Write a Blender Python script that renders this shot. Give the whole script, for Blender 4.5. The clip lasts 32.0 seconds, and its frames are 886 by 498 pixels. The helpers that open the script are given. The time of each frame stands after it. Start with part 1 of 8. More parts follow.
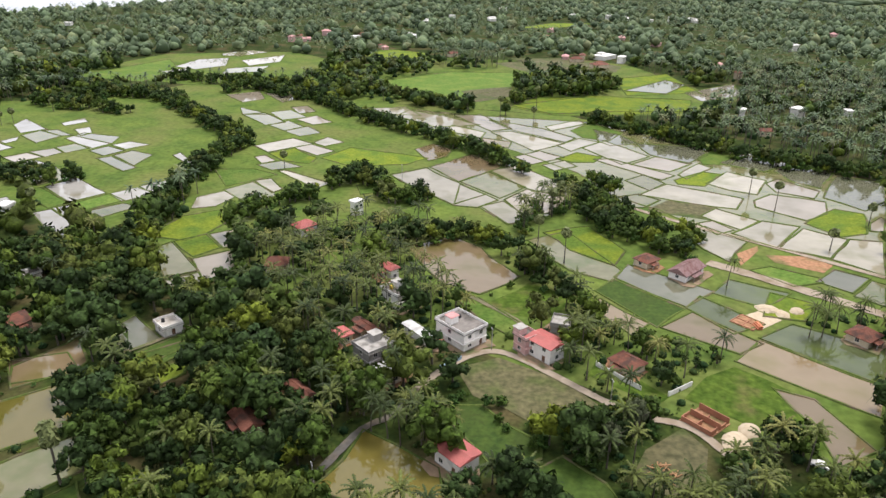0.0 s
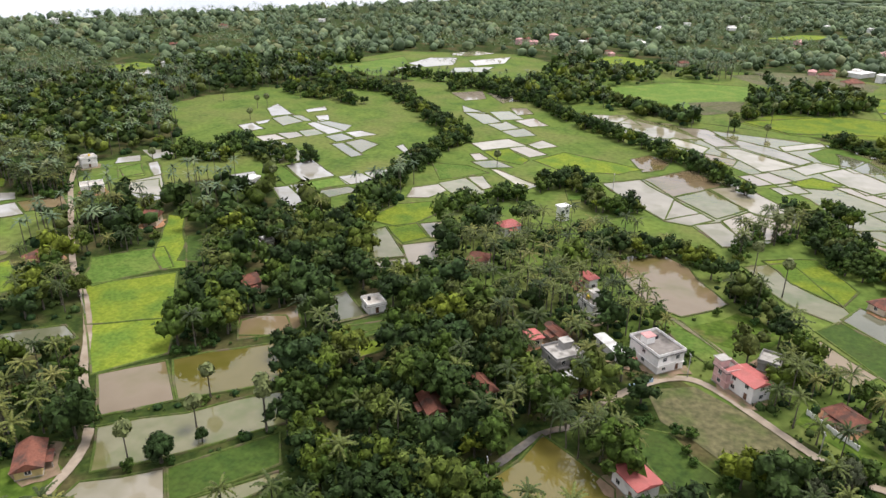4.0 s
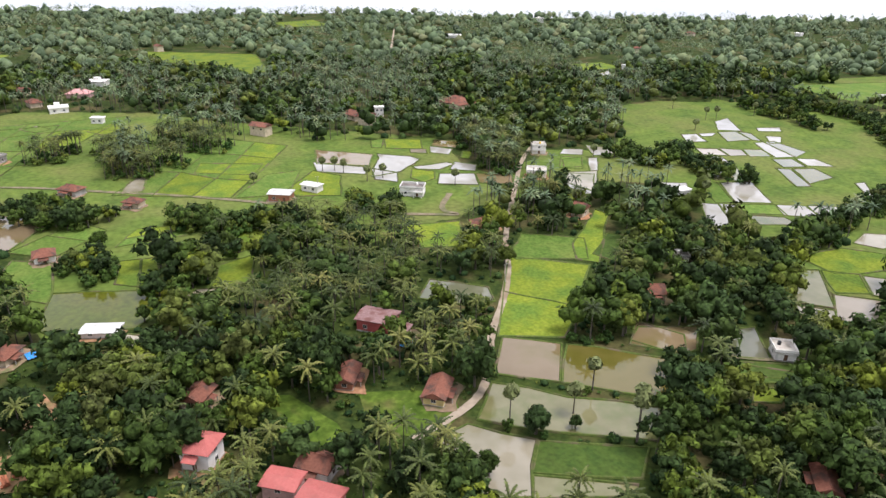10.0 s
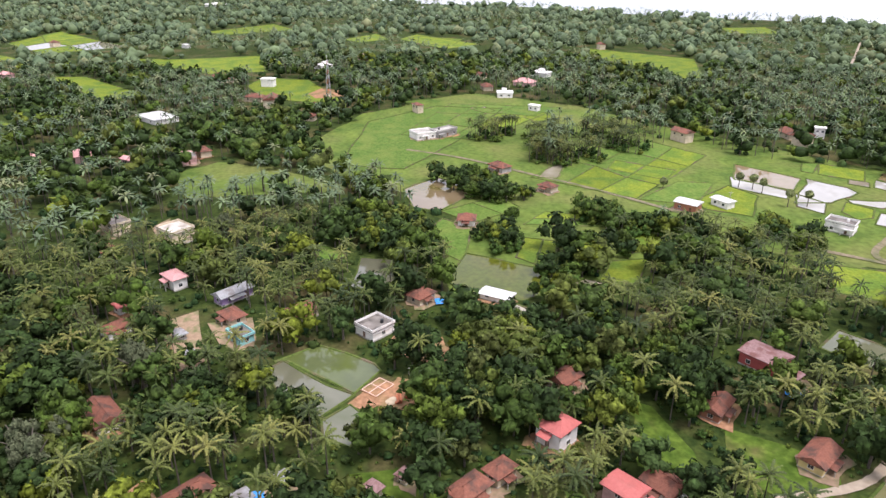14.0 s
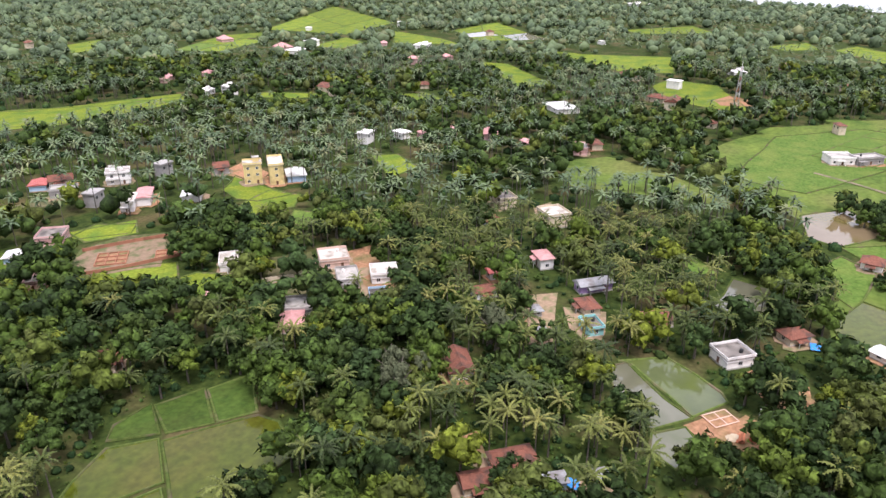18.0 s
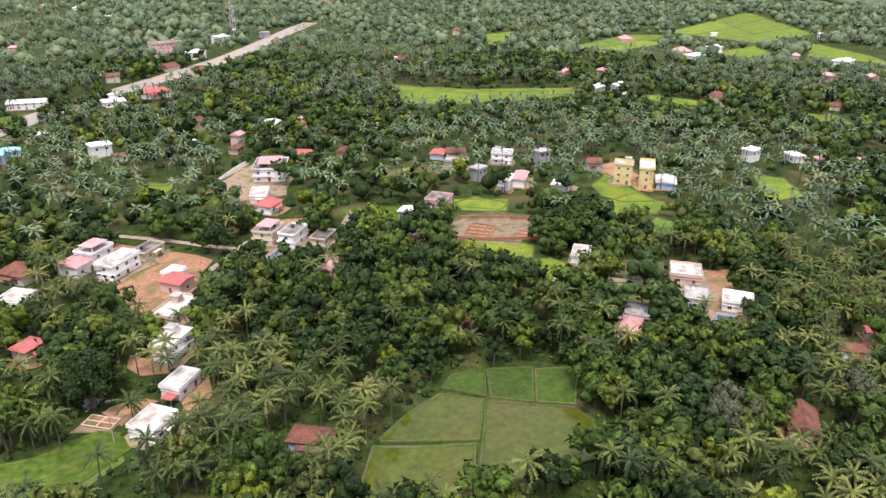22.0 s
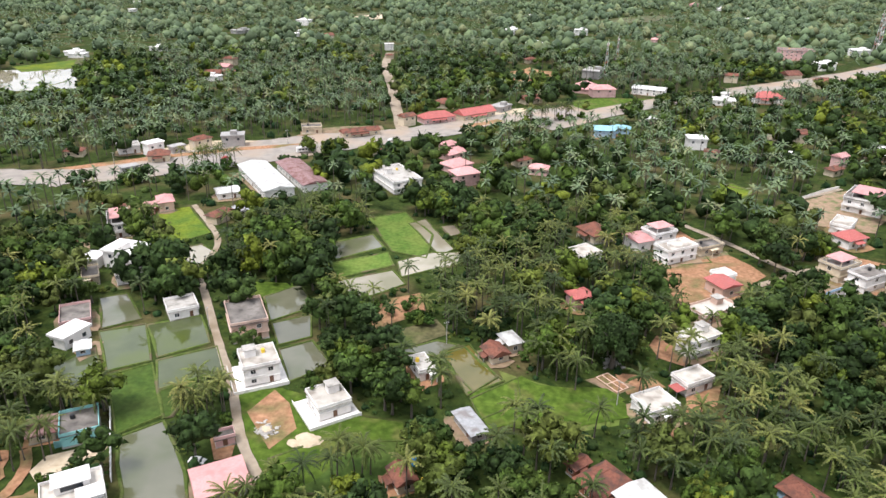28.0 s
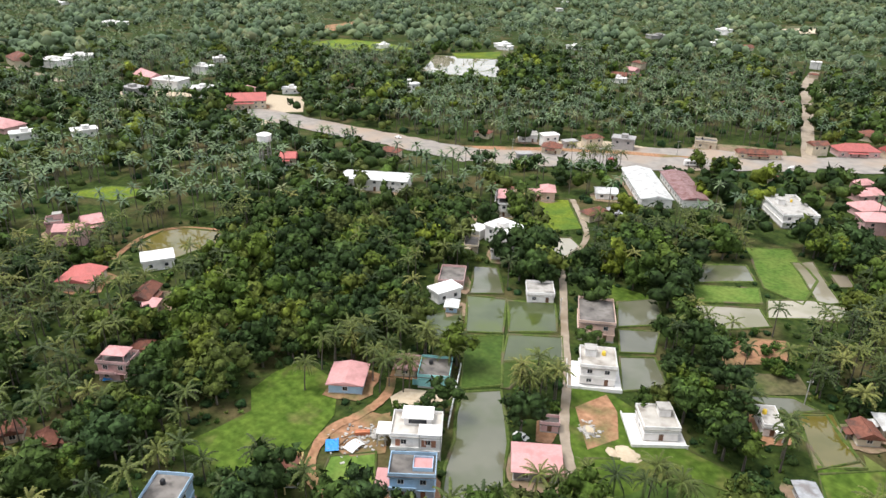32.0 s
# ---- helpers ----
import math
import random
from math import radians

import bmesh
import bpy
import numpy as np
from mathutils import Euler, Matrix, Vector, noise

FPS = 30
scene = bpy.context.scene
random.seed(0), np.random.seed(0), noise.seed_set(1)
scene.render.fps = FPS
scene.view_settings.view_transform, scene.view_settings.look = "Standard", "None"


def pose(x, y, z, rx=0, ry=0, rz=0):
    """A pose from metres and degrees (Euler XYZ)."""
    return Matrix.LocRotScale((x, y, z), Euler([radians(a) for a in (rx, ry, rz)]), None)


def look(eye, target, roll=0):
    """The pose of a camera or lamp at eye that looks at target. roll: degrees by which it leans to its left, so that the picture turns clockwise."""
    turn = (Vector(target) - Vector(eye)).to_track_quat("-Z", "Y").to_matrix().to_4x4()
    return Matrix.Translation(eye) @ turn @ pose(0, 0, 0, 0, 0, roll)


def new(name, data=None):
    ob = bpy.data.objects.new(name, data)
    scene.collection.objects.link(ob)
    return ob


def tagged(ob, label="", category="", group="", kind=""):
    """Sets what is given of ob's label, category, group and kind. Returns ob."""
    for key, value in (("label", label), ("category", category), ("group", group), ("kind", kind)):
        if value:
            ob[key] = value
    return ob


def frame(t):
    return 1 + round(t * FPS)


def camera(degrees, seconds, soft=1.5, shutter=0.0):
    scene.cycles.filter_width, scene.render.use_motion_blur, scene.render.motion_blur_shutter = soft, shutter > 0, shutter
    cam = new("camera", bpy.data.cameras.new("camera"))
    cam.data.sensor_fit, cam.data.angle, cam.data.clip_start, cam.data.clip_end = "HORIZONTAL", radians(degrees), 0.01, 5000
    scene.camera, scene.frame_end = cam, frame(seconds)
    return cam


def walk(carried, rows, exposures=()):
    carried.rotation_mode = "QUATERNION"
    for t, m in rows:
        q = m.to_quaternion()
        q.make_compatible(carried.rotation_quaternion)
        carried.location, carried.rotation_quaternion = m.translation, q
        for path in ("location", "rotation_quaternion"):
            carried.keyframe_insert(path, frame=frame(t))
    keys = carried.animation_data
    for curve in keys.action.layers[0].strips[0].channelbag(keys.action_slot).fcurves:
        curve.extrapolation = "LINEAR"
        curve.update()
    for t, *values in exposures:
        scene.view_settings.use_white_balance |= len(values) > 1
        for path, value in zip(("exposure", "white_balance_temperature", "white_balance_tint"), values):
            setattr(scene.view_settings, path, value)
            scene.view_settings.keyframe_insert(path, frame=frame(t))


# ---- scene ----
cam = camera(64.06, 32.0)
PATH = [
    (0.0, (0.00, 0.00, 115.00), (-5.576, 91.595, 75.260), 0.756),
    (0.5, (0.02, -0.02, 114.96), (-9.075, 91.298, 75.238), 0.755),
    (1.0, (0.03, -0.05, 114.92), (-12.584, 90.862, 75.221), 0.753),
    (1.5, (0.04, -0.08, 114.90), (-16.046, 90.294, 75.214), 0.749),
    (2.0, (0.05, -0.11, 114.88), (-19.521, 89.583, 75.222), 0.744),
    (2.5, (0.05, -0.14, 114.89), (-22.980, 88.732, 75.247), 0.736),
    (3.0, (0.05, -0.17, 114.90), (-26.166, 87.819, 75.285), 0.727),
    (3.5, (0.04, -0.21, 114.92), (-29.527, 86.729, 75.329), 0.718),
    (4.0, (0.03, -0.23, 114.94), (-32.991, 85.464, 75.372), 0.711),
    (4.5, (0.01, -0.25, 114.95), (-36.495, 84.033, 75.410), 0.706),
    (5.0, (-0.00, -0.27, 114.97), (-40.027, 82.417, 75.451), 0.703),
    (5.5, (-0.02, -0.30, 115.00), (-43.575, 80.592, 75.506), 0.703),
    (6.0, (-0.03, -0.36, 115.06), (-47.103, 78.550, 75.584), 0.704),
    (6.5, (-0.04, -0.45, 115.16), (-50.519, 76.326, 75.693), 0.706),
    (7.0, (-0.05, -0.57, 115.29), (-53.858, 73.905, 75.823), 0.707),
    (7.5, (-0.07, -0.72, 115.43), (-57.357, 71.110, 75.960), 0.707),
    (8.0, (-0.11, -0.90, 115.56), (-61.076, 67.841, 76.091), 0.703),
    (8.5, (-0.17, -1.09, 115.67), (-64.968, 64.059, 76.205), 0.694),
    (9.0, (-0.26, -1.29, 115.76), (-68.848, 59.853, 76.303), 0.680),
    (9.5, (-0.36, -1.49, 115.85), (-72.857, 54.956, 76.390), 0.661),
    (10.0, (-0.45, -1.69, 115.93), (-76.763, 49.488, 76.470), 0.639),
    (10.5, (-0.55, -1.88, 116.03), (-80.298, 43.735, 76.543), 0.612),
    (11.0, (-0.64, -2.06, 116.12), (-83.448, 37.702, 76.602), 0.580),
    (11.5, (-0.71, -2.21, 116.19), (-86.171, 31.450, 76.637), 0.541),
    (12.0, (-0.78, -2.34, 116.21), (-88.507, 24.819, 76.635), 0.496),
    (12.5, (-0.83, -2.45, 116.18), (-90.349, 18.042, 76.591), 0.443),
    (13.0, (-0.88, -2.53, 116.10), (-91.672, 11.235, 76.508), 0.387),
    (13.5, (-0.93, -2.60, 115.99), (-92.485, 4.525, 76.395), 0.333),
    (14.0, (-0.99, -2.65, 115.84), (-92.822, -2.144, 76.260), 0.284),
    (14.5, (-1.06, -2.69, 115.69), (-92.701, -8.734, 76.109), 0.245),
    (15.0, (-1.15, -2.73, 115.52), (-92.113, -15.350, 75.945), 0.214),
    (15.5, (-1.23, -2.76, 115.34), (-91.054, -21.901, 75.770), 0.190),
    (16.0, (-1.31, -2.79, 115.16), (-89.554, -28.233, 75.584), 0.170),
    (16.5, (-1.38, -2.82, 114.98), (-87.684, -34.201, 75.391), 0.153),
    (17.0, (-1.44, -2.84, 114.82), (-85.496, -39.785, 75.208), 0.142),
    (17.5, (-1.48, -2.81, 114.69), (-82.883, -45.268, 75.050), 0.143),
    (18.0, (-1.51, -2.73, 114.62), (-79.919, -50.461, 74.935), 0.159),
    (18.5, (-1.53, -2.58, 114.60), (-76.598, -55.377, 74.876), 0.194),
    (19.0, (-1.54, -2.40, 114.64), (-72.939, -60.018, 74.866), 0.244),
    (19.5, (-1.52, -2.22, 114.70), (-68.913, -64.463, 74.893), 0.304),
    (20.0, (-1.49, -2.11, 114.79), (-64.612, -68.648, 74.944), 0.368),
    (20.5, (-1.43, -2.07, 114.87), (-59.990, -72.657, 75.008), 0.432),
    (21.0, (-1.36, -2.11, 114.93), (-55.121, -76.409, 75.064), 0.492),
    (21.5, (-1.30, -2.17, 114.97), (-49.993, -79.883, 75.096), 0.545),
    (22.0, (-1.27, -2.22, 114.96), (-44.662, -83.007, 75.082), 0.590),
    (22.5, (-1.26, -2.24, 114.91), (-39.140, -85.744, 75.011), 0.623),
    (23.0, (-1.28, -2.22, 114.82), (-33.495, -88.063, 74.897), 0.648),
    (23.5, (-1.32, -2.19, 114.71), (-27.683, -89.992, 74.763), 0.668),
    (24.0, (-1.35, -2.16, 114.61), (-21.765, -91.519, 74.631), 0.689),
    (24.5, (-1.38, -2.14, 114.52), (-15.783, -92.647, 74.515), 0.712),
    (25.0, (-1.39, -2.12, 114.44), (-9.739, -93.379, 74.407), 0.739),
    (25.5, (-1.39, -2.11, 114.35), (-3.645, -93.705, 74.291), 0.768),
    (26.0, (-1.39, -2.09, 114.25), (2.548, -93.614, 74.151), 0.800),
    (26.5, (-1.38, -2.07, 114.13), (8.807, -93.083, 73.980), 0.834),
    (27.0, (-1.37, -2.03, 114.01), (15.069, -92.106, 73.802), 0.870),
    (27.5, (-1.36, -1.99, 113.92), (21.272, -90.687, 73.652), 0.906),
    (28.0, (-1.36, -1.95, 113.89), (27.355, -88.838, 73.563), 0.941),
    (28.5, (-1.37, -1.90, 113.93), (33.271, -86.578, 73.559), 0.976),
    (29.0, (-1.39, -1.85, 114.05), (39.001, -83.909, 73.625), 1.009),
    (29.5, (-1.43, -1.78, 114.22), (44.545, -80.821, 73.739), 1.042),
    (30.0, (-1.49, -1.69, 114.40), (49.830, -77.343, 73.877), 1.073),
    (30.5, (-1.57, -1.57, 114.60), (54.835, -73.489, 74.020), 1.105),
    (31.0, (-1.66, -1.43, 114.80), (59.552, -69.273, 74.164), 1.135),
    (31.5, (-1.76, -1.28, 115.00), (64.002, -64.684, 74.308), 1.165),
    (32.0, (-1.86, -1.12, 115.20), (67.828, -60.137, 74.452), 1.196),
]
walk(cam, [(t, look(eye, target, roll)) for t, eye, target, roll in PATH], [(0, 0.68, 6150, 14), (10, 0.80, 6050, 16), (17, 1.0, 5950, 22), (25, 1.0, 5950, 17), (32, 0.80, 6000, 11)])

# ---- world and sun: bright overcast monsoon sky ----
world = bpy.data.worlds.new("overcast_sky")
scene.world = world
world.use_nodes = True
wn, wl = world.node_tree.nodes, world.node_tree.links
wn.clear()
w_out = wn.new("ShaderNodeOutputWorld")
w_bg = wn.new("ShaderNodeBackground")
w_sky = wn.new("ShaderNodeTexSky")
w_sky.sky_type = "NISHITA"
w_sky.sun_disc = False
w_sky.sun_elevation = radians(68.5)
w_sky.sun_rotation = radians(36)
w_sky.dust_density = 4.0
w_co = wn.new("ShaderNodeTexCoord")
w_noise = wn.new("ShaderNodeTexNoise")
w_noise.inputs["Scale"].default_value = 3.0
w_noise.inputs["Detail"].default_value = 5.0
w_ramp = wn.new("ShaderNodeValToRGB")
w_ramp.color_ramp.elements[0].position, w_ramp.color_ramp.elements[0].color = 0.3, (5.7, 5.95, 6.2, 1)
w_ramp.color_ramp.elements[1].position, w_ramp.color_ramp.elements[1].color = 0.7, (9.4, 9.4, 9.3, 1)
w_mix = wn.new("ShaderNodeMix")
w_mix.data_type = "RGBA"
w_mix.inputs["Factor"].default_value = 0.85
wl.new(w_co.outputs["Generated"], w_noise.inputs["Vector"])
wl.new(w_noise.outputs["Fac"], w_ramp.inputs["Fac"])
wl.new(w_sky.outputs["Color"], w_mix.inputs[6])
wl.new(w_ramp.outputs["Color"], w_mix.inputs[7])
wl.new(w_mix.outputs[2], w_bg.inputs["Color"])
w_bg.inputs["Strength"].default_value = 0.106
wl.new(w_bg.outputs["Background"], w_out.inputs["Surface"])

sun = new("sun", bpy.data.lights.new("sun", "SUN"))
sun.data.energy, sun.data.angle, sun.data.color = 2.3, radians(20), (1.0, 0.95, 0.87)
sun.matrix_world = look((0, 0, 300), (-70, -95, 0))

# ---- materials ----
MATS = {}


def make_mat(name, a, b, scale=1.0, rough=0.8, metal=0.0, bump=0.0, bump_scale=8.0, spread=0.0, patch=None, patch_scale=0.05, patch_at=0.55, spec=0.3, ior=None, grain=0.0, tones=None):
    """Procedural surface: grain between colours a and b, a per-piece brightness spread, and larger patches of a third colour."""
    m = bpy.data.materials.new(name)
    m.use_nodes = True
    n, l = m.node_tree.nodes, m.node_tree.links
    p = n["Principled BSDF"]
    p.inputs["Roughness"].default_value, p.inputs["Metallic"].default_value = rough, metal
    p.inputs["Specular IOR Level"].default_value = spec
    if ior:
        p.inputs["IOR"].default_value = ior
    geo = n.new("ShaderNodeNewGeometry")
    t1 = n.new("ShaderNodeTexNoise")
    t1.inputs["Scale"].default_value, t1.inputs["Detail"].default_value = scale, 4.0
    l.new(geo.outputs["Position"], t1.inputs["Vector"])
    r1 = n.new("ShaderNodeValToRGB")
    r1.color_ramp.elements[0].position, r1.color_ramp.elements[0].color = 0.3, (*a, 1)
    r1.color_ramp.elements[1].position, r1.color_ramp.elements[1].color = 0.7, (*b, 1)
    l.new(t1.outputs["Fac"], r1.inputs["Fac"])
    col = r1.outputs["Color"]
    if tones:
        # each tree has a tone of its own; the fine noise only lightens or darkens it
        at = n.new("ShaderNodeAttribute")
        at.attribute_name = "tone"
        oi = n.new("ShaderNodeObjectInfo")
        sm = n.new("ShaderNodeMath")
        sm.operation = "ADD"
        l.new(at.outputs["Fac"], sm.inputs[0])
        l.new(oi.outputs["Random"], sm.inputs[1])
        wr = n.new("ShaderNodeMath")
        wr.operation = "FRACT"
        l.new(sm.outputs[0], wr.inputs[0])
        rt = n.new("ShaderNodeValToRGB")
        el = rt.color_ramp.elements
        while len(el) < len(tones):
            el.new(0.5)
        for e_, (at_, c_) in zip(el, tones):
            e_.position, e_.color = at_, (*c_, 1)
        l.new(wr.outputs[0], rt.inputs["Fac"])
        vm = n.new("ShaderNodeMix")
        vm.data_type, vm.blend_type = "RGBA", "MULTIPLY"
        vm.inputs["Factor"].default_value = 1.0
        l.new(rt.outputs["Color"], vm.inputs[6])
        l.new(col, vm.inputs[7])
        col = vm.outputs[2]
    if patch:
        t2 = n.new("ShaderNodeTexNoise")
        t2.inputs["Scale"].default_value, t2.inputs["Detail"].default_value = patch_scale, 3.0
        l.new(geo.outputs["Position"], t2.inputs["Vector"])
        r2 = n.new("ShaderNodeMapRange")
        r2.inputs["From Min"].default_value, r2.inputs["From Max"].default_value = patch_at - 0.08, patch_at + 0.1
        l.new(t2.outputs["Fac"], r2.inputs["Value"])
        mx = n.new("ShaderNodeMix")
        mx.data_type = "RGBA"
        mx.inputs[7].default_value = (*patch, 1)
        l.new(r2.outputs["Result"], mx.inputs["Factor"])
        l.new(col, mx.inputs[6])
        col = mx.outputs[2]
    if grain:
        t4 = n.new("ShaderNodeTexNoise")
        t4.inputs["Scale"].default_value, t4.inputs["Detail"].default_value = grain, 5.0
        l.new(geo.outputs["Position"], t4.inputs["Vector"])
        g4 = n.new("ShaderNodeMapRange")
        g4.inputs["From Min"].default_value, g4.inputs["From Max"].default_value = 0.34, 0.66
        g4.inputs["To Min"].default_value, g4.inputs["To Max"].default_value = (0.6, 1.4) if bump == 0.9 else (0.8, 1.2)
        l.new(t4.outputs["Fac"], g4.inputs["Value"])
        h4 = n.new("ShaderNodeHueSaturation")
        l.new(g4.outputs["Result"], h4.inputs["Value"])
        l.new(col, h4.inputs["Color"])
        col = h4.outputs["Color"]
    if spread:
        info = n.new("ShaderNodeObjectInfo")
        ad = n.new("ShaderNodeMath")
        ad.operation = "ADD"
        l.new(info.outputs["Random"], ad.inputs[0])
        l.new(geo.outputs["Random Per Island"], ad.inputs[1])
        fr = n.new("ShaderNodeMath")
        fr.operation = "FRACT"
        l.new(ad.outputs[0], fr.inputs[0])
        mr = n.new("ShaderNodeMapRange")
        mr.inputs["To Min"].default_value, mr.inputs["To Max"].default_value = 1 - spread, 1 + spread
        l.new(fr.outputs[0], mr.inputs["Value"])
        hs = n.new("ShaderNodeHueSaturation")
        l.new(mr.outputs["Result"], hs.inputs["Value"])
        l.new(col, hs.inputs["Color"])
        col = hs.outputs["Color"]
    l.new(col, p.inputs["Base Color"])
    if bump:
        t3 = n.new("ShaderNodeTexNoise")
        t3.inputs["Scale"].default_value, t3.inputs["Detail"].default_value = bump_scale, 3.0
        l.new(geo.outputs["Position"], t3.inputs["Vector"])
        bm_ = n.new("ShaderNodeBump")
        bm_.inputs["Strength"].default_value, bm_.inputs["Distance"].default_value = bump, 0.2 if bump == 0.9 else 0.1
        l.new(t3.outputs["Fac"], bm_.inputs["Height"])
        l.new(bm_.outputs["Normal"], p.inputs["Normal"])
    MATS[name] = m
    return m


def roof_mat(name, a, b, dirt, pitch, rough=0.6, metal=0.0):
    """Tile or sheet roof: ridges running down the slope, with dirt streaks."""
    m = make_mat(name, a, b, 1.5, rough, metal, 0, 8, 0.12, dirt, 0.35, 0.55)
    n, l = m.node_tree.nodes, m.node_tree.links
    co = n.new("ShaderNodeTexCoord")
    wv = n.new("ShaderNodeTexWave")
    wv.bands_direction = "X"
    wv.inputs["Scale"].default_value, wv.inputs["Distortion"].default_value = pitch, 0.3
    l.new(co.outputs["Object"], wv.inputs["Vector"])
    bm_ = n.new("ShaderNodeBump")
    bm_.inputs["Strength"].default_value, bm_.inputs["Distance"].default_value = 0.6, 0.06
    l.new(wv.outputs["Fac"], bm_.inputs["Height"])
    l.new(bm_.outputs["Normal"], n["Principled BSDF"].inputs["Normal"])
    return m


# ground colour set dark to hold the shade under the trees
make_mat("soil_ground", (0.018, 0.032, 0.008), (0.048, 0.066, 0.014), 0.35, 0.95, 0, 0.4, 2.0, 0, (0.085, 0.070, 0.030), 0.05, 0.58, 0.06, None, 0.8)
make_mat("meadow", (0.060, 0.100, 0.020), (0.120, 0.160, 0.031), 0.06, 0.9, 0, 0.5, 2.0, 0, (0.122, 0.138, 0.038), 0.025, 0.54, 0.06, None, 0.35)
make_mat("lime", (0.115, 0.155, 0.015), (0.165, 0.195, 0.023), 0.3, 0.85, 0, 0.5, 4.0, 0.14, (0.085, 0.135, 0.020), 0.07, 0.52, 0.06, None, 0.8)
make_mat("green", (0.068, 0.122, 0.020), (0.108, 0.162, 0.032), 0.3, 0.85, 0, 0.5, 4.0, 0.16, (0.125, 0.165, 0.035), 0.07, 0.55, 0.06, None, 0.7)
make_mat("grass", (0.042, 0.076, 0.010), (0.086, 0.126, 0.018), 0.25, 0.9, 0, 0.8, 1.2, 0.1, (0.110, 0.104, 0.034), 0.10, 0.61, 0.06, None, 0.5)
make_mat("dry", (0.068, 0.066, 0.028), (0.118, 0.104, 0.050), 0.3, 0.7, 0, 0.6, 2.0, 0.1, (0.052, 0.076, 0.014), 0.06, 0.56, 0.1, None, 0.6)
make_mat("soil", (0.25, 0.130, 0.070), (0.35, 0.195, 0.112), 0.6, 0.95, 0, 0.4, 3.0, 0.1, (0.155, 0.125, 0.055), 0.10, 0.55, 0.06, None, 0.8)
make_mat("yard_earth", (0.20, 0.135, 0.085), (0.28, 0.195, 0.125), 0.7, 0.95, 0, 0.4, 3.0, 0.15, (0.11, 0.12, 0.045), 0.25, 0.55)
make_mat("sand", (0.42, 0.33, 0.22), (0.50, 0.41, 0.29), 0.8, 0.95, 0, 0.3, 3.0, 0.08)
make_mat("water", (0.105, 0.104, 0.066), (0.140, 0.136, 0.090), 0.08, 0.05, 0, 0.012, 1.2, 0.2, (0.088, 0.096, 0.046), 0.06, 0.58, 0.9, 1.43)
make_mat("green_water", (0.060, 0.074, 0.030), (0.090, 0.105, 0.045), 0.12, 0.06, 0, 0.015, 2.0, 0.15, (0.075, 0.095, 0.022), 0.07, 0.55, 0.7, 1.37)
make_mat("wgreen", (0.125, 0.118, 0.050), (0.170, 0.158, 0.080), 0.15, 0.06, 0, 0.02, 3.0, 0.2, (0.095, 0.110, 0.03), 0.08, 0.56, 0.9, 1.4)
make_mat("pale", (0.235, 0.207, 0.145), (0.31, 0.275, 0.20), 0.08, 0.05, 0, 0.012, 1.2, 0.24, (0.175, 0.16, 0.085), 0.05, 0.56, 0.8, 1.42)
# whitish base colour carries part of the sky's reflection
make_mat("bright", (0.27, 0.255, 0.22), (0.34, 0.32, 0.285), 0.08, 0.05, 0, 0.012, 1.2, 0.15, (0.22, 0.20, 0.15), 0.05, 0.56, 0.8, 1.42)
make_mat("pale2", (0.245, 0.205, 0.15), (0.295, 0.25, 0.19), 0.1, 0.08, 0, 0.01, 1.5, 0.12, (0.19, 0.16, 0.105), 0.05, 0.55, 0.8, 1.42)
make_mat("mud", (0.16, 0.115, 0.06), (0.22, 0.165, 0.10), 0.05, 0.04, 0, 0.012, 1.2, 0.18, (0.13, 0.105, 0.035), 0.05, 0.56, 0.9, 1.4)
make_mat("mud2", (0.11, 0.09, 0.018), (0.155, 0.125, 0.04), 0.05, 0.04, 0, 0.012, 1.2, 0.1, (0.095, 0.085, 0.016), 0.05, 0.55, 0.9, 1.4)
make_mat("dark", (0.034, 0.062, 0.011), (0.060, 0.094, 0.016), 0.3, 0.7, 0, 0.3, 3.0, 0.12, (0.048, 0.070, 0.014), 0.08, 0.57, 0.08, None, 0.7)
make_mat("wet", (0.050, 0.065, 0.006), (0.076, 0.089, 0.010), 0.10, 0.06, 0, 0.015, 4.0, 0.08, (0.070, 0.072, 0.010), 0.05, 0.54, 0.4, 1.33, 0.5)
make_mat("sea_water", (0.30, 0.32, 0.33), (0.34, 0.36, 0.36), 0.02, 0.10, 0, 0.02, 0.4, 0, None, 0.05, 0.6, 0.9, 1.4)
make_mat("bund_grass", (0.050, 0.078, 0.017), (0.10, 0.125, 0.032), 1.0, 0.95, 0, 0.7, 3.0, 0.2, (0.12, 0.095, 0.061), 0.15, 0.58, 0.06)
make_mat("lane", (0.25, 0.20, 0.145), (0.33, 0.27, 0.20), 0.5, 0.9, 0, 0.2, 4.0, 0, (0.20, 0.15, 0.095), 0.1, 0.58)
make_mat("earth", (0.135, 0.110, 0.060), (0.215, 0.175, 0.110), 0.6, 0.9, 0, 0.3, 4.0, 0, (0.085, 0.095, 0.035), 0.12, 0.55)
make_mat("asphalt", (0.075, 0.068, 0.058), (0.12, 0.11, 0.095), 0.6, 0.9, 0, 0.2, 5.0, 0, (0.15, 0.115, 0.08), 0.15, 0.58)
make_mat("highway", (0.21, 0.185, 0.16), (0.30, 0.265, 0.225), 0.2, 0.85, 0, 0.1, 2.0, 0, (0.31, 0.235, 0.17), 0.03, 0.52)
make_mat("bark", (0.07, 0.058, 0.044), (0.13, 0.11, 0.085), 3.0, 0.9, 0, 0.5, 10.0, 0.15)
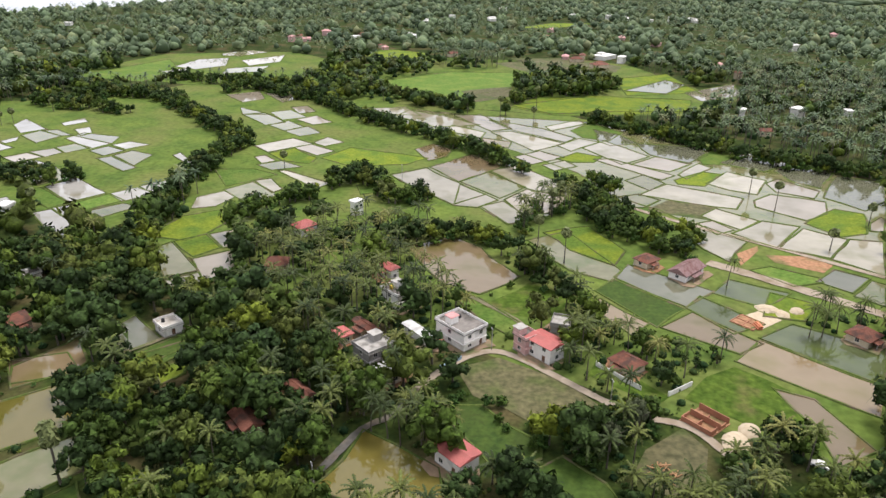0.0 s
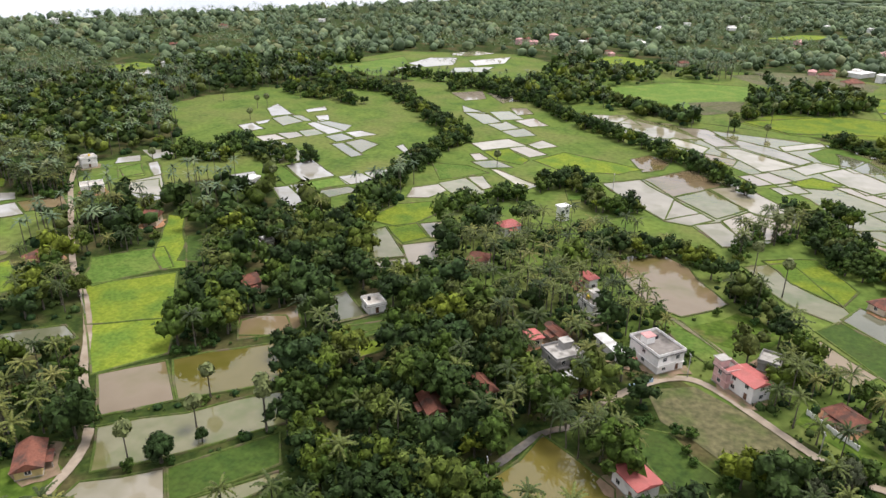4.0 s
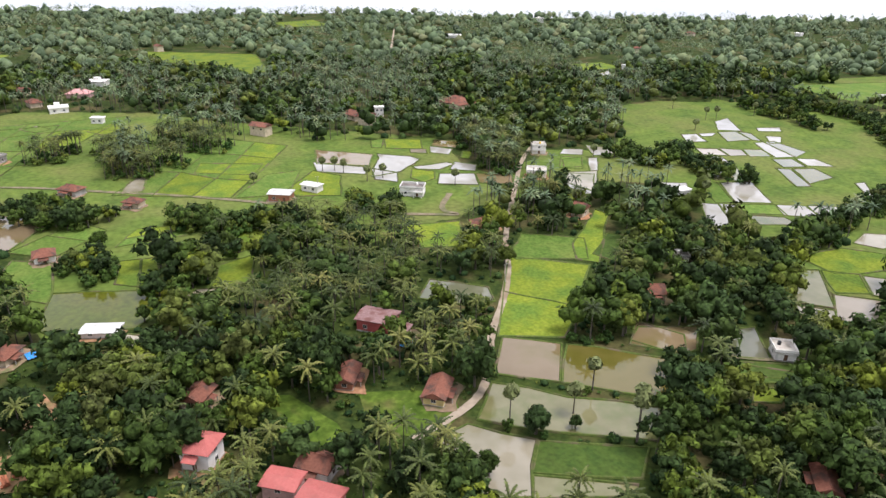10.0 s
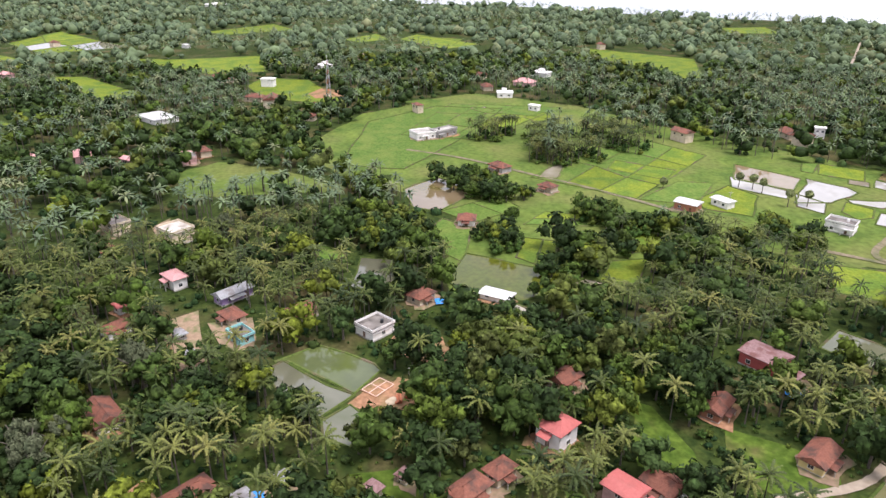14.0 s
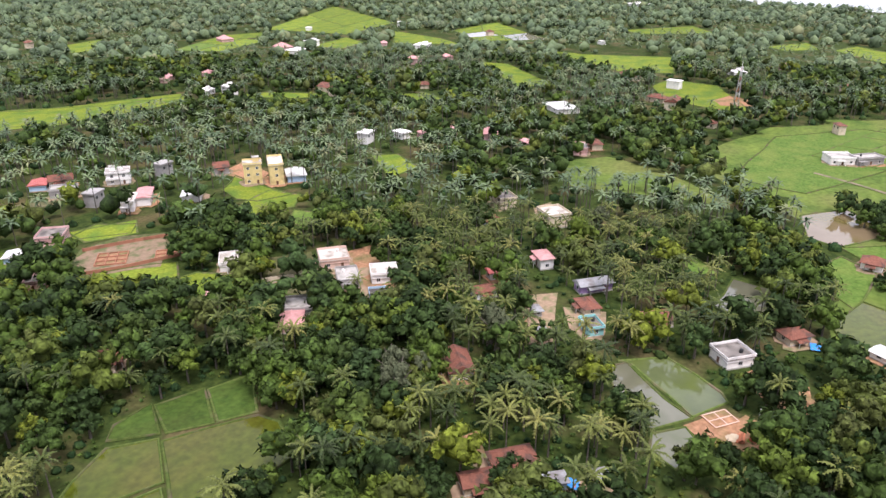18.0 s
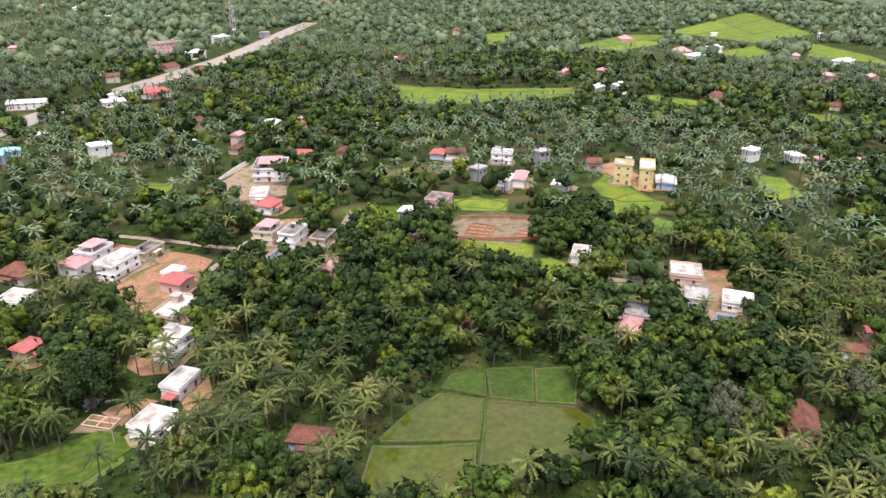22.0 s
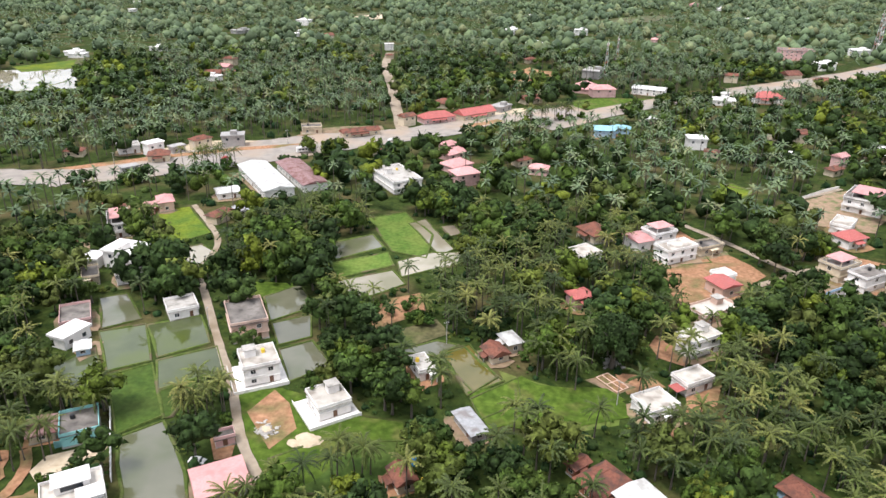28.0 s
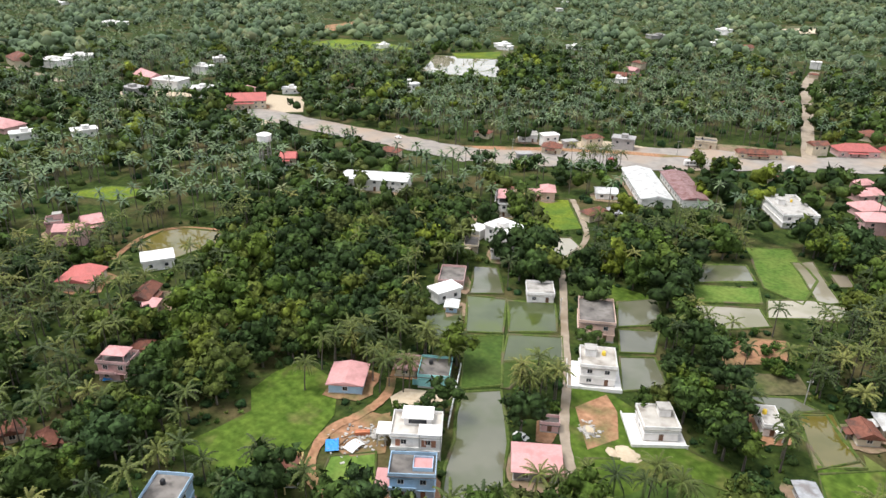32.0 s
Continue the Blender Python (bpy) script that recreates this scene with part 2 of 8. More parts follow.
make_mat("palm_leaf", (0.55, 0.55, 0.5), (1.35, 1.3, 1.2), 0.6, 0.55, 0, 0, 8, 0.35, None, 0.08, 0.62, 0.15, None, 0,
         [(0.0, (0.030, 0.046, 0.014)), (0.5, (0.066, 0.087, 0.021)), (0.85, (0.106, 0.122, 0.030)), (1.0, (0.150, 0.150, 0.042))])
# very dark leaf tones put the shade below the trees into the colour
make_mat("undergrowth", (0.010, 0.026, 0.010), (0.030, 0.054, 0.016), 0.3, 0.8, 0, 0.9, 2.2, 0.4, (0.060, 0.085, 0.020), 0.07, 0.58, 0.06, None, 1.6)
make_mat("palmyra_leaf", (0.085, 0.105, 0.034), (0.150, 0.165, 0.060), 0.5, 0.6, 0, 0, 8, 0.35, None, 0.05, 0.6, 0.2)
make_mat("leaf", (0.45, 0.45, 0.45), (1.5, 1.5, 1.4), 0.35, 0.7, 0, 0.9, 2.2, 0.28, None, 0.055, 0.60, 0.08, None, 1.1,
         [(0.0, (0.018, 0.031, 0.009)), (0.28, (0.027, 0.046, 0.013)), (0.48, (0.050, 0.079, 0.013)), (0.62, (0.030, 0.052, 0.018)), (0.80, (0.070, 0.097, 0.013)), (0.90, (0.062, 0.073, 0.022)), (0.97, (0.098, 0.120, 0.014)), (1.0, (0.112, 0.135, 0.016))])
# paler, bluer leaf tones put distance haze into the far trees' colour
make_mat("hazed_far_leaf", (0.7, 0.7, 0.7), (1.3, 1.3, 1.3), 0.05, 0.6, 0, 0, 8, 0.25, None, 0.02, 0.6, 0.1, None, 0,
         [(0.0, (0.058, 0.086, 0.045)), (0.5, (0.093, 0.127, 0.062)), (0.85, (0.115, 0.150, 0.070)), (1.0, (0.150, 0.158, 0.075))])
make_mat("casuarina_leaf", (0.055, 0.068, 0.034), (0.105, 0.115, 0.062), 0.6, 0.8, 0, 0, 8, 0.35, None, 0.05, 0.6, 0.1)
make_mat("bush_leaf", (0.5, 0.5, 0.5), (1.45, 1.4, 1.3), 0.4, 0.7, 0, 0.9, 2.2, 0.3, None, 0.1, 0.6, 0.08, None, 1.4,
         [(0.0, (0.030, 0.064, 0.017)), (0.5, (0.051, 0.092, 0.018)), (0.8, (0.069, 0.109, 0.021)), (1.0, (0.109, 0.127, 0.025))])
make_mat("concrete", (0.32, 0.30, 0.265), (0.42, 0.39, 0.35), 0.8, 0.9, 0, 0.2, 6.0, 0.05, (0.17, 0.155, 0.135), 0.3, 0.58)
make_mat("roof_concrete", (0.12, 0.105, 0.09), (0.24, 0.215, 0.19), 0.5, 0.9, 0, 0.2, 6.0, 0.25, (0.075, 0.066, 0.058), 0.25, 0.52)
make_mat("roof_pale", (0.40, 0.365, 0.31), (0.56, 0.52, 0.46), 0.5, 0.9, 0, 0.2, 6.0, 0.1, (0.26, 0.225, 0.185), 0.25, 0.55)
make_mat("glass", (0.02, 0.025, 0.03), (0.035, 0.04, 0.045), 1.0, 0.08, 0, 0, 8, 0, None, 0.05, 0.6, 0.5)
make_mat("dark_wood", (0.10, 0.05, 0.03), (0.17, 0.09, 0.05), 2.0, 0.6)
make_mat("steel", (0.35, 0.35, 0.36), (0.45, 0.45, 0.46), 2.0, 0.4, 0.7)
make_mat("black_plastic", (0.02, 0.02, 0.022), (0.03, 0.03, 0.032), 2.0, 0.5)
make_mat("blue_plastic", (0.03, 0.20, 0.50), (0.05, 0.26, 0.58), 2.0, 0.5)
make_mat("yellow_plastic", (0.62, 0.42, 0.03), (0.70, 0.48, 0.05), 2.0, 0.5)
WALLS = {"white": (0.83, 0.79, 0.745), "pink": (0.62, 0.39, 0.36), "cream": (0.60, 0.50, 0.36), "grey": (0.34, 0.32, 0.30), "yellow": (0.64, 0.50, 0.22),
         "blue": (0.40, 0.54, 0.67), "aqua": (0.30, 0.60, 0.58), "purple": (0.28, 0.19, 0.34), "peach": (0.64, 0.45, 0.36), "red": (0.40, 0.09, 0.08), "brick": (0.36, 0.16, 0.095)}
for key, c in WALLS.items():
    make_mat("wall_" + key, [0.86 * v for v in c], c, 0.7, 0.85, 0, 0.15, 8.0, 0.06, [0.62 * v for v in c], 0.25, 0.62)
roof_mat("tile", (0.14, 0.052, 0.034), (0.225, 0.088, 0.055), (0.085, 0.046, 0.034), 1.4, 0.85)
roof_mat("red", (0.37, 0.095, 0.082), (0.44, 0.128, 0.110), (0.34, 0.10, 0.085), 1.2, 0.6)
roof_mat("pinkroof", (0.50, 0.25, 0.235), (0.57, 0.30, 0.28), (0.44, 0.22, 0.205), 1.2, 0.6)
roof_mat("white_sheet", (0.52, 0.51, 0.48), (0.60, 0.59, 0.56), (0.38, 0.36, 0.33), 1.2, 0.55)
roof_mat("rust", (0.17, 0.095, 0.09), (0.27, 0.165, 0.155), (0.14, 0.06, 0.05), 1.2, 0.7)
roof_mat("grey_sheet", (0.24, 0.24, 0.24), (0.33, 0.33, 0.33), (0.18, 0.16, 0.15), 1.2, 0.7)
roof_mat("blue_sheet", (0.22, 0.44, 0.52), (0.28, 0.50, 0.58), (0.22, 0.36, 0.42), 1.2, 0.55)

# ---- mesh helpers ----


def mesh_of(name, verts, faces, mat, smooth=False):
    me = bpy.data.meshes.new(name)
    me.from_pydata([tuple(v) for v in verts], [], faces)
    me.materials.append(MATS[mat])
    if smooth:
        me.polygons.foreach_set("use_smooth", [True] * len(me.polygons))
    me.update()
    return me


def boxes(*bs):
    """Verts and faces of several boxes (x0, y0, z0, x1, y1, z1)."""
    v, f = [], []
    for x0, y0, z0, x1, y1, z1 in bs:
        o = len(v)
        v += [(x0, y0, z0), (x1, y0, z0), (x1, y1, z0), (x0, y1, z0), (x0, y0, z1), (x1, y0, z1), (x1, y1, z1), (x0, y1, z1)]
        f += [tuple(o + i for i in q) for q in ((3, 2, 1, 0), (4, 5, 6, 7), (0, 1, 5, 4), (1, 2, 6, 5), (2, 3, 7, 6), (3, 0, 4, 7))]
    return v, f


def part(name, vf, mat, parent, label="", at=None, data=None):
    ob = new(name, data or mesh_of(name, vf[0], vf[1], mat))
    ob.parent = parent
    if at is not None:
        ob.matrix_basis = at
    if label:
        ob["label"] = label
    return ob


def big_mesh(name, verts, tris, mat):
    """A mesh from numpy arrays of vertices (n, 3) and triangles (m, 3)."""
    me = bpy.data.meshes.new(name)
    me.vertices.add(len(verts))
    me.vertices.foreach_set("co", np.asarray(verts, np.float32).ravel())
    me.loops.add(tris.size)
    me.loops.foreach_set("vertex_index", np.asarray(tris, np.int32).ravel())
    me.polygons.add(len(tris))
    me.polygons.foreach_set("loop_start", np.arange(0, tris.size, 3, dtype=np.int32))
    me.materials.append(MATS[mat])
    me.update(calc_edges=True)
    return me


# ---- plan bookkeeping: 2 m cells over 3.4 km, what is open ground and which trees grow where ----
CELL, HALF = 2.0, 1700.0
SIDE = int(2 * HALF / CELL)
OPEN = np.zeros((SIDE, SIDE), bool)
BARE = np.zeros((SIDE, SIDE), bool)
BUILT = np.zeros((SIDE, SIDE), bool)
KIND = np.zeros((SIDE, SIDE), np.uint8)
KINDS = {"palm": 1, "broad": 2, "bush": 3}
plan = {k: [] for k in ("meadow", "grove", "field", "row", "lane", "house", "lone", "extra")}


def inside(poly, x, y):
    hit_ = np.zeros(x.shape, bool)
    for (x0, y0), (x1, y1) in zip(poly, poly[1:] + poly[:1]):
        if y0 != y1:
            hit_ ^= ((y0 > y) != (y1 > y)) & (x < (x1 - x0) * (y - y0) / (y1 - y0) + x0)
    return hit_


def fill(poly, grid, value, grow=0.0):
    """Set the cells of grid inside the polygon, grown outwards by some metres."""
    px, py = [p[0] for p in poly], [p[1] for p in poly]
    if grow:
        cx, cy = sum(px) / len(px), sum(py) / len(py)
        poly = [(x + grow * (x - cx) / max(1, math.hypot(x - cx, y - cy)), y + grow * (y - cy) / max(1, math.hypot(x - cx, y - cy))) for x, y in poly]
        px, py = [p[0] for p in poly], [p[1] for p in poly]
    i0, i1 = (int(np.clip((v + HALF) / CELL, 0, SIDE)) for v in (min(px), max(px) + CELL))
    j0, j1 = (int(np.clip((v + HALF) / CELL, 0, SIDE)) for v in (min(py), max(py) + CELL))
    if i1 > i0 and j1 > j0:
        gx, gy = np.meshgrid(np.arange(i0, i1) * CELL - HALF + 1, np.arange(j0, j1) * CELL - HALF + 1, indexing="ij")
        grid[i0:i1, j0:j1][inside(poly, gx, gy)] = value


def cells(x, y):
    return np.clip(((x + HALF) / CELL).astype(int), 0, SIDE - 1), np.clip(((y + HALF) / CELL).astype(int), 0, SIDE - 1)


def meadow(kind, pts):
    plan["meadow"].append((kind, pts))


def field(kind, pts):
    plan["field"].append((kind, pts))


def paddies(kinds, q, nu, nv):
    """A block of paddies: the four-cornered block cut into nu by nv plots with uneven bunds."""
    rng = random.Random(q[0][0] * 31 + q[0][1])
    kinds = kinds.split()
    us = [0] + sorted(min(0.97, max(0.03, (i + rng.uniform(-0.22, 0.22)) / nu)) for i in range(1, nu)) + [1]
    at_ = {}
    for i in range(nu + 1):
        for j in range(nv + 1):
            v = j / nv + (rng.uniform(-0.25, 0.25) / nv if 0 < j < nv else 0)
            u = us[i] + (rng.uniform(-0.1, 0.1) / nu if 0 < i < nu else 0)
            a = Vector(q[0]).lerp(Vector(q[1]), u)
            b = Vector(q[3]).lerp(Vector(q[2]), u)
            at_[i, j] = tuple(a.lerp(b, v))
    for i in range(nu):
        for j in range(nv):
            plan["field"].append((rng.choice(kinds), [at_[i, j], at_[i + 1, j], at_[i + 1, j + 1], at_[i, j + 1]]))


def lane(kind, width, pts):
    plan["lane"].append((kind, width, pts))


def grove(kind, pts):
    plan["grove"].append((kind, pts))


def tree_row(kind, width, pts):
    plan["row"].append((kind, width, pts))


def lone(kind, x, y, h):
    plan["lone"].append((kind, x, y, h))


def house(kind, x, y, turn, w, d, z, wall, roof="tile"):
    plan["house"].append((kind, x, y, turn, w, d, z, wall, roof))


def far_house(x, y, w, look_):
    plan["house"].append(("far", x, y, (x * 7 + y * 3) % 90, w, w * 0.7, 0, look_, ""))


def lattice_mast(x, y, h):
    plan["extra"].append(("mast", x, y, h))


def water_tower(x, y, h):
    plan["extra"].append(("tower", x, y, h))


def utility_pole(x, y, h):
    plan["extra"].append(("pole", x, y, h))


def compound_wall(wall, h, pts):
    plan["extra"].append(("wall", wall, h, pts))


def vehicle(kind, x, y, turn, colour):
    plan["extra"].append(("vehicle", kind, x, y, turn, colour))


def small(kind, x, y, size):
    plan["extra"].append(("small", kind, x, y, size))


# ---- the plan: fields, lanes, groves and houses, in metres ----
meadow('meadow', [(-370, 515), (-310, 526), (-260, 600), (-150, 614), (-99, 549), (56, 518), (137, 454), (211, 370), (95, 134), (57, 186), (38, 213), (17, 247), (-13, 284), (-54, 291), (-103, 269), (-120, 256), (-140, 260), (-126, 335), (-156, 323), (-191, 368), (-227, 300)])
meadow('meadow', [(-386, 646), (-349, 773), (-220, 806), (-126, 709), (-103, 789), (-20, 697), (82, 796), (143, 766), (184, 632), (214, 636), (207, 598), (157, 530), (56, 518), (-99, 549), (-153, 628), (-260, 600), (-340, 631)])
field('green', [(-103, 634), (-36, 695), (40, 699), (17, 615), (-20, 576), (-77, 586)])
field('lime', [(16, 542), (40, 584), (150, 591), (159, 540), (81, 521), (48, 517)])
field('dry', [(2, 757), (82, 796), (136, 754), (124, 717), (50, 685)])
field('lime', [(116, 678), (172, 711), (180, 619), (115, 598)])
field('pale', [(166, 617), (222, 664), (211, 610), (171, 582)])
field('green', [(-375, 626), (-332, 734), (-293, 669), (-303, 607)])
field('wgreen', [(-103.6, 527.2), (-60.9, 528.5), (-17.7, 512.6), (72.4, 498.3), (137.1, 435.4), (176.1, 407.8), (212.1, 372.8), (152.7, 251.8), (139.5, 268.8), (122, 278.7), (94.4, 301.7), (82.3, 320.9), (62.8, 341.1), (49.8, 378), (13.5, 421.7), (-4, 435.8), (-34.6, 464.6), (-90.9, 503.7)])
field('wgreen', [(-51.2, 362.2), (-32.6, 376.7), (-8.4, 406.8), (17.6, 387.5), (42.2, 352.5), (39.4, 316.7), (22.7, 301.7), (11.1, 295), (-1.8, 315.7), (-15.3, 317.5), (-30.3, 334.3)])
field('bright', [(-315.5, 445.7), (-317.2, 463.5), (-285.8, 436.5), (-296.8, 425.2)])
field('bright', [(-286.4, 453.6), (-279.2, 469.9), (-270.2, 459.1), (-279.7, 446.4)])
field('bright', [(-268.8, 438.4), (-262.3, 446), (-252.3, 430.9), (-256.4, 423.2)])
field('bright', [(-302.1, 393), (-297.7, 403.3), (-279.5, 391.7), (-286.5, 379.7)])
field('bright', [(-297.8, 405.5), (-292.4, 416.8), (-287.8, 406.8), (-290.4, 400.2)])
field('wgreen', [(-293.6, 420.6), (-288.1, 432.3), (-267.4, 421), (-273.2, 403.2)])
field('wgreen', [(-287.1, 433.1), (-279.5, 436.8), (-261.4, 423.6), (-267.4, 421)])
field('bright', [(-262.4, 416.2), (-259.9, 422.6), (-227.8, 406.8), (-234, 394)])
field('water', [(-259.9, 422.6), (-257.9, 430.9), (-231.2, 424.3), (-227.8, 406.8)])
field('pale2', [(-274.2, 371.5), (-265.7, 382.3), (-251.3, 374.5), (-261.1, 363)])
field('pale2', [(-266, 384), (-256.2, 393.9), (-245.1, 385.2), (-250.7, 375)])
field('wgreen', [(-256.5, 395.7), (-249.8, 405.1), (-235.6, 396.6), (-243.7, 384.4)])
field('bright', [(-261.4, 357.3), (-253.1, 369.4), (-239.5, 362.2), (-249.1, 349.4)])
field('wgreen', [(-248.9, 346.2), (-238.2, 361.6), (-213.3, 340.9), (-224.4, 326.1)])
field('bright', [(-220.6, 324.7), (-212.1, 340.3), (-185.4, 318.3), (-195.9, 303.7)])
field('green', [(-227.4, 316.4), (-221.6, 323.9), (-196.4, 303.3), (-200.8, 294.9)])
field('green', [(-193.6, 303), (-183.2, 317.5), (-171.1, 308.6), (-184.1, 293.7)])
field('bright', [(-183.7, 317.1), (-174.3, 328.3), (-160.3, 319.4), (-171.7, 306.9)])
field('bright', [(-174.3, 329.6), (-164.8, 341), (-158.9, 332.8), (-162.4, 320.2)])
field('wgreen', [(-182, 293), (-170.8, 305.3), (-160.6, 301.9), (-170.9, 286.1)])
field('bright', [(-199.1, 295), (-193.8, 300.4), (-183.8, 291.6), (-184.4, 282.1)])
field('bright', [(-205, 288), (-198.5, 294.2), (-178.4, 277.1), (-171.4, 259.3), (-178.2, 259.8)])
field('water', [(-220.7, 375.5), (-214.6, 380.4), (-190.4, 360.6), (-193.8, 353.3)])
field('wgreen', [(-214.4, 382.3), (-208.2, 394.3), (-192.5, 386), (-193.5, 364.2)])
field('water', [(-233.4, 390.8), (-226.9, 401.6), (-212.3, 392.9), (-218.8, 380.6)])
field('bright', [(-226.2, 404.1), (-219.5, 413.4), (-203, 407.6), (-213.1, 395.8)])
field('bright', [(-181.3, 386.6), (-178.7, 392), (-161.5, 371.4), (-162.6, 366.2)])
field('bright', [(-238.8, 296.2), (-229.8, 308.9), (-222.8, 302), (-225.7, 290.5)])
field('bright', [(-316.5, 299.2), (-308.9, 308.7), (-299.1, 299.6), (-308.4, 288.9)])
field('bright', [(-315.3, 317.8), (-300.8, 325.8), (-290.2, 316.7), (-295.2, 304.4)])
field('bright', [(-278.9, 264.6), (-267.7, 277.6), (-243.6, 254.1), (-245, 247.1), (-263, 251)])
field('bright', [(-293.4, 297.6), (-290.4, 303.2), (-271.3, 284.7), (-273.2, 280.2)])
field('green', [(-303.5, 286.4), (-296.1, 295.5), (-278.1, 279.3), (-286.5, 269.8)])
field('pale', [(-183, 571.9), (-169.4, 585.8), (-148, 548.9), (-158.2, 536.9)])
field('pale2', [(-211.3, 561.2), (-188.7, 578.4), (-174.8, 547.8), (-188.1, 533.2)])
field('wgreen', [(-184.9, 517.2), (-168.4, 505.6), (-155.9, 495.9), (-175, 493.6)])
field('wgreen', [(-175, 493.6), (-160.7, 500.9), (-138.6, 473.5), (-149.6, 463.9)])
field('wgreen', [(-158, 503.1), (-145, 512.3), (-127, 490.4), (-142.4, 479.8)])
field('pale2', [(-147.6, 521.8), (-136, 527.2), (-125.2, 508.9), (-135.6, 500.2)])
field('pale2', [(-133.1, 482.6), (-122.3, 496.3), (-106, 477.3), (-117.6, 467.7)])
field('wgreen', [(-147.7, 464.2), (-138, 478.6), (-122.1, 462.3), (-133, 450.1)])
field('wgreen', [(-133, 450.1), (-120.6, 464.1), (-107.1, 447.1), (-119.4, 436.8)])
field('pale', [(-141.1, 412.4), (-121.9, 432.3), (-106.4, 420.2), (-128.3, 398.6)])
field('pale', [(-107.7, 422.8), (-101.3, 437.5), (-88.2, 426.3), (-98.1, 414.6)])
field('pale2', [(-116, 410), (-107.1, 418.8), (-90.2, 405.2), (-98.6, 394.5)])
field('lime', [(-127.6, 396.2), (-115.7, 408.7), (-97.5, 389.9), (-98.1, 378.4), (-115.3, 382.2)])
field('pale2', [(-133.5, 388.3), (-128.1, 392.5), (-118.4, 381.9), (-125.6, 375.5)])
field('wgreen', [(-127.1, 373.1), (-115.3, 382.2), (-101.2, 371.5), (-116.3, 363.5)])
field('pale', [(-112.4, 362.9), (-108.7, 364.4), (-79.6, 344.6), (-84.8, 334.9)])
field('wgreen', [(-130.4, 328.5), (-119.3, 343.3), (-102, 324.4), (-103.1, 318.4), (-115.8, 314.7)])
field('pale', [(-119.9, 345.2), (-112.3, 349.8), (-101.6, 333.2), (-105.5, 326.6)])
field('pale', [(-140.1, 316.4), (-128.7, 327.8), (-121.2, 318.3), (-126.3, 305.6), (-136.6, 300.8)])
field('green', [(-147.2, 362.4), (-126, 364.6), (-111, 355.9), (-131.2, 334.7)])
field('lime', [(-94.3, 390.2), (-82.3, 413.7), (-32.8, 396.9), (-44.3, 382), (-75.1, 375.4)])
field('green', [(-70.7, 360.1), (-53.5, 357), (-45.1, 339), (-60.7, 328.6)])
field('mud', [(-42.8, 414.2), (-33.6, 428.4), (-20.7, 416.7), (-23.1, 400.3), (-32.3, 391.1)])
field('mud', [(-31.3, 379), (-8.4, 406.8), (9.6, 383.3), (-13.7, 354.3)])
field('wgreen', [(-12.9, 354.4), (1.8, 372.9), (20.8, 348.5), (7.6, 329.6)])
field('pale', [(2.7, 375.1), (17.6, 387.5), (42.8, 352.6), (24.8, 341.7)])
field('pale', [(-51.2, 362.2), (-32.6, 376.7), (-13.7, 352.4), (0.7, 334.8), (-15.4, 319.1), (-30.5, 336)])
field('pale2', [(9, 328.9), (22.1, 345.9), (39.7, 334.5), (39.4, 316.7), (19, 304.9)])
field('pale', [(-12.7, 349.7), (6.8, 327), (-3.1, 315.6), (-14.8, 317.6)])
field('pale', [(-1.8, 317.3), (9, 325.6), (22.7, 301.7), (11.1, 295)])
field('pale', [(-102.5, 521.4), (-61.3, 532.4), (-48, 505.2), (-91.9, 509.2)])
field('pale', [(-58.1, 522.9), (-29.5, 503.8), (-4.8, 480.9), (-35.2, 472.4), (-66.2, 503.1)])
field('pale2', [(-23.6, 508.2), (-5.3, 514), (16.4, 473.6), (3, 464.3)])
field('pale', [(1, 496.8), (37.4, 476.1), (57.7, 452.6), (49.4, 440.4), (16.3, 470.5)])
field('pale', [(-24.1, 478.6), (-0.7, 460.8), (-4.1, 445.6), (-26.9, 462.4)])
field('mud', [(-2.3, 445.8), (15.6, 438), (13.5, 424.3), (-5.6, 431.5)])
field('pale', [(3.1, 461.2), (16.2, 465.8), (49.1, 437.6), (28.7, 418.3)])
field('pale', [(43.4, 432.9), (59.4, 451.4), (71, 444.2), (51, 420.7)])
field('pale2', [(16.5, 404.6), (32.1, 418.7), (46.2, 405.5), (25.6, 389.4)])
field('lime', [(41, 402.5), (54.1, 418.5), (68.1, 410.2), (61.6, 397.8), (48.6, 396.4)])
field('pale', [(32, 389), (45.6, 399.5), (51, 388.8), (37.5, 378.8)])
field('pale', [(39.6, 481.2), (65.2, 504.4), (67.8, 492.7), (42.7, 470.4)])
field('green', [(56, 471.9), (72.2, 496.6), (89.6, 471.1), (78.6, 447.8), (61.4, 453)])
field('water', [(71.6, 476.9), (88.3, 463.4), (95.5, 442.8), (77, 436.7), (71.4, 447)])
field('pale', [(58.7, 429.3), (75, 447.4), (96.7, 413.3), (77.1, 394.9)])
field('pale2', [(62.3, 403.7), (72.4, 405.9), (102.9, 376.3), (93.5, 367.3)])
field('pale2', [(82, 395.5), (100, 413.7), (118.3, 401.6), (101.5, 383.4)])
field('water', [(93.7, 442.6), (132.6, 437.5), (133.2, 421), (115.1, 401.3), (97.4, 417.1)])
field('green', [(124.7, 414), (145, 438.9), (152.1, 423), (139, 401.6), (124.3, 400)])
field('pale', [(105, 378.6), (121.6, 402), (127.3, 393.6), (107.6, 370.8)])
field('wgreen', [(73.8, 365.3), (86.3, 376.6), (93.9, 362.5), (84, 349.5)])
field('lime', [(101, 368.1), (118.8, 385.2), (129.9, 381.2), (113.6, 359.9), (100.9, 361.4)])
field('pale', [(77, 342.6), (95, 360.8), (128.1, 341.7), (119.2, 326.2), (101.6, 330)])
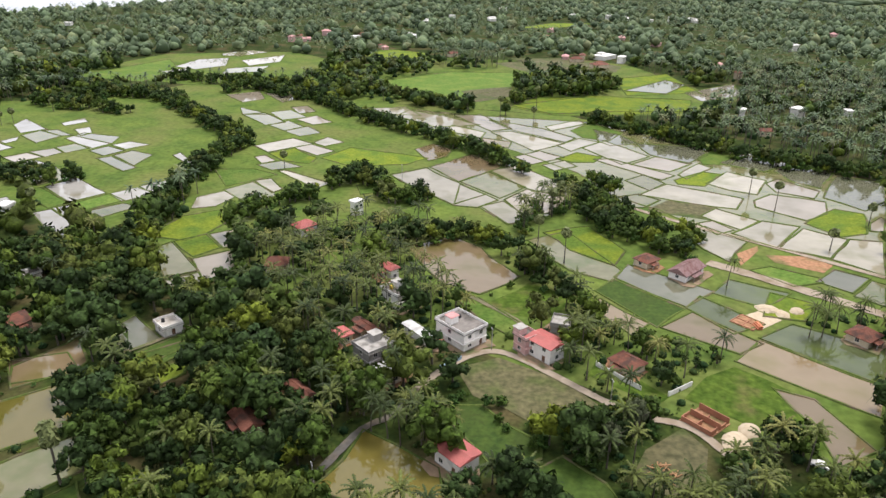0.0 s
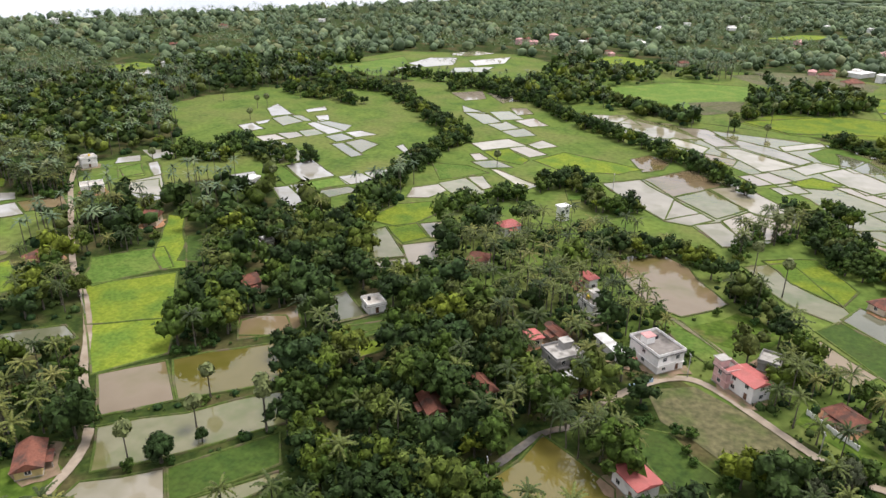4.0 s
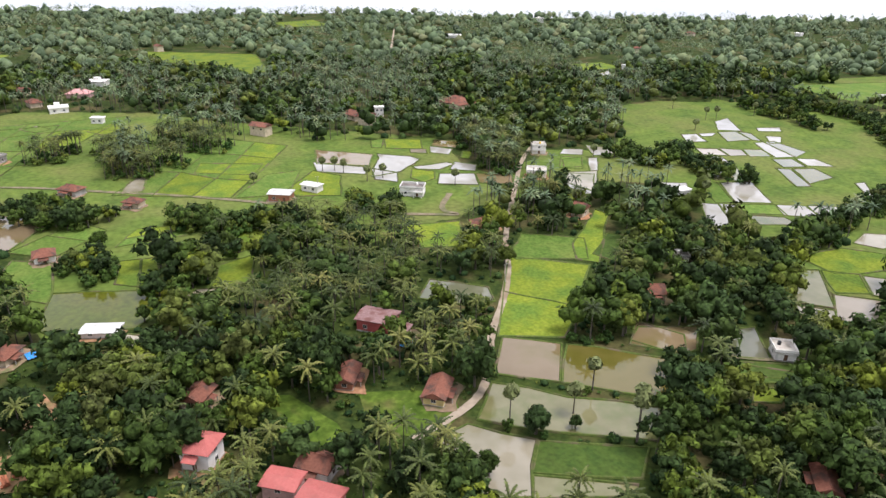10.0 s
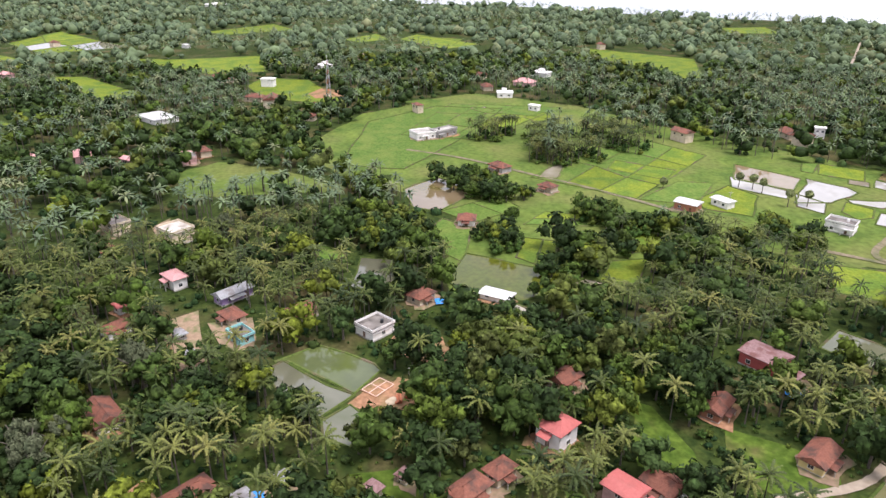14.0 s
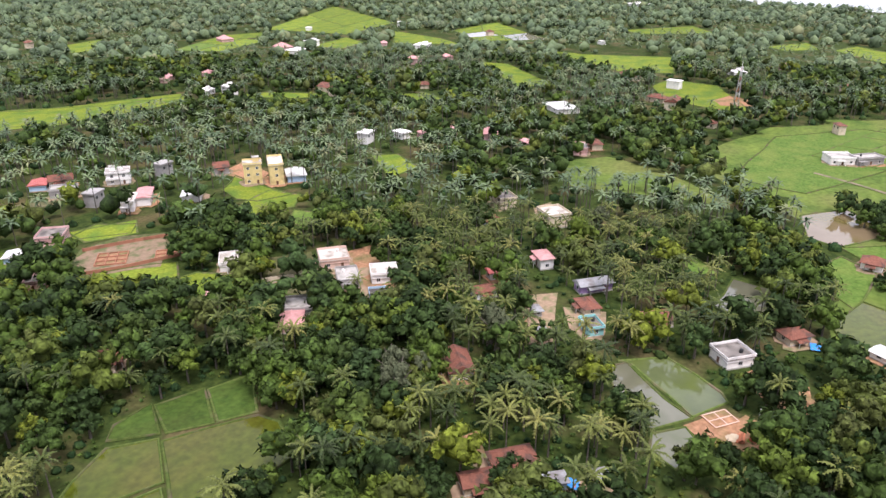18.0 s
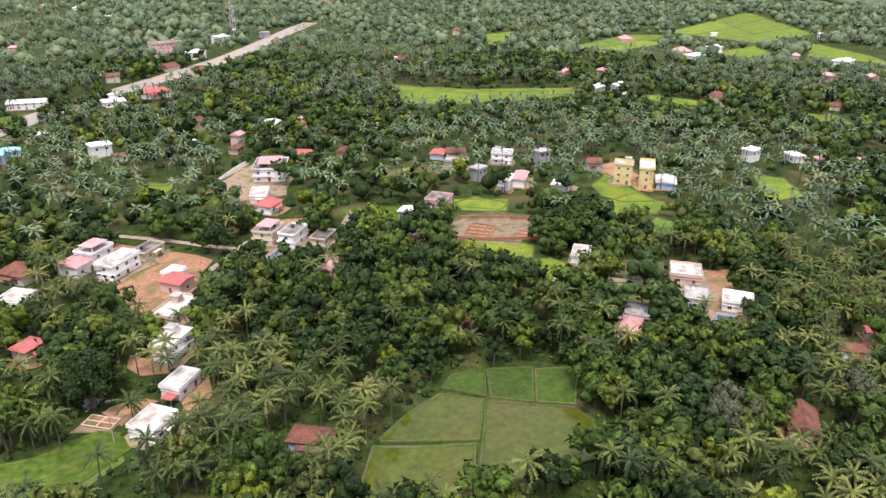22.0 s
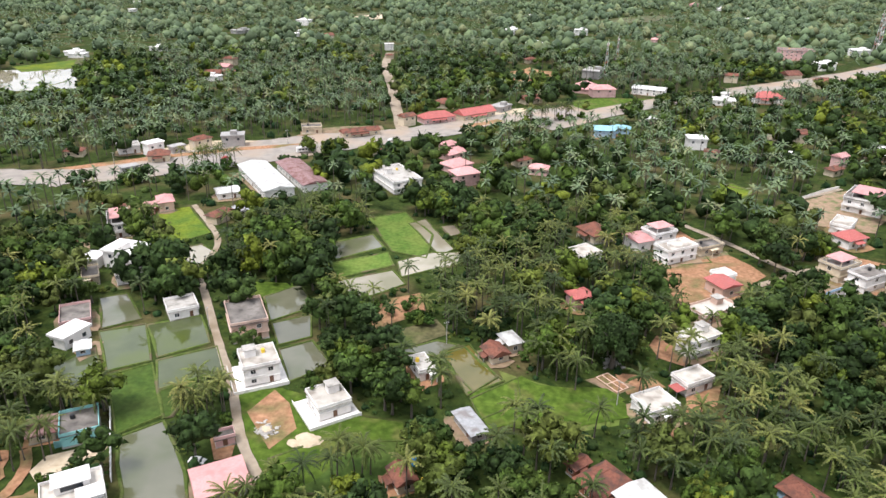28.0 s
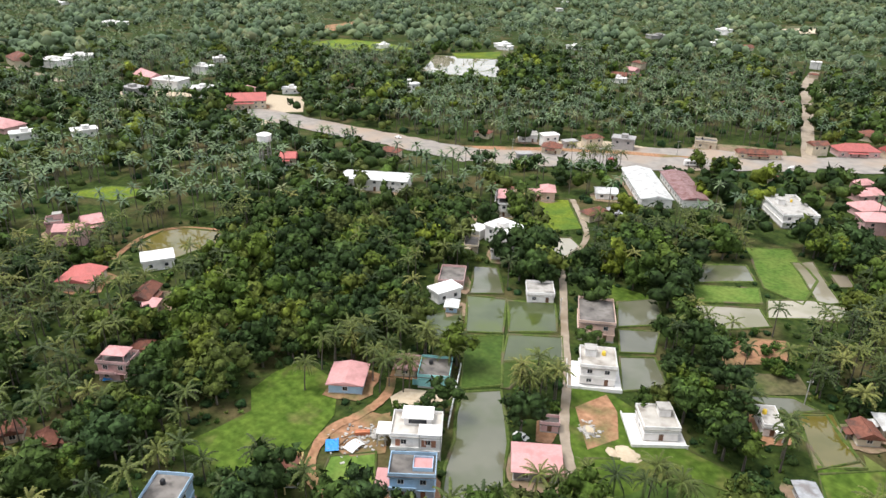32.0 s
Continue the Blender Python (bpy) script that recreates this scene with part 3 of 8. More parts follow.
field('wgreen', [(64.9, 337.1), (76.6, 343.4), (85.4, 335.7), (76.1, 323.5), (68, 322.6)])
field('dry', [(77.2, 322), (89.2, 334.5), (110.4, 327.7), (101.5, 309.4), (84.9, 315.1)])
field('pale', [(116.4, 364.9), (133.1, 386.7), (149.8, 373.2), (137.3, 348.7), (124.8, 353.6)])
field('water', [(134.8, 403.4), (153.3, 426.9), (174.1, 429.2), (176.1, 407.8), (155.3, 389.1)])
field('water', [(160.9, 391.8), (175.2, 405.4), (192.2, 389.8), (173, 361.3), (162.9, 372.6)])
field('pale2', [(148.1, 368.2), (156.7, 375.9), (171, 356.6), (163.7, 345.3), (147.5, 354.2)])
field('pale2', [(132.9, 339.7), (144.5, 349.4), (167.2, 340.6), (161, 322.6), (147.9, 312.5), (130.7, 328.9)])
field('water', [(192, 385.6), (213.1, 374.9), (199.1, 346.3), (180.4, 328.3), (169.6, 347.6)])
field('pale', [(100.2, 314.4), (109.7, 325.2), (125.7, 310.3), (113.1, 298)])
field('pale2', [(96.4, 304.6), (103.9, 308.9), (110.6, 297.8), (101.5, 291.6)])
field('pale', [(108.1, 293.6), (127, 310.5), (141.2, 304.8), (122, 278.7)])
field('pale', [(122.7, 278.7), (141.7, 302.8), (156, 291.1), (140, 270)])
field('pale', [(140, 268.9), (157.2, 291.2), (171.1, 289.4), (153.9, 254.4)])
field('lime', [(145.8, 310.1), (167.1, 330.9), (178.5, 324.3), (167.7, 298.6), (155, 294.2)])
field('pale2', [(175.8, 313.1), (183.9, 319.6), (184.9, 317.6), (177.1, 301.5), (170.6, 302.2)])
field('pale', [(86.8, 290.9), (99.1, 300.7), (110.9, 283.7), (97.5, 262.2), (90.1, 275.7)])
field('soil', [(103.9, 270), (113.5, 280.9), (113.1, 274.9), (101.3, 258.8)])
field('soil', [(113.6, 270.9), (131.5, 270.9), (139.4, 263.4), (130.4, 254.8), (117.3, 262.4)])
field('green', [(102.8, 254.8), (112, 259.8), (127.8, 251), (127.9, 246.2), (114.2, 242.6)])
field('water', [(125.1, 246.9), (136.4, 258.9), (146.6, 251.3), (134.6, 238.4)])
field('wgreen', [(133.5, 236.1), (146.3, 249.8), (150.2, 246.8), (141, 228.1)])
field('mud', [(-394.2, 167), (-366.5, 192.8), (-346.4, 179.4), (-365.9, 156)])
field('bright', [(-369.9, 155.1), (-344.9, 177.1), (-333.1, 170.3), (-351.9, 149.1)])
field('bright', [(-366.1, 195.8), (-351.2, 210.3), (-342.6, 211.6), (-327.5, 188.3), (-327.5, 171.4)])
field('bright', [(-340.9, 177.8), (-327, 186.4), (-311.7, 178.3), (-322.5, 169.9)])
field('bright', [(-331.9, 199.4), (-329.7, 220.4), (-324.4, 222), (-319.2, 209.3), (-326.2, 198.9)])
field('lime', [(-327.7, 196.6), (-318.2, 205.2), (-306.8, 198.8), (-304.7, 189.2), (-315.5, 188.5)])
field('bright', [(-313.5, 205.3), (-303, 222.1), (-285.6, 211.9), (-298.1, 194.3)])
field('bright', [(-328.1, 225.8), (-316.2, 232.5), (-306.2, 224.6), (-316.2, 214.2)])
field('mud', [(-303, 222.1), (-291.3, 238.9), (-276.7, 228.1), (-287.8, 213.7)])
field('lime', [(-395.2, 216.7), (-381.4, 235.8), (-361.9, 224.7), (-374.5, 205.9)])
field('pale2', [(-365.2, 217.7), (-359.9, 226.3), (-351.5, 221.2), (-357.4, 213.7)])
field('mud', [(-377, 242.6), (-364.9, 253.9), (-350, 244.8), (-365.4, 232.6)])
field('bright', [(-364.3, 231.9), (-351.8, 240.3), (-342.3, 231.4), (-352.2, 223.6)])
field('green', [(-397.2, 207.3), (-395.7, 216.3), (-376.9, 204), (-379.8, 198.9)])
field('lime', [(-343.7, 242.1), (-340.6, 247.6), (-328.7, 236.4), (-332.8, 233.1)])
field('green_water', [(-182.9, -52.2), (-192.8, -40.2), (-189, -30.8), (-182.2, -21.3), (-178.6, -19.4), (-166.9, -25.9), (-184.4, -49)])
field('water', [(-178.6, -54.4), (-183.5, -49.7), (-165.9, -26.4), (-155.7, -34.2), (-161, -41.6), (-169.3, -48.7)])
field('water', [(-155.1, -33.9), (-162.6, -27.1), (-154.2, -20.3), (-144.6, -25.7), (-147.4, -31.7)])
field('soil', [(-162.4, -27), (-168, -24.5), (-175.2, -21), (-173.8, -15.5), (-162.8, -17.4), (-157.1, -20.4)])
field('soil', [(-3.3, -200), (-5.5, -206.9), (-9, -204.5), (-15.7, -199.1), (-12.7, -190.8), (-7.1, -191.9)])
field('soil', [(4, -180.1), (-6, -182.8), (-9.2, -179.8), (-4.9, -176), (0.1, -171.4)])
field('soil', [(-14.5, -179.5), (-22.4, -184), (-21.9, -175.2), (-16.2, -166.7), (-13.3, -170.2)])
field('yard', [(11.4, -175.3), (7.7, -180), (0, -175.9), (3, -170.3)])
field('mud', [(-31, 266), (-13, 280), (-1, 267), (14, 241), (11, 236), (0, 225), (-13, 232), (-22, 246)])
field('wgreen', [(19, 278), (36, 289), (54, 250), (48, 240), (34, 248)])
field('lime', [(26, 287), (46, 296), (59, 270), (51, 254), (36, 268)])
field('water', [(50, 245), (57, 256), (84, 236), (71, 222), (61, 232)])
field('dark', [(41, 232), (49, 242), (70, 221), (58, 207)])
field('green_water', [(71, 222), (78, 231), (94, 212), (82, 205)])
field('mud', [(59, 207), (72, 219), (89, 199), (80, 192)])
field('green_water', [(83, 234), (93, 246), (112, 236), (98, 224)])
field('mud', [(37, 221), (42, 226), (56, 209), (49, 201)])
field('mud', [(77, 188), (89, 201), (116, 177), (108, 162)])
field('green_water', [(89, 203), (103, 213), (127, 199), (116, 178)])
field('grass', [(56, 169), (75, 186), (89, 174), (89, 150), (83, 147), (68, 160)])
field('mud', [(84, 174), (93, 169), (96, 162), (99, 148), (88, 141), (88, 156)])
field('sand', [(88, 217), (95, 221), (101, 215), (92, 208)])
field('lime', [(104, 236), (118, 228), (108, 215), (96, 218)])
lane('lane', 3, [(65, 327), (90, 303), (116, 284), (153, 253)])
lane('lane', 5.5, [(89, 261), (104, 250), (121, 236), (138, 222)])
lane('earth', 1.875, [(-6, 226), (4, 216), (15, 205), (13, 199)])
lane('lane', 2.5, [(-17, 166), (-9, 178), (-1, 186), (6, 188), (14, 183), (26, 172), (37, 162), (46, 157), (53, 156), (58, 152), (62, 144)])
lane('asphalt', 2.2, [(-40, 122), (-34, 136), (-29, 148), (-21, 153), (-17, 166)])
field('dry', [(-8, 176), (6, 184), (17, 178), (33, 162), (29, 152), (17, 151), (-1, 164)])
field('dark', [(-10, 158), (1, 159), (8, 152), (17, 146), (16, 139), (5, 133), (-6, 149)])
field('green', [(-8, 221), (0, 222), (14, 205), (8, 199), (0, 206)])
field('mud2', [(-36, 124), (-29, 146), (-20, 142), (-9, 134), (-7, 124), (-17, 122), (-27, 121)])
field('dark', [(12, 133), (21, 140), (30, 131), (33, 126), (18, 125)])
field('dry', [(43, 144), (54, 154), (59, 145), (55, 131), (46, 129), (37, 133)])
field('grass', [(32, 178), (36, 185), (53, 169), (50, 163), (42, 168)])
field('grass', [(0, 216), (18, 237), (32, 225), (20, 204), (15, 211)])
field('mud', [(-139, 170), (-124, 176), (-115, 167), (-129, 156)])
field('dark', [(-107, 172), (-93, 190), (-88, 184), (-99, 169)])
field('water', [(-119, 188), (-114, 200), (-99, 186), (-107, 177)])
tree_row('broad', 10, [(-153, 579), (-98, 500), (-52, 454), (-4, 408), (22, 372)])
tree_row('broad', 22, [(47, 350), (56, 333), (57, 302), (70, 279), (86, 272)])
tree_row('broad', 12, [(74, 502), (100, 472), (129, 438), (147, 421), (172, 399), (213, 377)])
tree_row('broad', 14, [(-102, 598), (-55, 556), (-14, 529)])
tree_row('broad', 10, [(7, 542), (44, 593), (82, 597), (114, 641)])
tree_row('broad', 13, [(-312, 523), (-285, 550), (-245, 532), (-201, 478), (-150, 420), (-153, 370), (-152, 329), (-143, 289), (-144, 268)])
tree_row('broad', 9, [(-111, 285), (-100, 301), (-83, 328), (-66, 358), (-42, 315), (-27, 325)])
tree_row('broad', 10, [(-29, 273), (-6, 282), (10, 265), (22, 239), (30, 230)])
tree_row('broad', 10, [(-287, 629), (-237, 607), (-199, 612), (-163, 590)])
tree_row('bush', 8, [(-7, 163), (1, 161), (5, 154), (22, 144)])
tree_row('broad', 12, [(24, 140), (31, 147), (39, 157), (40, 145)])
tree_row('bush', 6, [(14, 145), (22, 139), (29, 134)])
tree_row('palm', 14, [(12, 290), (26, 302), (36, 323)])
grove('palm', [(-97, 253), (-73, 288), (-41, 271), (-20, 244), (-8, 220), (-12, 196), (-23, 169), (-39, 167), (-55, 192), (-72, 215)])
grove('palm', [(-28, 152), (-18, 155), (-7, 144), (-8, 133), (-16, 131)])
grove('broad', [(-112, 167), (-81, 164), (-62, 149), (-32, 147), (-27, 138), (-34, 118), (-52, 112), (-77, 110), (-98, 137)])
grove('broad', [(-91, 196), (-70, 206), (-58, 166), (-76, 164)])
grove('broad', [(-204, 268), (-151, 260), (-120, 219), (-104, 181), (-120, 172), (-148, 184)])
grove('palm', [(55, 130), (74, 140), (96, 140), (87, 123), (50, 120)])
grove('palm', [(107, 218), (134, 220), (126, 201), (102, 195)])
grove('palm', [(15, 210), (39, 212), (47, 194), (41, 177), (33, 189)])
grove('bush', [(51, 194), (77, 200), (74, 180), (57, 167), (50, 178)])
grove('palm', [(174, 599), (394, 745), (220, 392), (151, 433)])
lone('palmyra', -95, 122, 15)
lone('palmyra', 22, 263, 15)
lone('palmyra', 32, 255, 13)
lone('palmyra', 31, 306, 12)
lone('palmyra', 35, 314, 13)
lone('palmyra', 133, 348, 12)
lone('palmyra', 137, 324, 13)
lone('palmyra', 143, 278, 8)
lone('palmyra', 32, 489, 10)
lone('palmyra', -110, 368, 8)
lone('palmyra', -207, 294, 8)
lone('palmyra', -331, 509, 8)
lone('palmyra', 173, 309, 9)
lone('palmyra', 9, 503, 14)
lone('palmyra', 37, 545, 14)
house('hip', -77.7, 240.5, 5, 7.4, 7.4, 3.0, 'cream', 'tile')
house('flat1', 26.2, 202.9, 346, 5.4, 6.4, 3.0, 'grey', 'tile')
house('heap', 70.6, 154.4, 327, 5.6, 7.4, 0.6, 'sand', 'tile')
far_house(-602, 1016, 10.9, 'w')
far_house(-104, 938, 12.5, 'w')
far_house(21, 1353, 14, 'w')
far_house(-63, 1202, 9.4, 'w')
far_house(139, 777, 10.9, 'w')
far_house(111, 743, 15.6, 'r')
far_house(92, 778, 12.5, 'r')
far_house(205, 922, 12.5, 'p')
far_house(194, 1252, 10.9, 'w')
far_house(227, 533, 10.9, 'w')
far_house(183, 474, 7.8, 'r')
far_house(235, 761, 7.8, 'p')
far_house(72, 967, 10.9, 'r')
far_house(-41, 798, 9.4, 'r')
far_house(-244, 926, 9.4, 'r')
far_house(-169, 957, 7.8, 'r')
far_house(-208, 944, 6.2, 'w')
far_house(323, 1231, 9.4, 'w')
far_house(481, 1067, 10.9, 'p')
far_house(363, 906, 15.6, 'w')
far_house(184, 524, 7.8, 'w')
far_house(268, 543, 7, 'w')
far_house(99, 787, 9.4, 'r')
far_house(1, 1215, 9.4, 'w')
far_house(257, 1218, 9.4, 'w')
far_house(234, 694, 6.2, 'r')
far_house(524, 1042, 9.4, 'w')
far_house(-58, 301, 4.7, 'w')
far_house(-128, 854, 6.2, 'r')
meadow('meadow', [(-388, 423), (-389, 468), (-325, 548), (-263, 493), (-162, 324), (-172, 306), (-183, 301), (-223, 303), (-252, 278), (-279, 292), (-328, 366)])
meadow('meadow', [(-567, -29), (-601, 27), (-547, 111), (-502, 137), (-412, 172), (-387, 221), (-381, 247), (-326, 227), (-281, 233), (-300, 252), (-320, 290), (-293, 329), (-251, 280), (-249, 263), (-265, 254), (-278, 250), (-283, 219), (-250, 175), (-271, 128), (-290, 92), (-281, 74), (-239, 79), (-237, 52), (-222, 27), (-231, 2), (-260, -1), (-300, 13), (-350, -28)])
field('pale', [(-279, 265), (-271, 284), (-243, 256), (-265, 254)])
field('green', [(-299, 283), (-296, 296), (-281, 282), (-286, 272)])
paddies('green lime green green', [(-368, 47), (-333, 95), (-412, 157), (-466, 115)], 3, 3)
field('lime', [(-384, 92), (-401, 100), (-381, 129), (-364, 118)])
field('green', [(-332, 96), (-361, 124), (-358, 142), (-324, 122)])
field('lime', [(-332, 125), (-355, 148), (-338, 157), (-308, 143), (-318, 123)])
paddies('green lime green', [(-459, -28), (-446, 23), (-546, 91), (-559, 6)], 3, 3)
field('lime', [(-513, 58), (-529, 76), (-511, 80), (-497, 66)])
field('pale', [(-538, 22), (-548, 32), (-533, 39), (-525, 31)])
field('mud', [(-347, -21), (-367, -4), (-346, 18), (-315, -3), (-320, -15)])
paddies('green lime', [(-314, -2), (-337, 27), (-320, 36), (-300, 13)], 2, 1)
paddies('lime green', [(-298, 35), (-314, 47), (-310, 69), (-295, 75)], 2, 1)
field('green', [(-292, -8), (-304, -1), (-293, 12), (-257, 6), (-271, -6)])
field('wet', [(-241, 0), (-265, 9), (-246, 46), (-233, 41), (-224, 27), (-229, 5)])
paddies('green lime', [(-261, 28), (-282, 34), (-278, 47), (-248, 42)], 1, 2)
field('pale', [(-221, 21), (-222, 23), (-214, 32), (-205, 26), (-210, 23)])
field('pale', [(-238, 46), (-241, 53), (-236, 61), (-224, 52), (-230, 46)])
field('lime', [(-240, 57), (-258, 66), (-260, 81), (-237, 71)])
field('pale', [(-389, 60), (-395, 70), (-366, 61), (-367, 50)])
field('lime', [(-292, 82), (-282, 100), (-266, 88), (-266, 76)])
lane('earth', 2.625, [(-423, -23), (-406, 11), (-368, 53), (-355, 70), (-326, 99), (-308, 115)])
lane('earth', 3, [(-270, 154), (-261, 167), (-253, 179), (-264, 172), (-282, 191)])
lane('lane', 2.5, [(-126, 74), (-129, 93), (-135, 104), (-147, 114), (-160, 125), (-174, 141), (-195, 160), (-213, 172), (-234, 190), (-277, 230), (-309, 259), (-339, 297)])
paddies('lime lime', [(-156, 124), (-143, 142), (-180, 189), (-204, 167)], 1, 2)
field('green', [(-208, 171), (-220, 187), (-202, 207), (-184, 192), (-200, 168)])
field('lime', [(-256, 149), (-247, 173), (-222, 157), (-230, 142)])
field('lime', [(-200, 198), (-225, 237), (-217, 237), (-194, 210), (-180, 194), (-186, 188)])
field('dark', [(-187, 198), (-200, 219), (-192, 226), (-177, 200)])
field('mud', [(-139, 110), (-154, 125), (-141, 138), (-125, 123)])
field('mud2', [(-124, 124), (-140, 139), (-125, 153), (-116, 160), (-103, 144), (-110, 136)])
field('wgreen', [(-124, 92), (-136, 106), (-119, 120), (-100, 139), (-92, 127), (-105, 110)])
field('pale', [(-123, 79), (-124, 90), (-109, 100), (-94, 86), (-99, 77), (-111, 80)])
field('dark', [(-100, 92), (-108, 101), (-91, 122), (-84, 112)])
field('wgreen', [(-93, 86), (-99, 91), (-83, 110), (-81, 106)])
field('mud', [(-130, 158), (-135, 167), (-124, 184), (-115, 172), (-116, 164)])
field('dark', [(-101, 172), (-102, 176), (-89, 188), (-86, 182), (-95, 169)])
field('lime', [(-92, 166), (-92, 170), (-86, 176), (-84, 168), (-89, 161)])
lane('earth', 1.65, [(-107, 177), (-100, 184), (-93, 195)])
field('water', [(-192, 116), (-203, 128), (-185, 143), (-175, 138), (-179, 127)])
field('grass', [(-152, 73), (-137, 94), (-127, 91), (-124, 77), (-134, 68)])
field('grass', [(-169, 42), (-162, 55), (-143, 62), (-129, 59), (-136, 46), (-157, 48)])
field('soil', [(-193, -19), (-201, -13), (-192, 1), (-184, -1), (-183, -10)])
grove('palm', [(-172, 100), (-164, 114), (-148, 114), (-134, 101), (-133, 91), (-149, 86)])
grove('palm', [(-202, 117), (-187, 144), (-171, 135), (-167, 109), (-179, 104)])
grove('broad', [(-210, -15), (-206, 12), (-204, 36), (-184, 59), (-186, 87), (-162, 86), (-149, 72), (-160, 40), (-177, 33), (-169, 13), (-170, 0)])
grove('broad', [(-160, 2), (-167, 20), (-150, 20), (-127, 15), (-136, -4)])
grove('broad', [(-164, 172), (-151, 206), (-139, 238), (-112, 207), (-112, 177), (-124, 162), (-140, 154)])
grove('broad', [(-112, 153), (-102, 172), (-75, 157), (-61, 142), (-66, 122), (-75, 105), (-92, 127)])
grove('palm', [(-252, 18), (-246, 73), (-218, 102), (-194, 108), (-189, 88), (-198, 64)])
grove('palm', [(-127, 58), (-118, 85), (-98, 68), (-109, 49)])
tree_row('broad', 12, [(-369, -7), (-355, 20), (-330, 41)])
tree_row('broad', 12, [(-307, 60), (-294, 78), (-286, 93), (-278, 115), (-259, 122)])
tree_row('broad', 14, [(-280, 11), (-280, 30), (-266, 22)])
tree_row('broad', 10, [(-253, 46), (-246, 53)])
tree_row('broad', 16, [(-289, 319), (-270, 317), (-254, 323)])
tree_row('bush', 8, [(-144, 141), (-136, 146), (-131, 156)])
tree_row('palm', 20, [(-444, 21), (-464, 38), (-465, 51)])
tree_row('palm', 20, [(-451, 62), (-395, 64), (-407, 92)])
tree_row('palm', 16, [(-241, 201), (-247, 223), (-232, 234)])
tree_row('palm', 30, [(-377, 271), (-312, 249), (-297, 230)])
lone('palmyra', -117, 128, 9)
lone('palmyra', -117, 98, 11)
lone('palmyra', -112, 116, 8)
lone('palmyra', -94, 121, 13)
lone('palmyra', -219, 310, 6)
lone('palmyra', -293, 302, 6)
lone('palmyra', -350, 113, 4)
lone('palmyra', -352, 153, 6)
lone('palmyra', -349, 159, 6)
lone('palmyra', -342, 161, 6)
lone('palmyra', -322, 165, 7)
lone('palmyra', -323, 175, 6)
lone('palmyra', -361, 455, 8)
lone('palmyra', -305, 411, 6)
lone('palmyra', -321, 443, 8)
lone('palmyra', -318, 451, 8)
lone('palmyra', -312, 488, 8)
lone('palmyra', -292, 201, 7)
lone('broad', -111, 102, 8)
lone('broad', -107, 112, 4)
lone('broad', -105, 82, 7)
lone('broad', -226, 31, 6)
house('sheet', -318.3, 115.6, 50, 10.5, 7.5, 4.0, 'brick', 'white')
house('flat1', -291.2, 174.5, 48, 11.5, 7.5, 4.4, 'white', 'tile')
house('flat2', -317.8, 279.9, 60, 8.0, 7.0, 5.2, 'white', 'paleroof')
house('flat1', -281.6, 247.7, 50, 10.0, 8.0, 3.8, 'white', 'paleroof')
house('flat1', -452.5, -13.7, 119, 13.6, 11.0, 4.0, 'white', 'tile')
house('flat1', -458.7, 0.0, 133, 16.8, 7.4, 4.0, 'grey', 'tile')
house('hip', -380.7, 30.8, 39, 11.0, 7.0, 3.2, 'grey', 'tile')
house('hip', -345.8, 52.8, 45, 8.0, 6.0, 3.0, 'cream', 'tile')
house('hip', -298.9, 9.6, 85, 7.3, 7.4, 3.0, 'white', 'tile')
house('hip', -234.5, 177.4, 80, 10.9, 8.3, 3.0, 'pink', 'tile')
house('flat1', -163.5, 222.5, 50, 5.5, 5.0, 3.0, 'white', 'tile')
house('gable', -224.4, 225.8, 21, 5.6, 7.4, 4.0, 'cream', 'tile')
house('gable', -147.8, 188.8, 62, 5.9, 7.4, 3.0, 'cream', 'tile')
house('sheet', -224.9, 17.9, 61, 10.9, 5.5, 2.4, 'white', 'white')
far_house(-447, 153, 12.5, 'r')
far_house(-640, 73, 17.2, 'p')
far_house(-619, 38, 12.5, 'r')
far_house(-588, 51, 12.5, 'w')
far_house(-688, 94, 15.6, 'w')
far_house(-527, -19, 7.8, 'r')
far_house(-674, 33, 14, 'r')
far_house(-697, -25, 10.9, 'r')
far_house(-878, 191, 10.9, 'r')
far_house(-456, 227, 12.5, 'r')
far_house(-437, 226, 10.9, 'r')
far_house(-456, 246, 6.2, 'w')
far_house(-455, 315, 23.4, 'r')
far_house(-826, 565, 20.3, 's')
far_house(-589, 668, 10.9, 'r')
far_house(-514, 570, 10.9, 'w')
far_house(-323, 134, 9.4, 's')
far_house(-682, 877, 12.5, 'r')
far_house(-1241, -14, 20.3, 'w')
far_house(-930, 808, 12.5, 'w')
far_house(-536, 69, 7.8, 'w')
far_house(-211, 281, 6.2, 'w')
lane('lane', 2.5, [(-756, 427), (-850, 484), (-956, 547)])
field('lime', [(-885, 177), (-800, 278), (-683, 248), (-677, 222), (-739, 213), (-806, 165)])
field('lime', [(-1120, 422), (-1137, 498), (-1045, 486), (-1050, 413)])
field('lime', [(-999, -31), (-972, 27), (-903, 12), (-923, -31)])
field('lime', [(-568, 541), (-562, 579), (-524, 573), (-529, 523)])
field('pale', [(-510, 524), (-518, 546), (-497, 529), (-497, 514)])
meadow('meadow', [(-438, -84), (-523, -60), (-569, -6), (-553, 55), (-449, 46), (-383, -1), (-371, -28), (-368, -59)])
meadow('meadow', [(-371, -148), (-396, -130), (-386, -101), (-349, -50), (-340, -52), (-355, -94), (-334, -129)])
field('green', [(-390, -59), (-496, -53), (-548, -6), (-542, 46), (-446, 10), (-382, -23)])
field('lime', [(-786, -340), (-783, -282), (-812, -201), (-706, -173), (-691, -222), (-732, -276)])
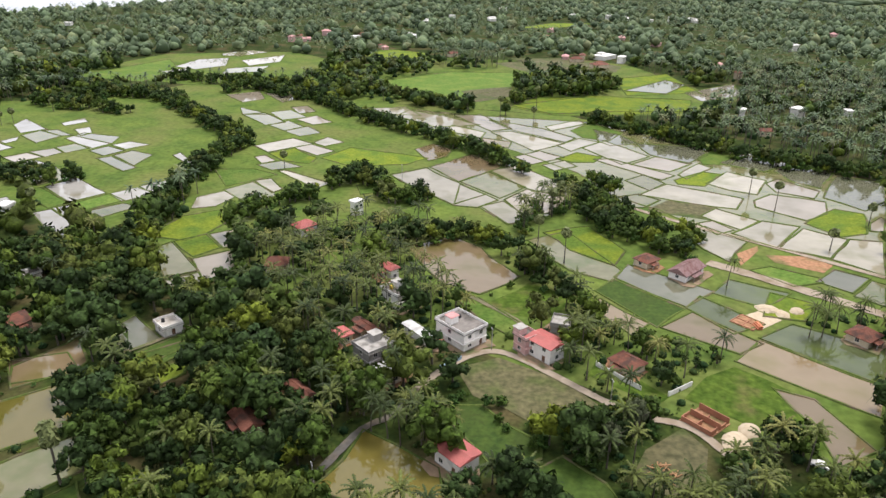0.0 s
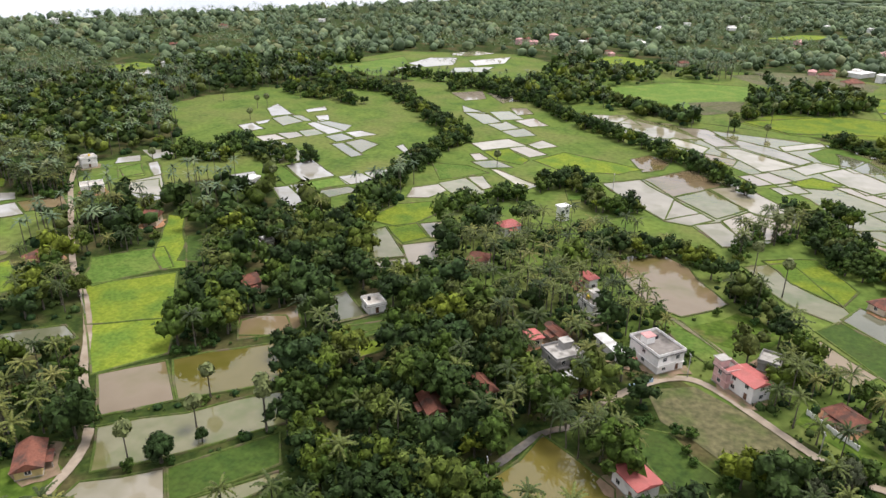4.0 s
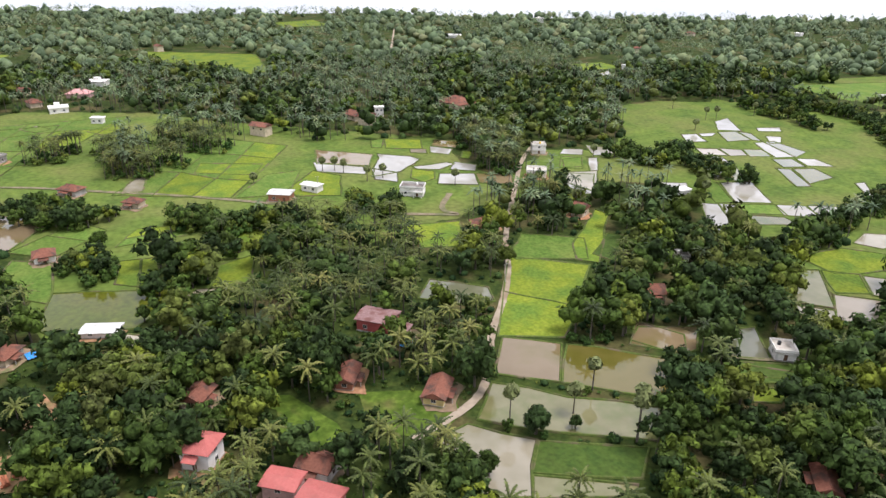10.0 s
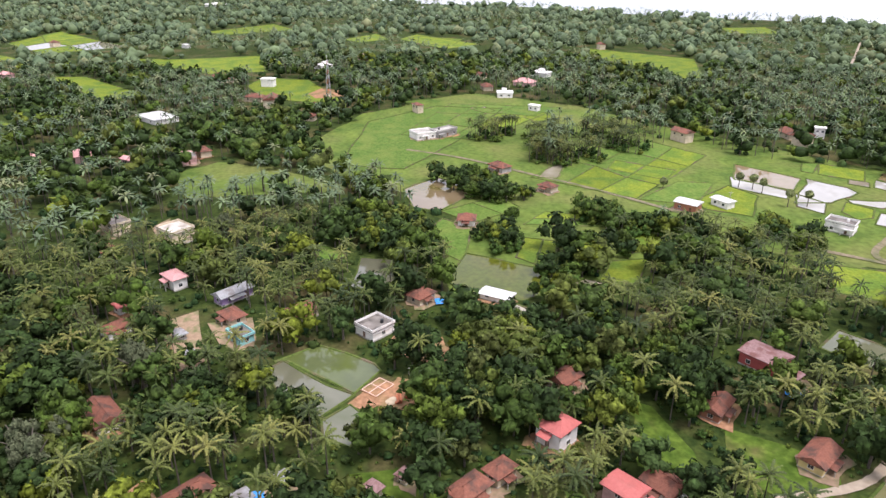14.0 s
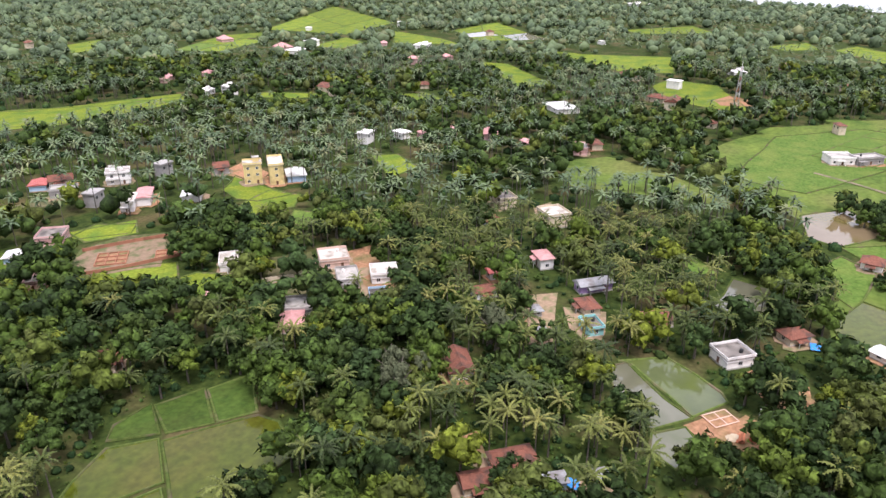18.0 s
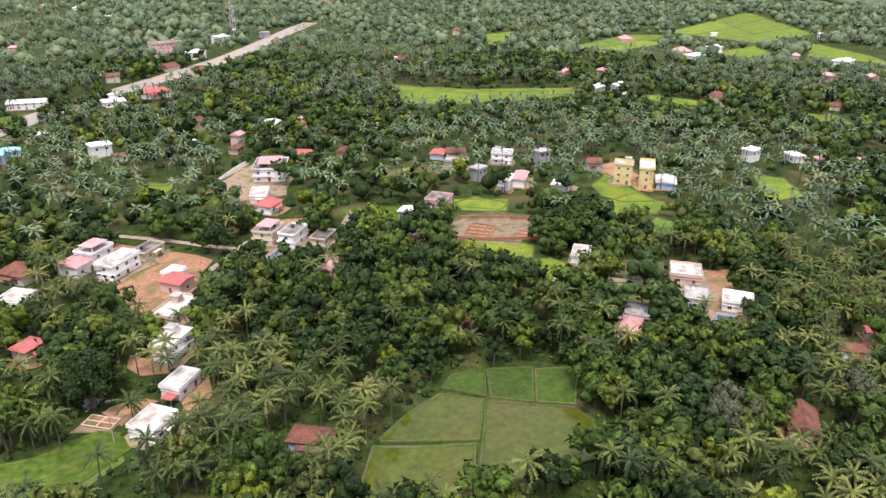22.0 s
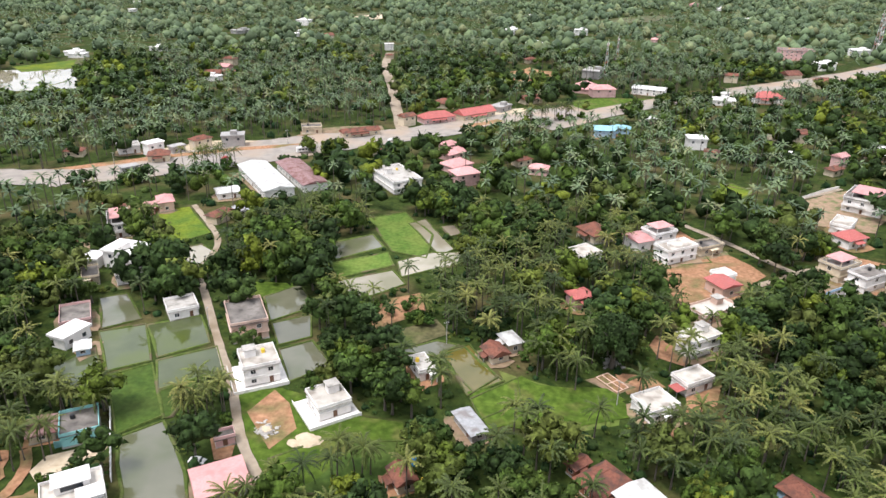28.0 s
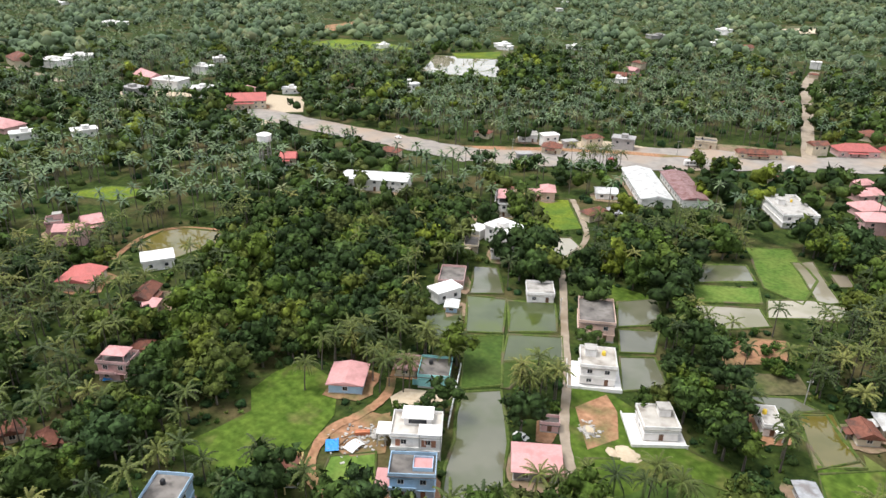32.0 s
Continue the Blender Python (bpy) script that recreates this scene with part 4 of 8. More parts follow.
field('lime', [(-629, -173), (-673, -168), (-662, -123), (-563, -78), (-560, -105), (-580, -146)])
field('soil', [(-595, -113), (-621, -106), (-610, -82), (-585, -81), (-579, -104)])
field('lime', [(-671, -366), (-674, -334), (-595, -252), (-558, -266)])
field('lime', [(-856, -603), (-816, -501), (-776, -445), (-747, -530)])
paddies('lime lime pale', [(-907, -538), (-821, -449), (-878, -378), (-1038, -536)], 3, 2)
field('lime', [(-1037, -335), (-1148, -261), (-1072, -211), (-1007, -294)])
field('lime', [(-959, -130), (-1028, -91), (-965, -70), (-933, -104)])
field('lime', [(-967, -56), (-1020, -35), (-920, 46), (-874, 4)])
field('lime', [(-481, -340), (-500, -322), (-484, -296), (-465, -317)])
field('green', [(-273, -60), (-273, -50), (-262, -39), (-256, -47)])
field('water', [(-234, -36), (-260, -34), (-258, -18), (-238, -19), (-232, -29)])
field('soil', [(-194, -21), (-204, -15), (-198, -2), (-184, 0), (-184, -10)])
field('soil', [(-191, -88), (-210, -91), (-207, -84), (-192, -81)])
field('soil', [(-200, -165), (-209, -164), (-205, -156), (-187, -149), (-186, -156)])
field('soil', [(-129, -76), (-132, -71), (-124, -66), (-122, -71)])
field('grass', [(-133, -24), (-136, -9), (-127, -2), (-124, -21)])
field('lime', [(-324, -248), (-334, -236), (-318, -212), (-294, -214)])
grove('palm', [(-147, -68), (-150, -33), (-133, -22), (-118, -30), (-119, -53), (-142, -77)])
grove('palm', [(-132, -90), (-147, -75), (-130, -64), (-115, -68), (-114, -82)])
grove('broad', [(-163, -138), (-171, -113), (-156, -89), (-136, -92), (-112, -82), (-111, -103)])
grove('palm', [(-251, -173), (-267, -120), (-226, -79), (-202, -57), (-168, -49), (-161, -69), (-178, -90), (-189, -119)])
far_house(-655, -201, 23.4, 'r')
far_house(-568, -150, 15.6, 'r')
far_house(-547, -132, 15.6, 'r')
far_house(-498, -202, 26.5, 's')
far_house(-728, -120, 15.6, 'w')
far_house(-789, -83, 15.6, 'p')
far_house(-393, -236, 10.9, 'p')
far_house(-375, -245, 7.8, 'p')
far_house(-519, -337, 10.9, 'r')
far_house(-380, -174, 7.8, 'p')
far_house(-368, -257, 9.4, 'w')
far_house(-875, -306, 9.4, 'w')
far_house(-501, -95, 7.8, 'r')
far_house(-1482, -450, 39, 'w')
far_house(-732, -477, 23.4, 'w')
far_house(-621, -414, 10.9, 'p')
far_house(-668, -403, 10.9, 'p')
far_house(-909, -631, 10.9, 'w')
far_house(-630, -153, 10.9, 'w')
far_house(-1398, -37, 7.8, 'w')
far_house(-540, -97, 7.8, 'r')
far_house(-896, -473, 10.9, 'r')
field('lime', [(-253, -567), (-281, -546), (-325, -503), (-384, -480), (-369, -462), (-312, -469), (-270, -474), (-240, -507)])
field('lime', [(-406, -450), (-431, -436), (-461, -374), (-421, -401)])
field('lime', [(-684, -770), (-745, -744), (-712, -712), (-651, -712)])
paddies('lime green', [(-556, -706), (-578, -653), (-677, -677), (-676, -760)], 2, 2)
paddies('lime lime', [(-771, -770), (-785, -634), (-946, -668), (-1141, -948)], 3, 2)
field('lime', [(-515, -848), (-575, -864), (-501, -780), (-481, -783)])
field('lime', [(-670, -595), (-761, -615), (-728, -561), (-671, -551)])
field('lime', [(-233, -273), (-253, -286), (-250, -265), (-247, -239), (-231, -246), (-227, -258)])
field('green', [(-216, -214), (-230, -223), (-234, -207), (-218, -199)])
field('lime', [(-152, -279), (-170, -285), (-180, -270), (-172, -263)])
field('dry', [(-139, -340), (-160, -344), (-181, -330), (-164, -317), (-143, -322)])
field('lime', [(-210, -247), (-246, -254), (-248, -236), (-234, -227), (-213, -236)])
field('soil', [(-253, -295), (-280, -306), (-268, -275), (-250, -265)])
field('grass', [(-106, -284), (-122, -290), (-140, -285), (-145, -268), (-125, -258), (-108, -264)])
field('lime', [(-153, -210), (-159, -208), (-167, -194), (-158, -186), (-144, -192)])
field('pale2', [(-163, -175), (-169, -178), (-180, -168), (-174, -160), (-164, -165)])
field('dry', [(-182, -196), (-192, -188), (-181, -170), (-173, -182)])
field('soil', [(-199, -182), (-206, -173), (-190, -157), (-176, -161)])
field('soil', [(-159, -177), (-169, -178), (-154, -161), (-153, -170)])
field('lime', [(-124, -233), (-135, -244), (-163, -222), (-153, -210), (-138, -223)])
field('dry', [(-136, -251), (-148, -264), (-167, -264), (-183, -247), (-168, -225), (-145, -234)])
grove('broad', [(-119, -137), (-131, -131), (-143, -115), (-137, -102), (-105, -82), (-96, -84), (-100, -102), (-105, -119)])
grove('broad', [(-74, -211), (-101, -197), (-99, -166), (-85, -147), (-65, -140), (-57, -149), (-60, -182)])
grove('broad', [(-102, -171), (-121, -163), (-123, -142), (-111, -133), (-96, -150)])
grove('palm', [(-58, -179), (-67, -174), (-60, -154), (-49, -155)])
grove('palm', [(-126, -90), (-136, -76), (-148, -58), (-139, -47), (-128, -48), (-121, -62), (-112, -79)])
grove('palm', [(-179, -407), (-248, -376), (-262, -313), (-236, -275), (-207, -267), (-197, -328), (-162, -345)])
grove('palm', [(-331, -337), (-380, -269), (-275, -158), (-236, -174), (-239, -223)])
house('flat1', -186.4, -332.8, 139, 11.8, 7.4, 4.0, 'grey', 'tile')
house('gable', -195.1, -348.9, 147, 10.8, 7.4, 4.0, 'cream', 'tile')
house('flat2', -214.2, -329.1, 142, 11.2, 9.2, 6.0, 'white', 'tile')
house('gable', -254.1, -297.1, 142, 7.5, 7.4, 4.0, 'grey', 'tile')
far_house(-428, -556, 14, 'p')
far_house(-460, -539, 10.9, 'p')
far_house(-399, -472, 12.5, 'w')
far_house(-410, -457, 12.5, 'w')
far_house(-453, -386, 18.7, 'r')
far_house(-631, -605, 20.3, 'p')
far_house(-615, -572, 20.3, 'w')
far_house(-670, -595, 15.6, 'w')
far_house(-797, -711, 9.4, 'w')
far_house(-647, -718, 20.3, 'p')
far_house(-482, -866, 14, 'r')
far_house(-315, -676, 15.6, 'r')
far_house(-417, -546, 7.8, 'p')
far_house(-346, -269, 9.4, 'w')
far_house(-721, -526, 12.5, 'p')
far_house(-235, -320, 7.8, 'g')
far_house(-186, -308, 7.8, 'g')
far_house(-313, -688, 7.8, 'w')
far_house(-324, -650, 6.2, 'p')
meadow('meadow', [(26, -153), (39, -172), (32, -171), (8, -169), (1, -170), (3, -158), (17, -149)])
field('grass', [(31, -160), (14, -170), (6, -172), (1, -168), (8, -160), (21, -155), (29, -152)])
field('lime', [(-5, -270), (-19, -279), (-22, -271), (-11, -265)])
field('soil', [(-11, -160), (-13, -163), (-15, -158), (-11, -154)])
field('lime', [(-23, -361), (-30, -373), (-43, -367), (-32, -348)])
field('lime', [(-256, -571), (-285, -533), (-389, -492), (-374, -473), (-287, -471), (-231, -494)])
lane('lane', 2.5, [(-38, -256), (-51, -271), (-61, -281), (-70, -263), (-80, -256)])
lane('lane', 2.5, [(-85, -257), (-102, -281), (-108, -291)])
lane('lane', 2.5, [(-56, -357), (-74, -376), (-85, -389)])
lane('highway', 24, [(84, -458), (42, -531), (-5, -593), (-92, -695), (-163, -781), (-286, -984), (-350, -1079)])
field('grass', [(76, -548), (58, -567), (18, -581), (45, -518), (74, -527)])
field('dry', [(137, -1165), (73, -1262), (18, -1290), (55, -1174), (130, -1095)])
grove('broad', [(-23, -229), (-79, -215), (-81, -178), (-63, -171), (-45, -194), (-25, -202)])
grove('palm', [(-22, -176), (-63, -171), (-56, -144), (-31, -140), (-19, -154)])
grove('broad', [(15, -236), (0, -234), (-3, -197), (2, -174), (15, -186)])
grove('palm', [(42, -215), (16, -200), (13, -175), (31, -183)])
grove('broad', [(-14, -142), (-34, -133), (-35, -117), (-12, -123)])
house('gable', -118.4, -381.6, 149, 15.4, 7.4, 4.0, 'cream', 'red')
house('hip', -117.4, -458.4, 177, 15.0, 9.2, 5.0, 'white', 'white')
house('flat2', -110.3, -852.8, 185, 34.1, 14.7, 10.0, 'pink', 'tile')
house('sheet', 23.1, -600.4, 173, 25.0, 14.7, 5.0, 'white', 'white')
house('hip', -65.2, -602.1, 191, 21.8, 12.9, 5.0, 'white', 'red')
house('sheet', 41.0, -452.0, 191, 12.9, 12.9, 5.0, 'blue', 'blue')
far_house(-33, -582, 15.6, 'w')
far_house(74, -593, 23.4, 'p')
far_house(58, -577, 18.7, 'p')
far_house(-34, -593, 6.2, 'w')
far_house(-85, -415, 9.4, 'r')
far_house(-90, -433, 7.8, 'p')
far_house(-113, -551, 10.9, 'r')
far_house(-73, -480, 10.9, 'r')
far_house(-139, -461, 10.9, 'p')
far_house(-214, -975, 9.4, 'w')
far_house(-182, -913, 18.7, 'w')
far_house(-241, -934, 10.9, 'g')
far_house(-130, -793, 18.7, 'w')
far_house(-94, -728, 15.6, 'r')
far_house(-116, -686, 15.6, 'r')
far_house(-41, -683, 10.9, 'r')
far_house(37, -974, 9.4, 'r')
far_house(-88, -1255, 20.3, 'w')
far_house(-46, -1429, 12.5, 'w')
far_house(-1, -1505, 15.6, 'p')
far_house(-429, -1144, 15.6, 'w')
far_house(-498, -1423, 23.4, 'p')
far_house(76, -660, 20.3, 'g')
far_house(-23, -426, 7.8, 'r')
far_house(-14, -443, 10.9, 'w')
far_house(-64, -437, 6.2, 'w')
far_house(39, -933, 9.4, 'p')
far_house(-192, -749, 7.8, 'w')
far_house(-53, -905, 6.2, 'p')
far_house(-138, -380, 9.4, 'r')
lane('highway', 24, [(292, -255), (281, -278), (253, -315), (221, -358), (197, -382), (156, -409), (126, -458), (66, -523)])
lane('soil', 6.75, [(304, -267), (281, -294), (243, -335), (205, -363), (166, -397), (139, -423), (112, -467)])
lane('lane', 8, [(158, -404), (195, -480), (231, -559), (270, -635), (298, -718)])
lane('lane', 2.5, [(76, -108), (89, -119), (102, -136), (115, -150), (129, -165), (146, -184), (160, -198), (159, -204), (166, -223), (184, -239), (202, -254)])
field('lime', [(212, -241), (203, -252), (175, -229), (184, -212)])
field('pale', [(179, -208), (171, -218), (161, -213), (159, -201), (170, -200)])
field('grass', [(99, -137), (91, -142), (54, -138), (49, -130), (59, -121), (79, -116), (89, -125)])
field('dark', [(79, -116), (70, -126), (51, -132), (50, -113), (73, -106)])
field('soil', [(94, -131), (92, -138), (81, -130), (83, -123)])
field('grass', [(41, -156), (27, -166), (6, -172), (-4, -164), (18, -148), (33, -148)])
field('grass', [(142, -190), (120, -200), (115, -193), (132, -182)])
field('soil', [(98, -119), (93, -124), (86, -114), (90, -110)])
field('lime', [(-23, -361), (-32, -378), (-43, -367), (-34, -351)])
grove('broad', [(108, -192), (90, -193), (61, -158), (46, -141), (51, -131), (67, -140), (79, -153)])
grove('broad', [(52, -135), (32, -145), (16, -134), (1, -119), (36, -110)])
grove('palm', [(71, -219), (36, -250), (18, -212), (21, -181), (42, -185), (59, -192)])
grove('broad', [(143, -219), (121, -231), (103, -195), (124, -194)])
grove('palm', [(173, -177), (152, -166), (144, -154), (154, -154)])
grove('palm', [(116, -130), (102, -132), (96, -117), (101, -111)])
grove('palm', [(68, -118), (48, -124), (44, -112), (59, -106)])
grove('palm', [(382, -363), (193, -462), (180, -413), (249, -347), (320, -299)])
house('flat1', 289.2, -313.5, 227, 11.1, 9.2, 4.0, 'white', 'tile')
house('hip', 262.7, -306.3, 214, 10.8, 8.3, 4.0, 'cream', 'tile')
house('hip', 152.1, -447.6, 227, 23.4, 11.0, 4.0, 'pink', 'red')
house('gable', 131.5, -468.9, 236, 27.9, 11.0, 4.0, 'cream', 'red')
house('flat2', 215.3, -390.8, 212, 11.8, 8.3, 4.0, 'cream', 'tile')
house('gable', 183.9, -394.6, 225, 23.7, 6.4, 3.5, 'cream', 'tile')
house('sheet', 16.9, -501.5, 198, 7.9, 7.4, 3.0, 'grey', 'white')
far_house(160, -358, 10.9, 'r')
far_house(311, -297, 9.4, 'r')
far_house(243, -347, 12.5, 'g')
far_house(264, -323, 7.8, 'g')
far_house(116, -370, 12.5, 'p')
far_house(107, -350, 14, 'p')
far_house(64, -359, 9.4, 'p')
far_house(96, -329, 12.5, 'p')
far_house(248, -541, 10.9, 'r')
far_house(406, -586, 10.9, 'r')
far_house(377, -541, 9.4, 'r')
far_house(375, -515, 12.5, 'w')
far_house(295, -660, 12.5, 'r')
far_house(161, -492, 14, 'r')
far_house(106, -531, 15.6, 'r')
far_house(237, -1152, 10.9, 'w')
far_house(133, -963, 15.6, 'w')
far_house(163, -814, 15.6, 'w')
far_house(258, -1143, 9.4, 'w')
far_house(461, -822, 10.9, 'w')
far_house(413, -795, 15.6, 'r')
far_house(530, -794, 23.4, 'g')
far_house(826, -946, 10.9, 'w')
far_house(580, -575, 15.6, 'w')
far_house(123, -386, 9.4, 'p')
far_house(198, -187, 9.4, 'w')
far_house(186, -193, 12.5, 'w')
far_house(163, -142, 9.4, 'w')
far_house(180, -243, 10.9, 'r')
far_house(76, -371, 9.4, 'r')
far_house(32, -464, 10.9, 'b')
far_house(255, -275, 7.8, 'g')
far_house(284, -683, 7.8, 'r')
far_house(145, -715, 10.9, 'r')
far_house(404, -772, 7.8, 'w')
far_house(-61, -479, 7.8, 'r')
field('pale', [(479, -438), (480, -461), (498, -493), (523, -513), (526, -484)])
field('dry', [(564, -546), (562, -571), (515, -540), (536, -524)])
field('dry', [(479, -1005), (506, -1084), (476, -1127), (435, -1050), (447, -994)])
field('soil', [(154, -644), (147, -672), (114, -673), (109, -615), (140, -618)])
lane('soil', 2.625, [(104, -61), (112, -60), (119, -63), (127, -73), (126, -83), (129, -94), (135, -99)])
lane('highway', 24, [(130, -436), (185, -372), (224, -321), (256, -287), (297, -259), (345, -246), (368, -236), (436, -217), (464, -206)])
tree_row('broad', 7, [(176, -356), (198, -342)])
tree_row('palm', 9, [(212, -322), (236, -292)])
tree_row('broad', 7, [(246, -276), (268, -252)])
tree_row('palm', 8, [(98, -448), (60, -496)])
tree_row('broad', 7, [(42, -516), (-30, -606)])
lane('lane', 6, [(737, -109), (687, -126), (635, -135)])
field('soil', [(119, -70), (126, -76), (124, -88), (113, -81), (114, -72)])
field('sand', [(128, -93), (127, -98), (120, -105), (119, -102), (125, -93)])
field('green', [(110, -60), (118, -68), (112, -78), (100, -69)])
field('grass', [(155, -65), (158, -84), (143, -85), (129, -78), (123, -64), (124, -47), (145, -40), (145, -62)])
field('mud2', [(270, -71), (281, -90), (265, -106), (255, -104), (250, -79)])
lane('soil', 2.25, [(263, -62), (279, -78), (281, -93), (266, -106)])
field('lime', [(353, -64), (350, -88), (326, -107), (329, -82)])
field('pale', [(505, -398), (577, -475), (520, -517), (450, -442)])
field('lime', [(728, -410), (721, -465), (673, -456), (672, -419)])
field('lime', [(576, -497), (555, -551), (523, -512), (548, -481)])
field('soil', [(842, -491), (870, -571), (828, -552), (797, -489)])
field('sand', [(472, -226), (497, -248), (476, -264), (433, -241), (441, -224)])
field('sand', [(458, -201), (462, -209), (430, -218), (413, -205), (426, -192)])
field('grass', [(86, -114), (100, -135), (73, -141), (62, -134), (65, -112), (72, -104)])
field('dark', [(41, -155), (31, -169), (27, -158), (36, -147)])
grove('broad', [(198, -52), (200, -88), (184, -95), (157, -84), (138, -64), (141, -46), (159, -42)])
grove('palm', [(303, -33), (255, -61), (207, -53), (198, -32), (166, -29), (175, -10)])
grove('palm', [(163, -92), (147, -118), (136, -122), (131, -113), (138, -99), (146, -84)])
grove('palm', [(148, -26), (131, -48), (117, -40), (130, -21)])
grove('broad', [(266, -93), (243, -156), (206, -182), (182, -156), (201, -101), (225, -91)])
house('gable', 299.5, -65.3, 264, 7.2, 8.3, 4.0, 'pink', 'pinkroof')
house('flat2', 302.0, -52.1, 252, 5.7, 7.4, 6.0, 'pink', 'tile')
house('sheet', 272.3, -190.0, 223, 31.9, 12.9, 6.0, 'white', 'white')
house('gable', 333.8, -174.3, 234, 8.9, 8.3, 4.0, 'cream', 'red')
house('gable', 468.6, -215.0, 243, 26.6, 14.7, 6.0, 'cream', 'red')
far_house(597, -192, 31.2, 'p')
far_house(565, -198, 23.4, 'w')
far_house(609, -242, 15.6, 'w')
far_house(656, -278, 12.5, 'w')
far_house(502, -233, 7.8, 'p')
far_house(494, -264, 12.5, 'w')
far_house(987, -281, 31.2, 'w')
far_house(1300, -289, 31.2, 'w')
far_house(736, -127, 31.2, 'r')
far_house(711, -149, 23.4, 'w')
far_house(741, -176, 23.4, 'w')
far_house(496, -69, 20.3, 'p')
far_house(468, -74, 14, 'w')
far_house(455, -104, 14, 'w')
far_house(549, -165, 15.6, 'g')
far_house(521, -205, 15.6, 'w')
far_house(486, -313, 12.5, 'r')
far_house(304, -221, 10.9, 'r')
far_house(289, -55, 10.9, 'p')
far_house(890, -1032, 9.4, 'w')
far_house(1099, -746, 9.4, 'w')
far_house(248, -74, 10.9, 'w')
far_house(470, -358, 6.2, 'w')
grove('broad', [(-115, 160), (-109, 174), (-87, 162), (-64, 142), (-34, 139), (-31, 125), (-33, 103), (-66, 83), (-81, 105), (-98, 136)])
grove('palm', [(-154, 19), (-143, 40), (-122, 47), (-111, 66), (-89, 57), (-135, 3), (-152, 7)])
grove('broad', [(-165, -140), (-173, -114), (-154, -89), (-129, -91), (-97, -73), (-95, -105), (-148, -144)])
grove('palm', [(-45, -177), (-64, -150), (-57, -121), (-41, -120), (-28, -137)])
grove('palm', [(25, -149), (2, -143), (-11, -131), (-6, -113), (28, -128)])
field('green_water', [(159, -149), (149, -158), (133, -141), (141, -132)])
field('green_water', [(148, -158), (136, -169), (123, -155), (133, -143)])
field('dark', [(139, -130), (132, -140), (113, -121), (119, -111)])
field('green_water', [(132, -142), (120, -154), (111, -144), (122, -130)])
field('dark', [(121, -129), (115, -137), (111, -121), (112, -120)])
field('water', [(176, -167), (169, -173), (152, -160), (160, -151)])
field('water', [(118, -110), (111, -120), (102, -112), (81, -90), (89, -80), (104, -95)])
field('green_water', [(158, -127), (154, -142), (139, -129), (145, -121)])
field('water', [(124, -187), (117, -200), (105, -186), (113, -173)])
field('water', [(112, -172), (103, -181), (96, -169), (103, -161)])
field('water', [(102, -159), (95, -167), (83, -157), (90, -145)])
field('water', [(125, -235), (112, -251), (102, -240), (115, -223)])
field('green', [(115, -219), (99, -236), (92, -226), (107, -209)])
field('green', [(121, -267), (108, -279), (88, -259), (83, -237), (98, -238)])
field('pale', [(102, -268), (97, -275), (75, -248), (79, -241)])
field('pale', [(93, -230), (82, -242), (72, -247), (70, -234), (85, -218)])
field('pale', [(107, -206), (91, -222), (82, -213), (93, -196)])
field('pale2', [(88, -269), (83, -273), (77, -265), (81, -260)])
field('soil', [(88, -194), (74, -209), (67, -195), (80, -181)])
field('dry', [(78, -178), (64, -192), (58, -184), (71, -171)])
field('water', [(69, -170), (59, -180), (52, -180), (56, -172)])
field('mud2', [(56, -172), (50, -179), (34, -166), (41, -158)])
grove('broad', [(8, 703), (77, 690), (118, 664), (105, 595), (61, 571), (26, 585)])
grove('broad', [(-130, 616), (-83, 596), (-15, 556), (-13, 505), (-52, 530), (-100, 557)])
grove('broad', [(-489, 696), (-390, 731), (-308, 620), (-368, 558), (-395, 554)])
grove('broad', [(-156, 580), (-161, 666), (-135, 763), (-88, 770), (-46, 689), (-86, 622), (-99, 552), (-116, 528)])
lattice_mast(-580, -93, 30)
lattice_mast(66, -664, 30)
lattice_mast(63, -729, 27)
lattice_mast(-207, -948, 39)
lattice_mast(-210, -976, 41)
water_tower(347, -168, 15)
compound_wall('white', 1.6, [(35, 182), (41, 175), (46, 170)])
compound_wall('white', 1.6, [(53, 168), (61, 174)])
compound_wall('blue', 1.5, [(-11, 176), (-5, 182)])
compound_wall('aqua', 1.8, [(129, -102), (124, -107), (121, -111)])
compound_wall('brick', 1.6, [(-123, -231), (-134, -243), (-146, -235), (-168, -225)])
compound_wall('brick', 1.6, [(-149, -262), (-167, -253), (-185, -242)])
compound_wall('cream', 1.6, [(-167, -181), (-176, -173), (-181, -167)])
compound_wall('white', 1.8, [(-58, -356), (-75, -379), (-84, -389)])
compound_wall('cream', 1.6, [(-83, -255), (-96, -273), (-108, -291)])
compound_wall('white', 1.5, [(127, -118), (118, -108), (108, -97)])
compound_wall('grey', 1.4, [(110, -62), (107, -64), (103, -70)])
# palms that stand out round the houses and ponds
lone('palm', -35.2, 162.1, 8.6)
lone('palm', -38.4, 152.7, 9.6)
lone('palm', -26.7, 146.1, 10.6)
lone('palm', -22.1, 143.8, 9.1)
lone('palm', -18.5, 140.7, 10.1)
lone('palm', -18.0, 149.6, 8.6)
lone('palm', -13.4, 141.9, 9.6)
lone('palm', -7.6, 140.7, 10.6)
lone('palm', -11.8, 147.4, 9.1)
lone('palm', -23.6, 176.8, 10.1)
lone('palm', -23.6, 151.0, 8.6)
lone('palm', -30.7, 153.3, 9.6)
lone('palm', 45.2, 188.6, 10.6)
lone('palm', 51.7, 181.8, 9.1)
lone('palm', 59.6, 177.8, 10.1)
lone('palm', 72.5, 187.2, 8.6)
lone('palm', 112.6, 217.0, 9.6)
lone('palm', 114.8, 214.2, 10.6)
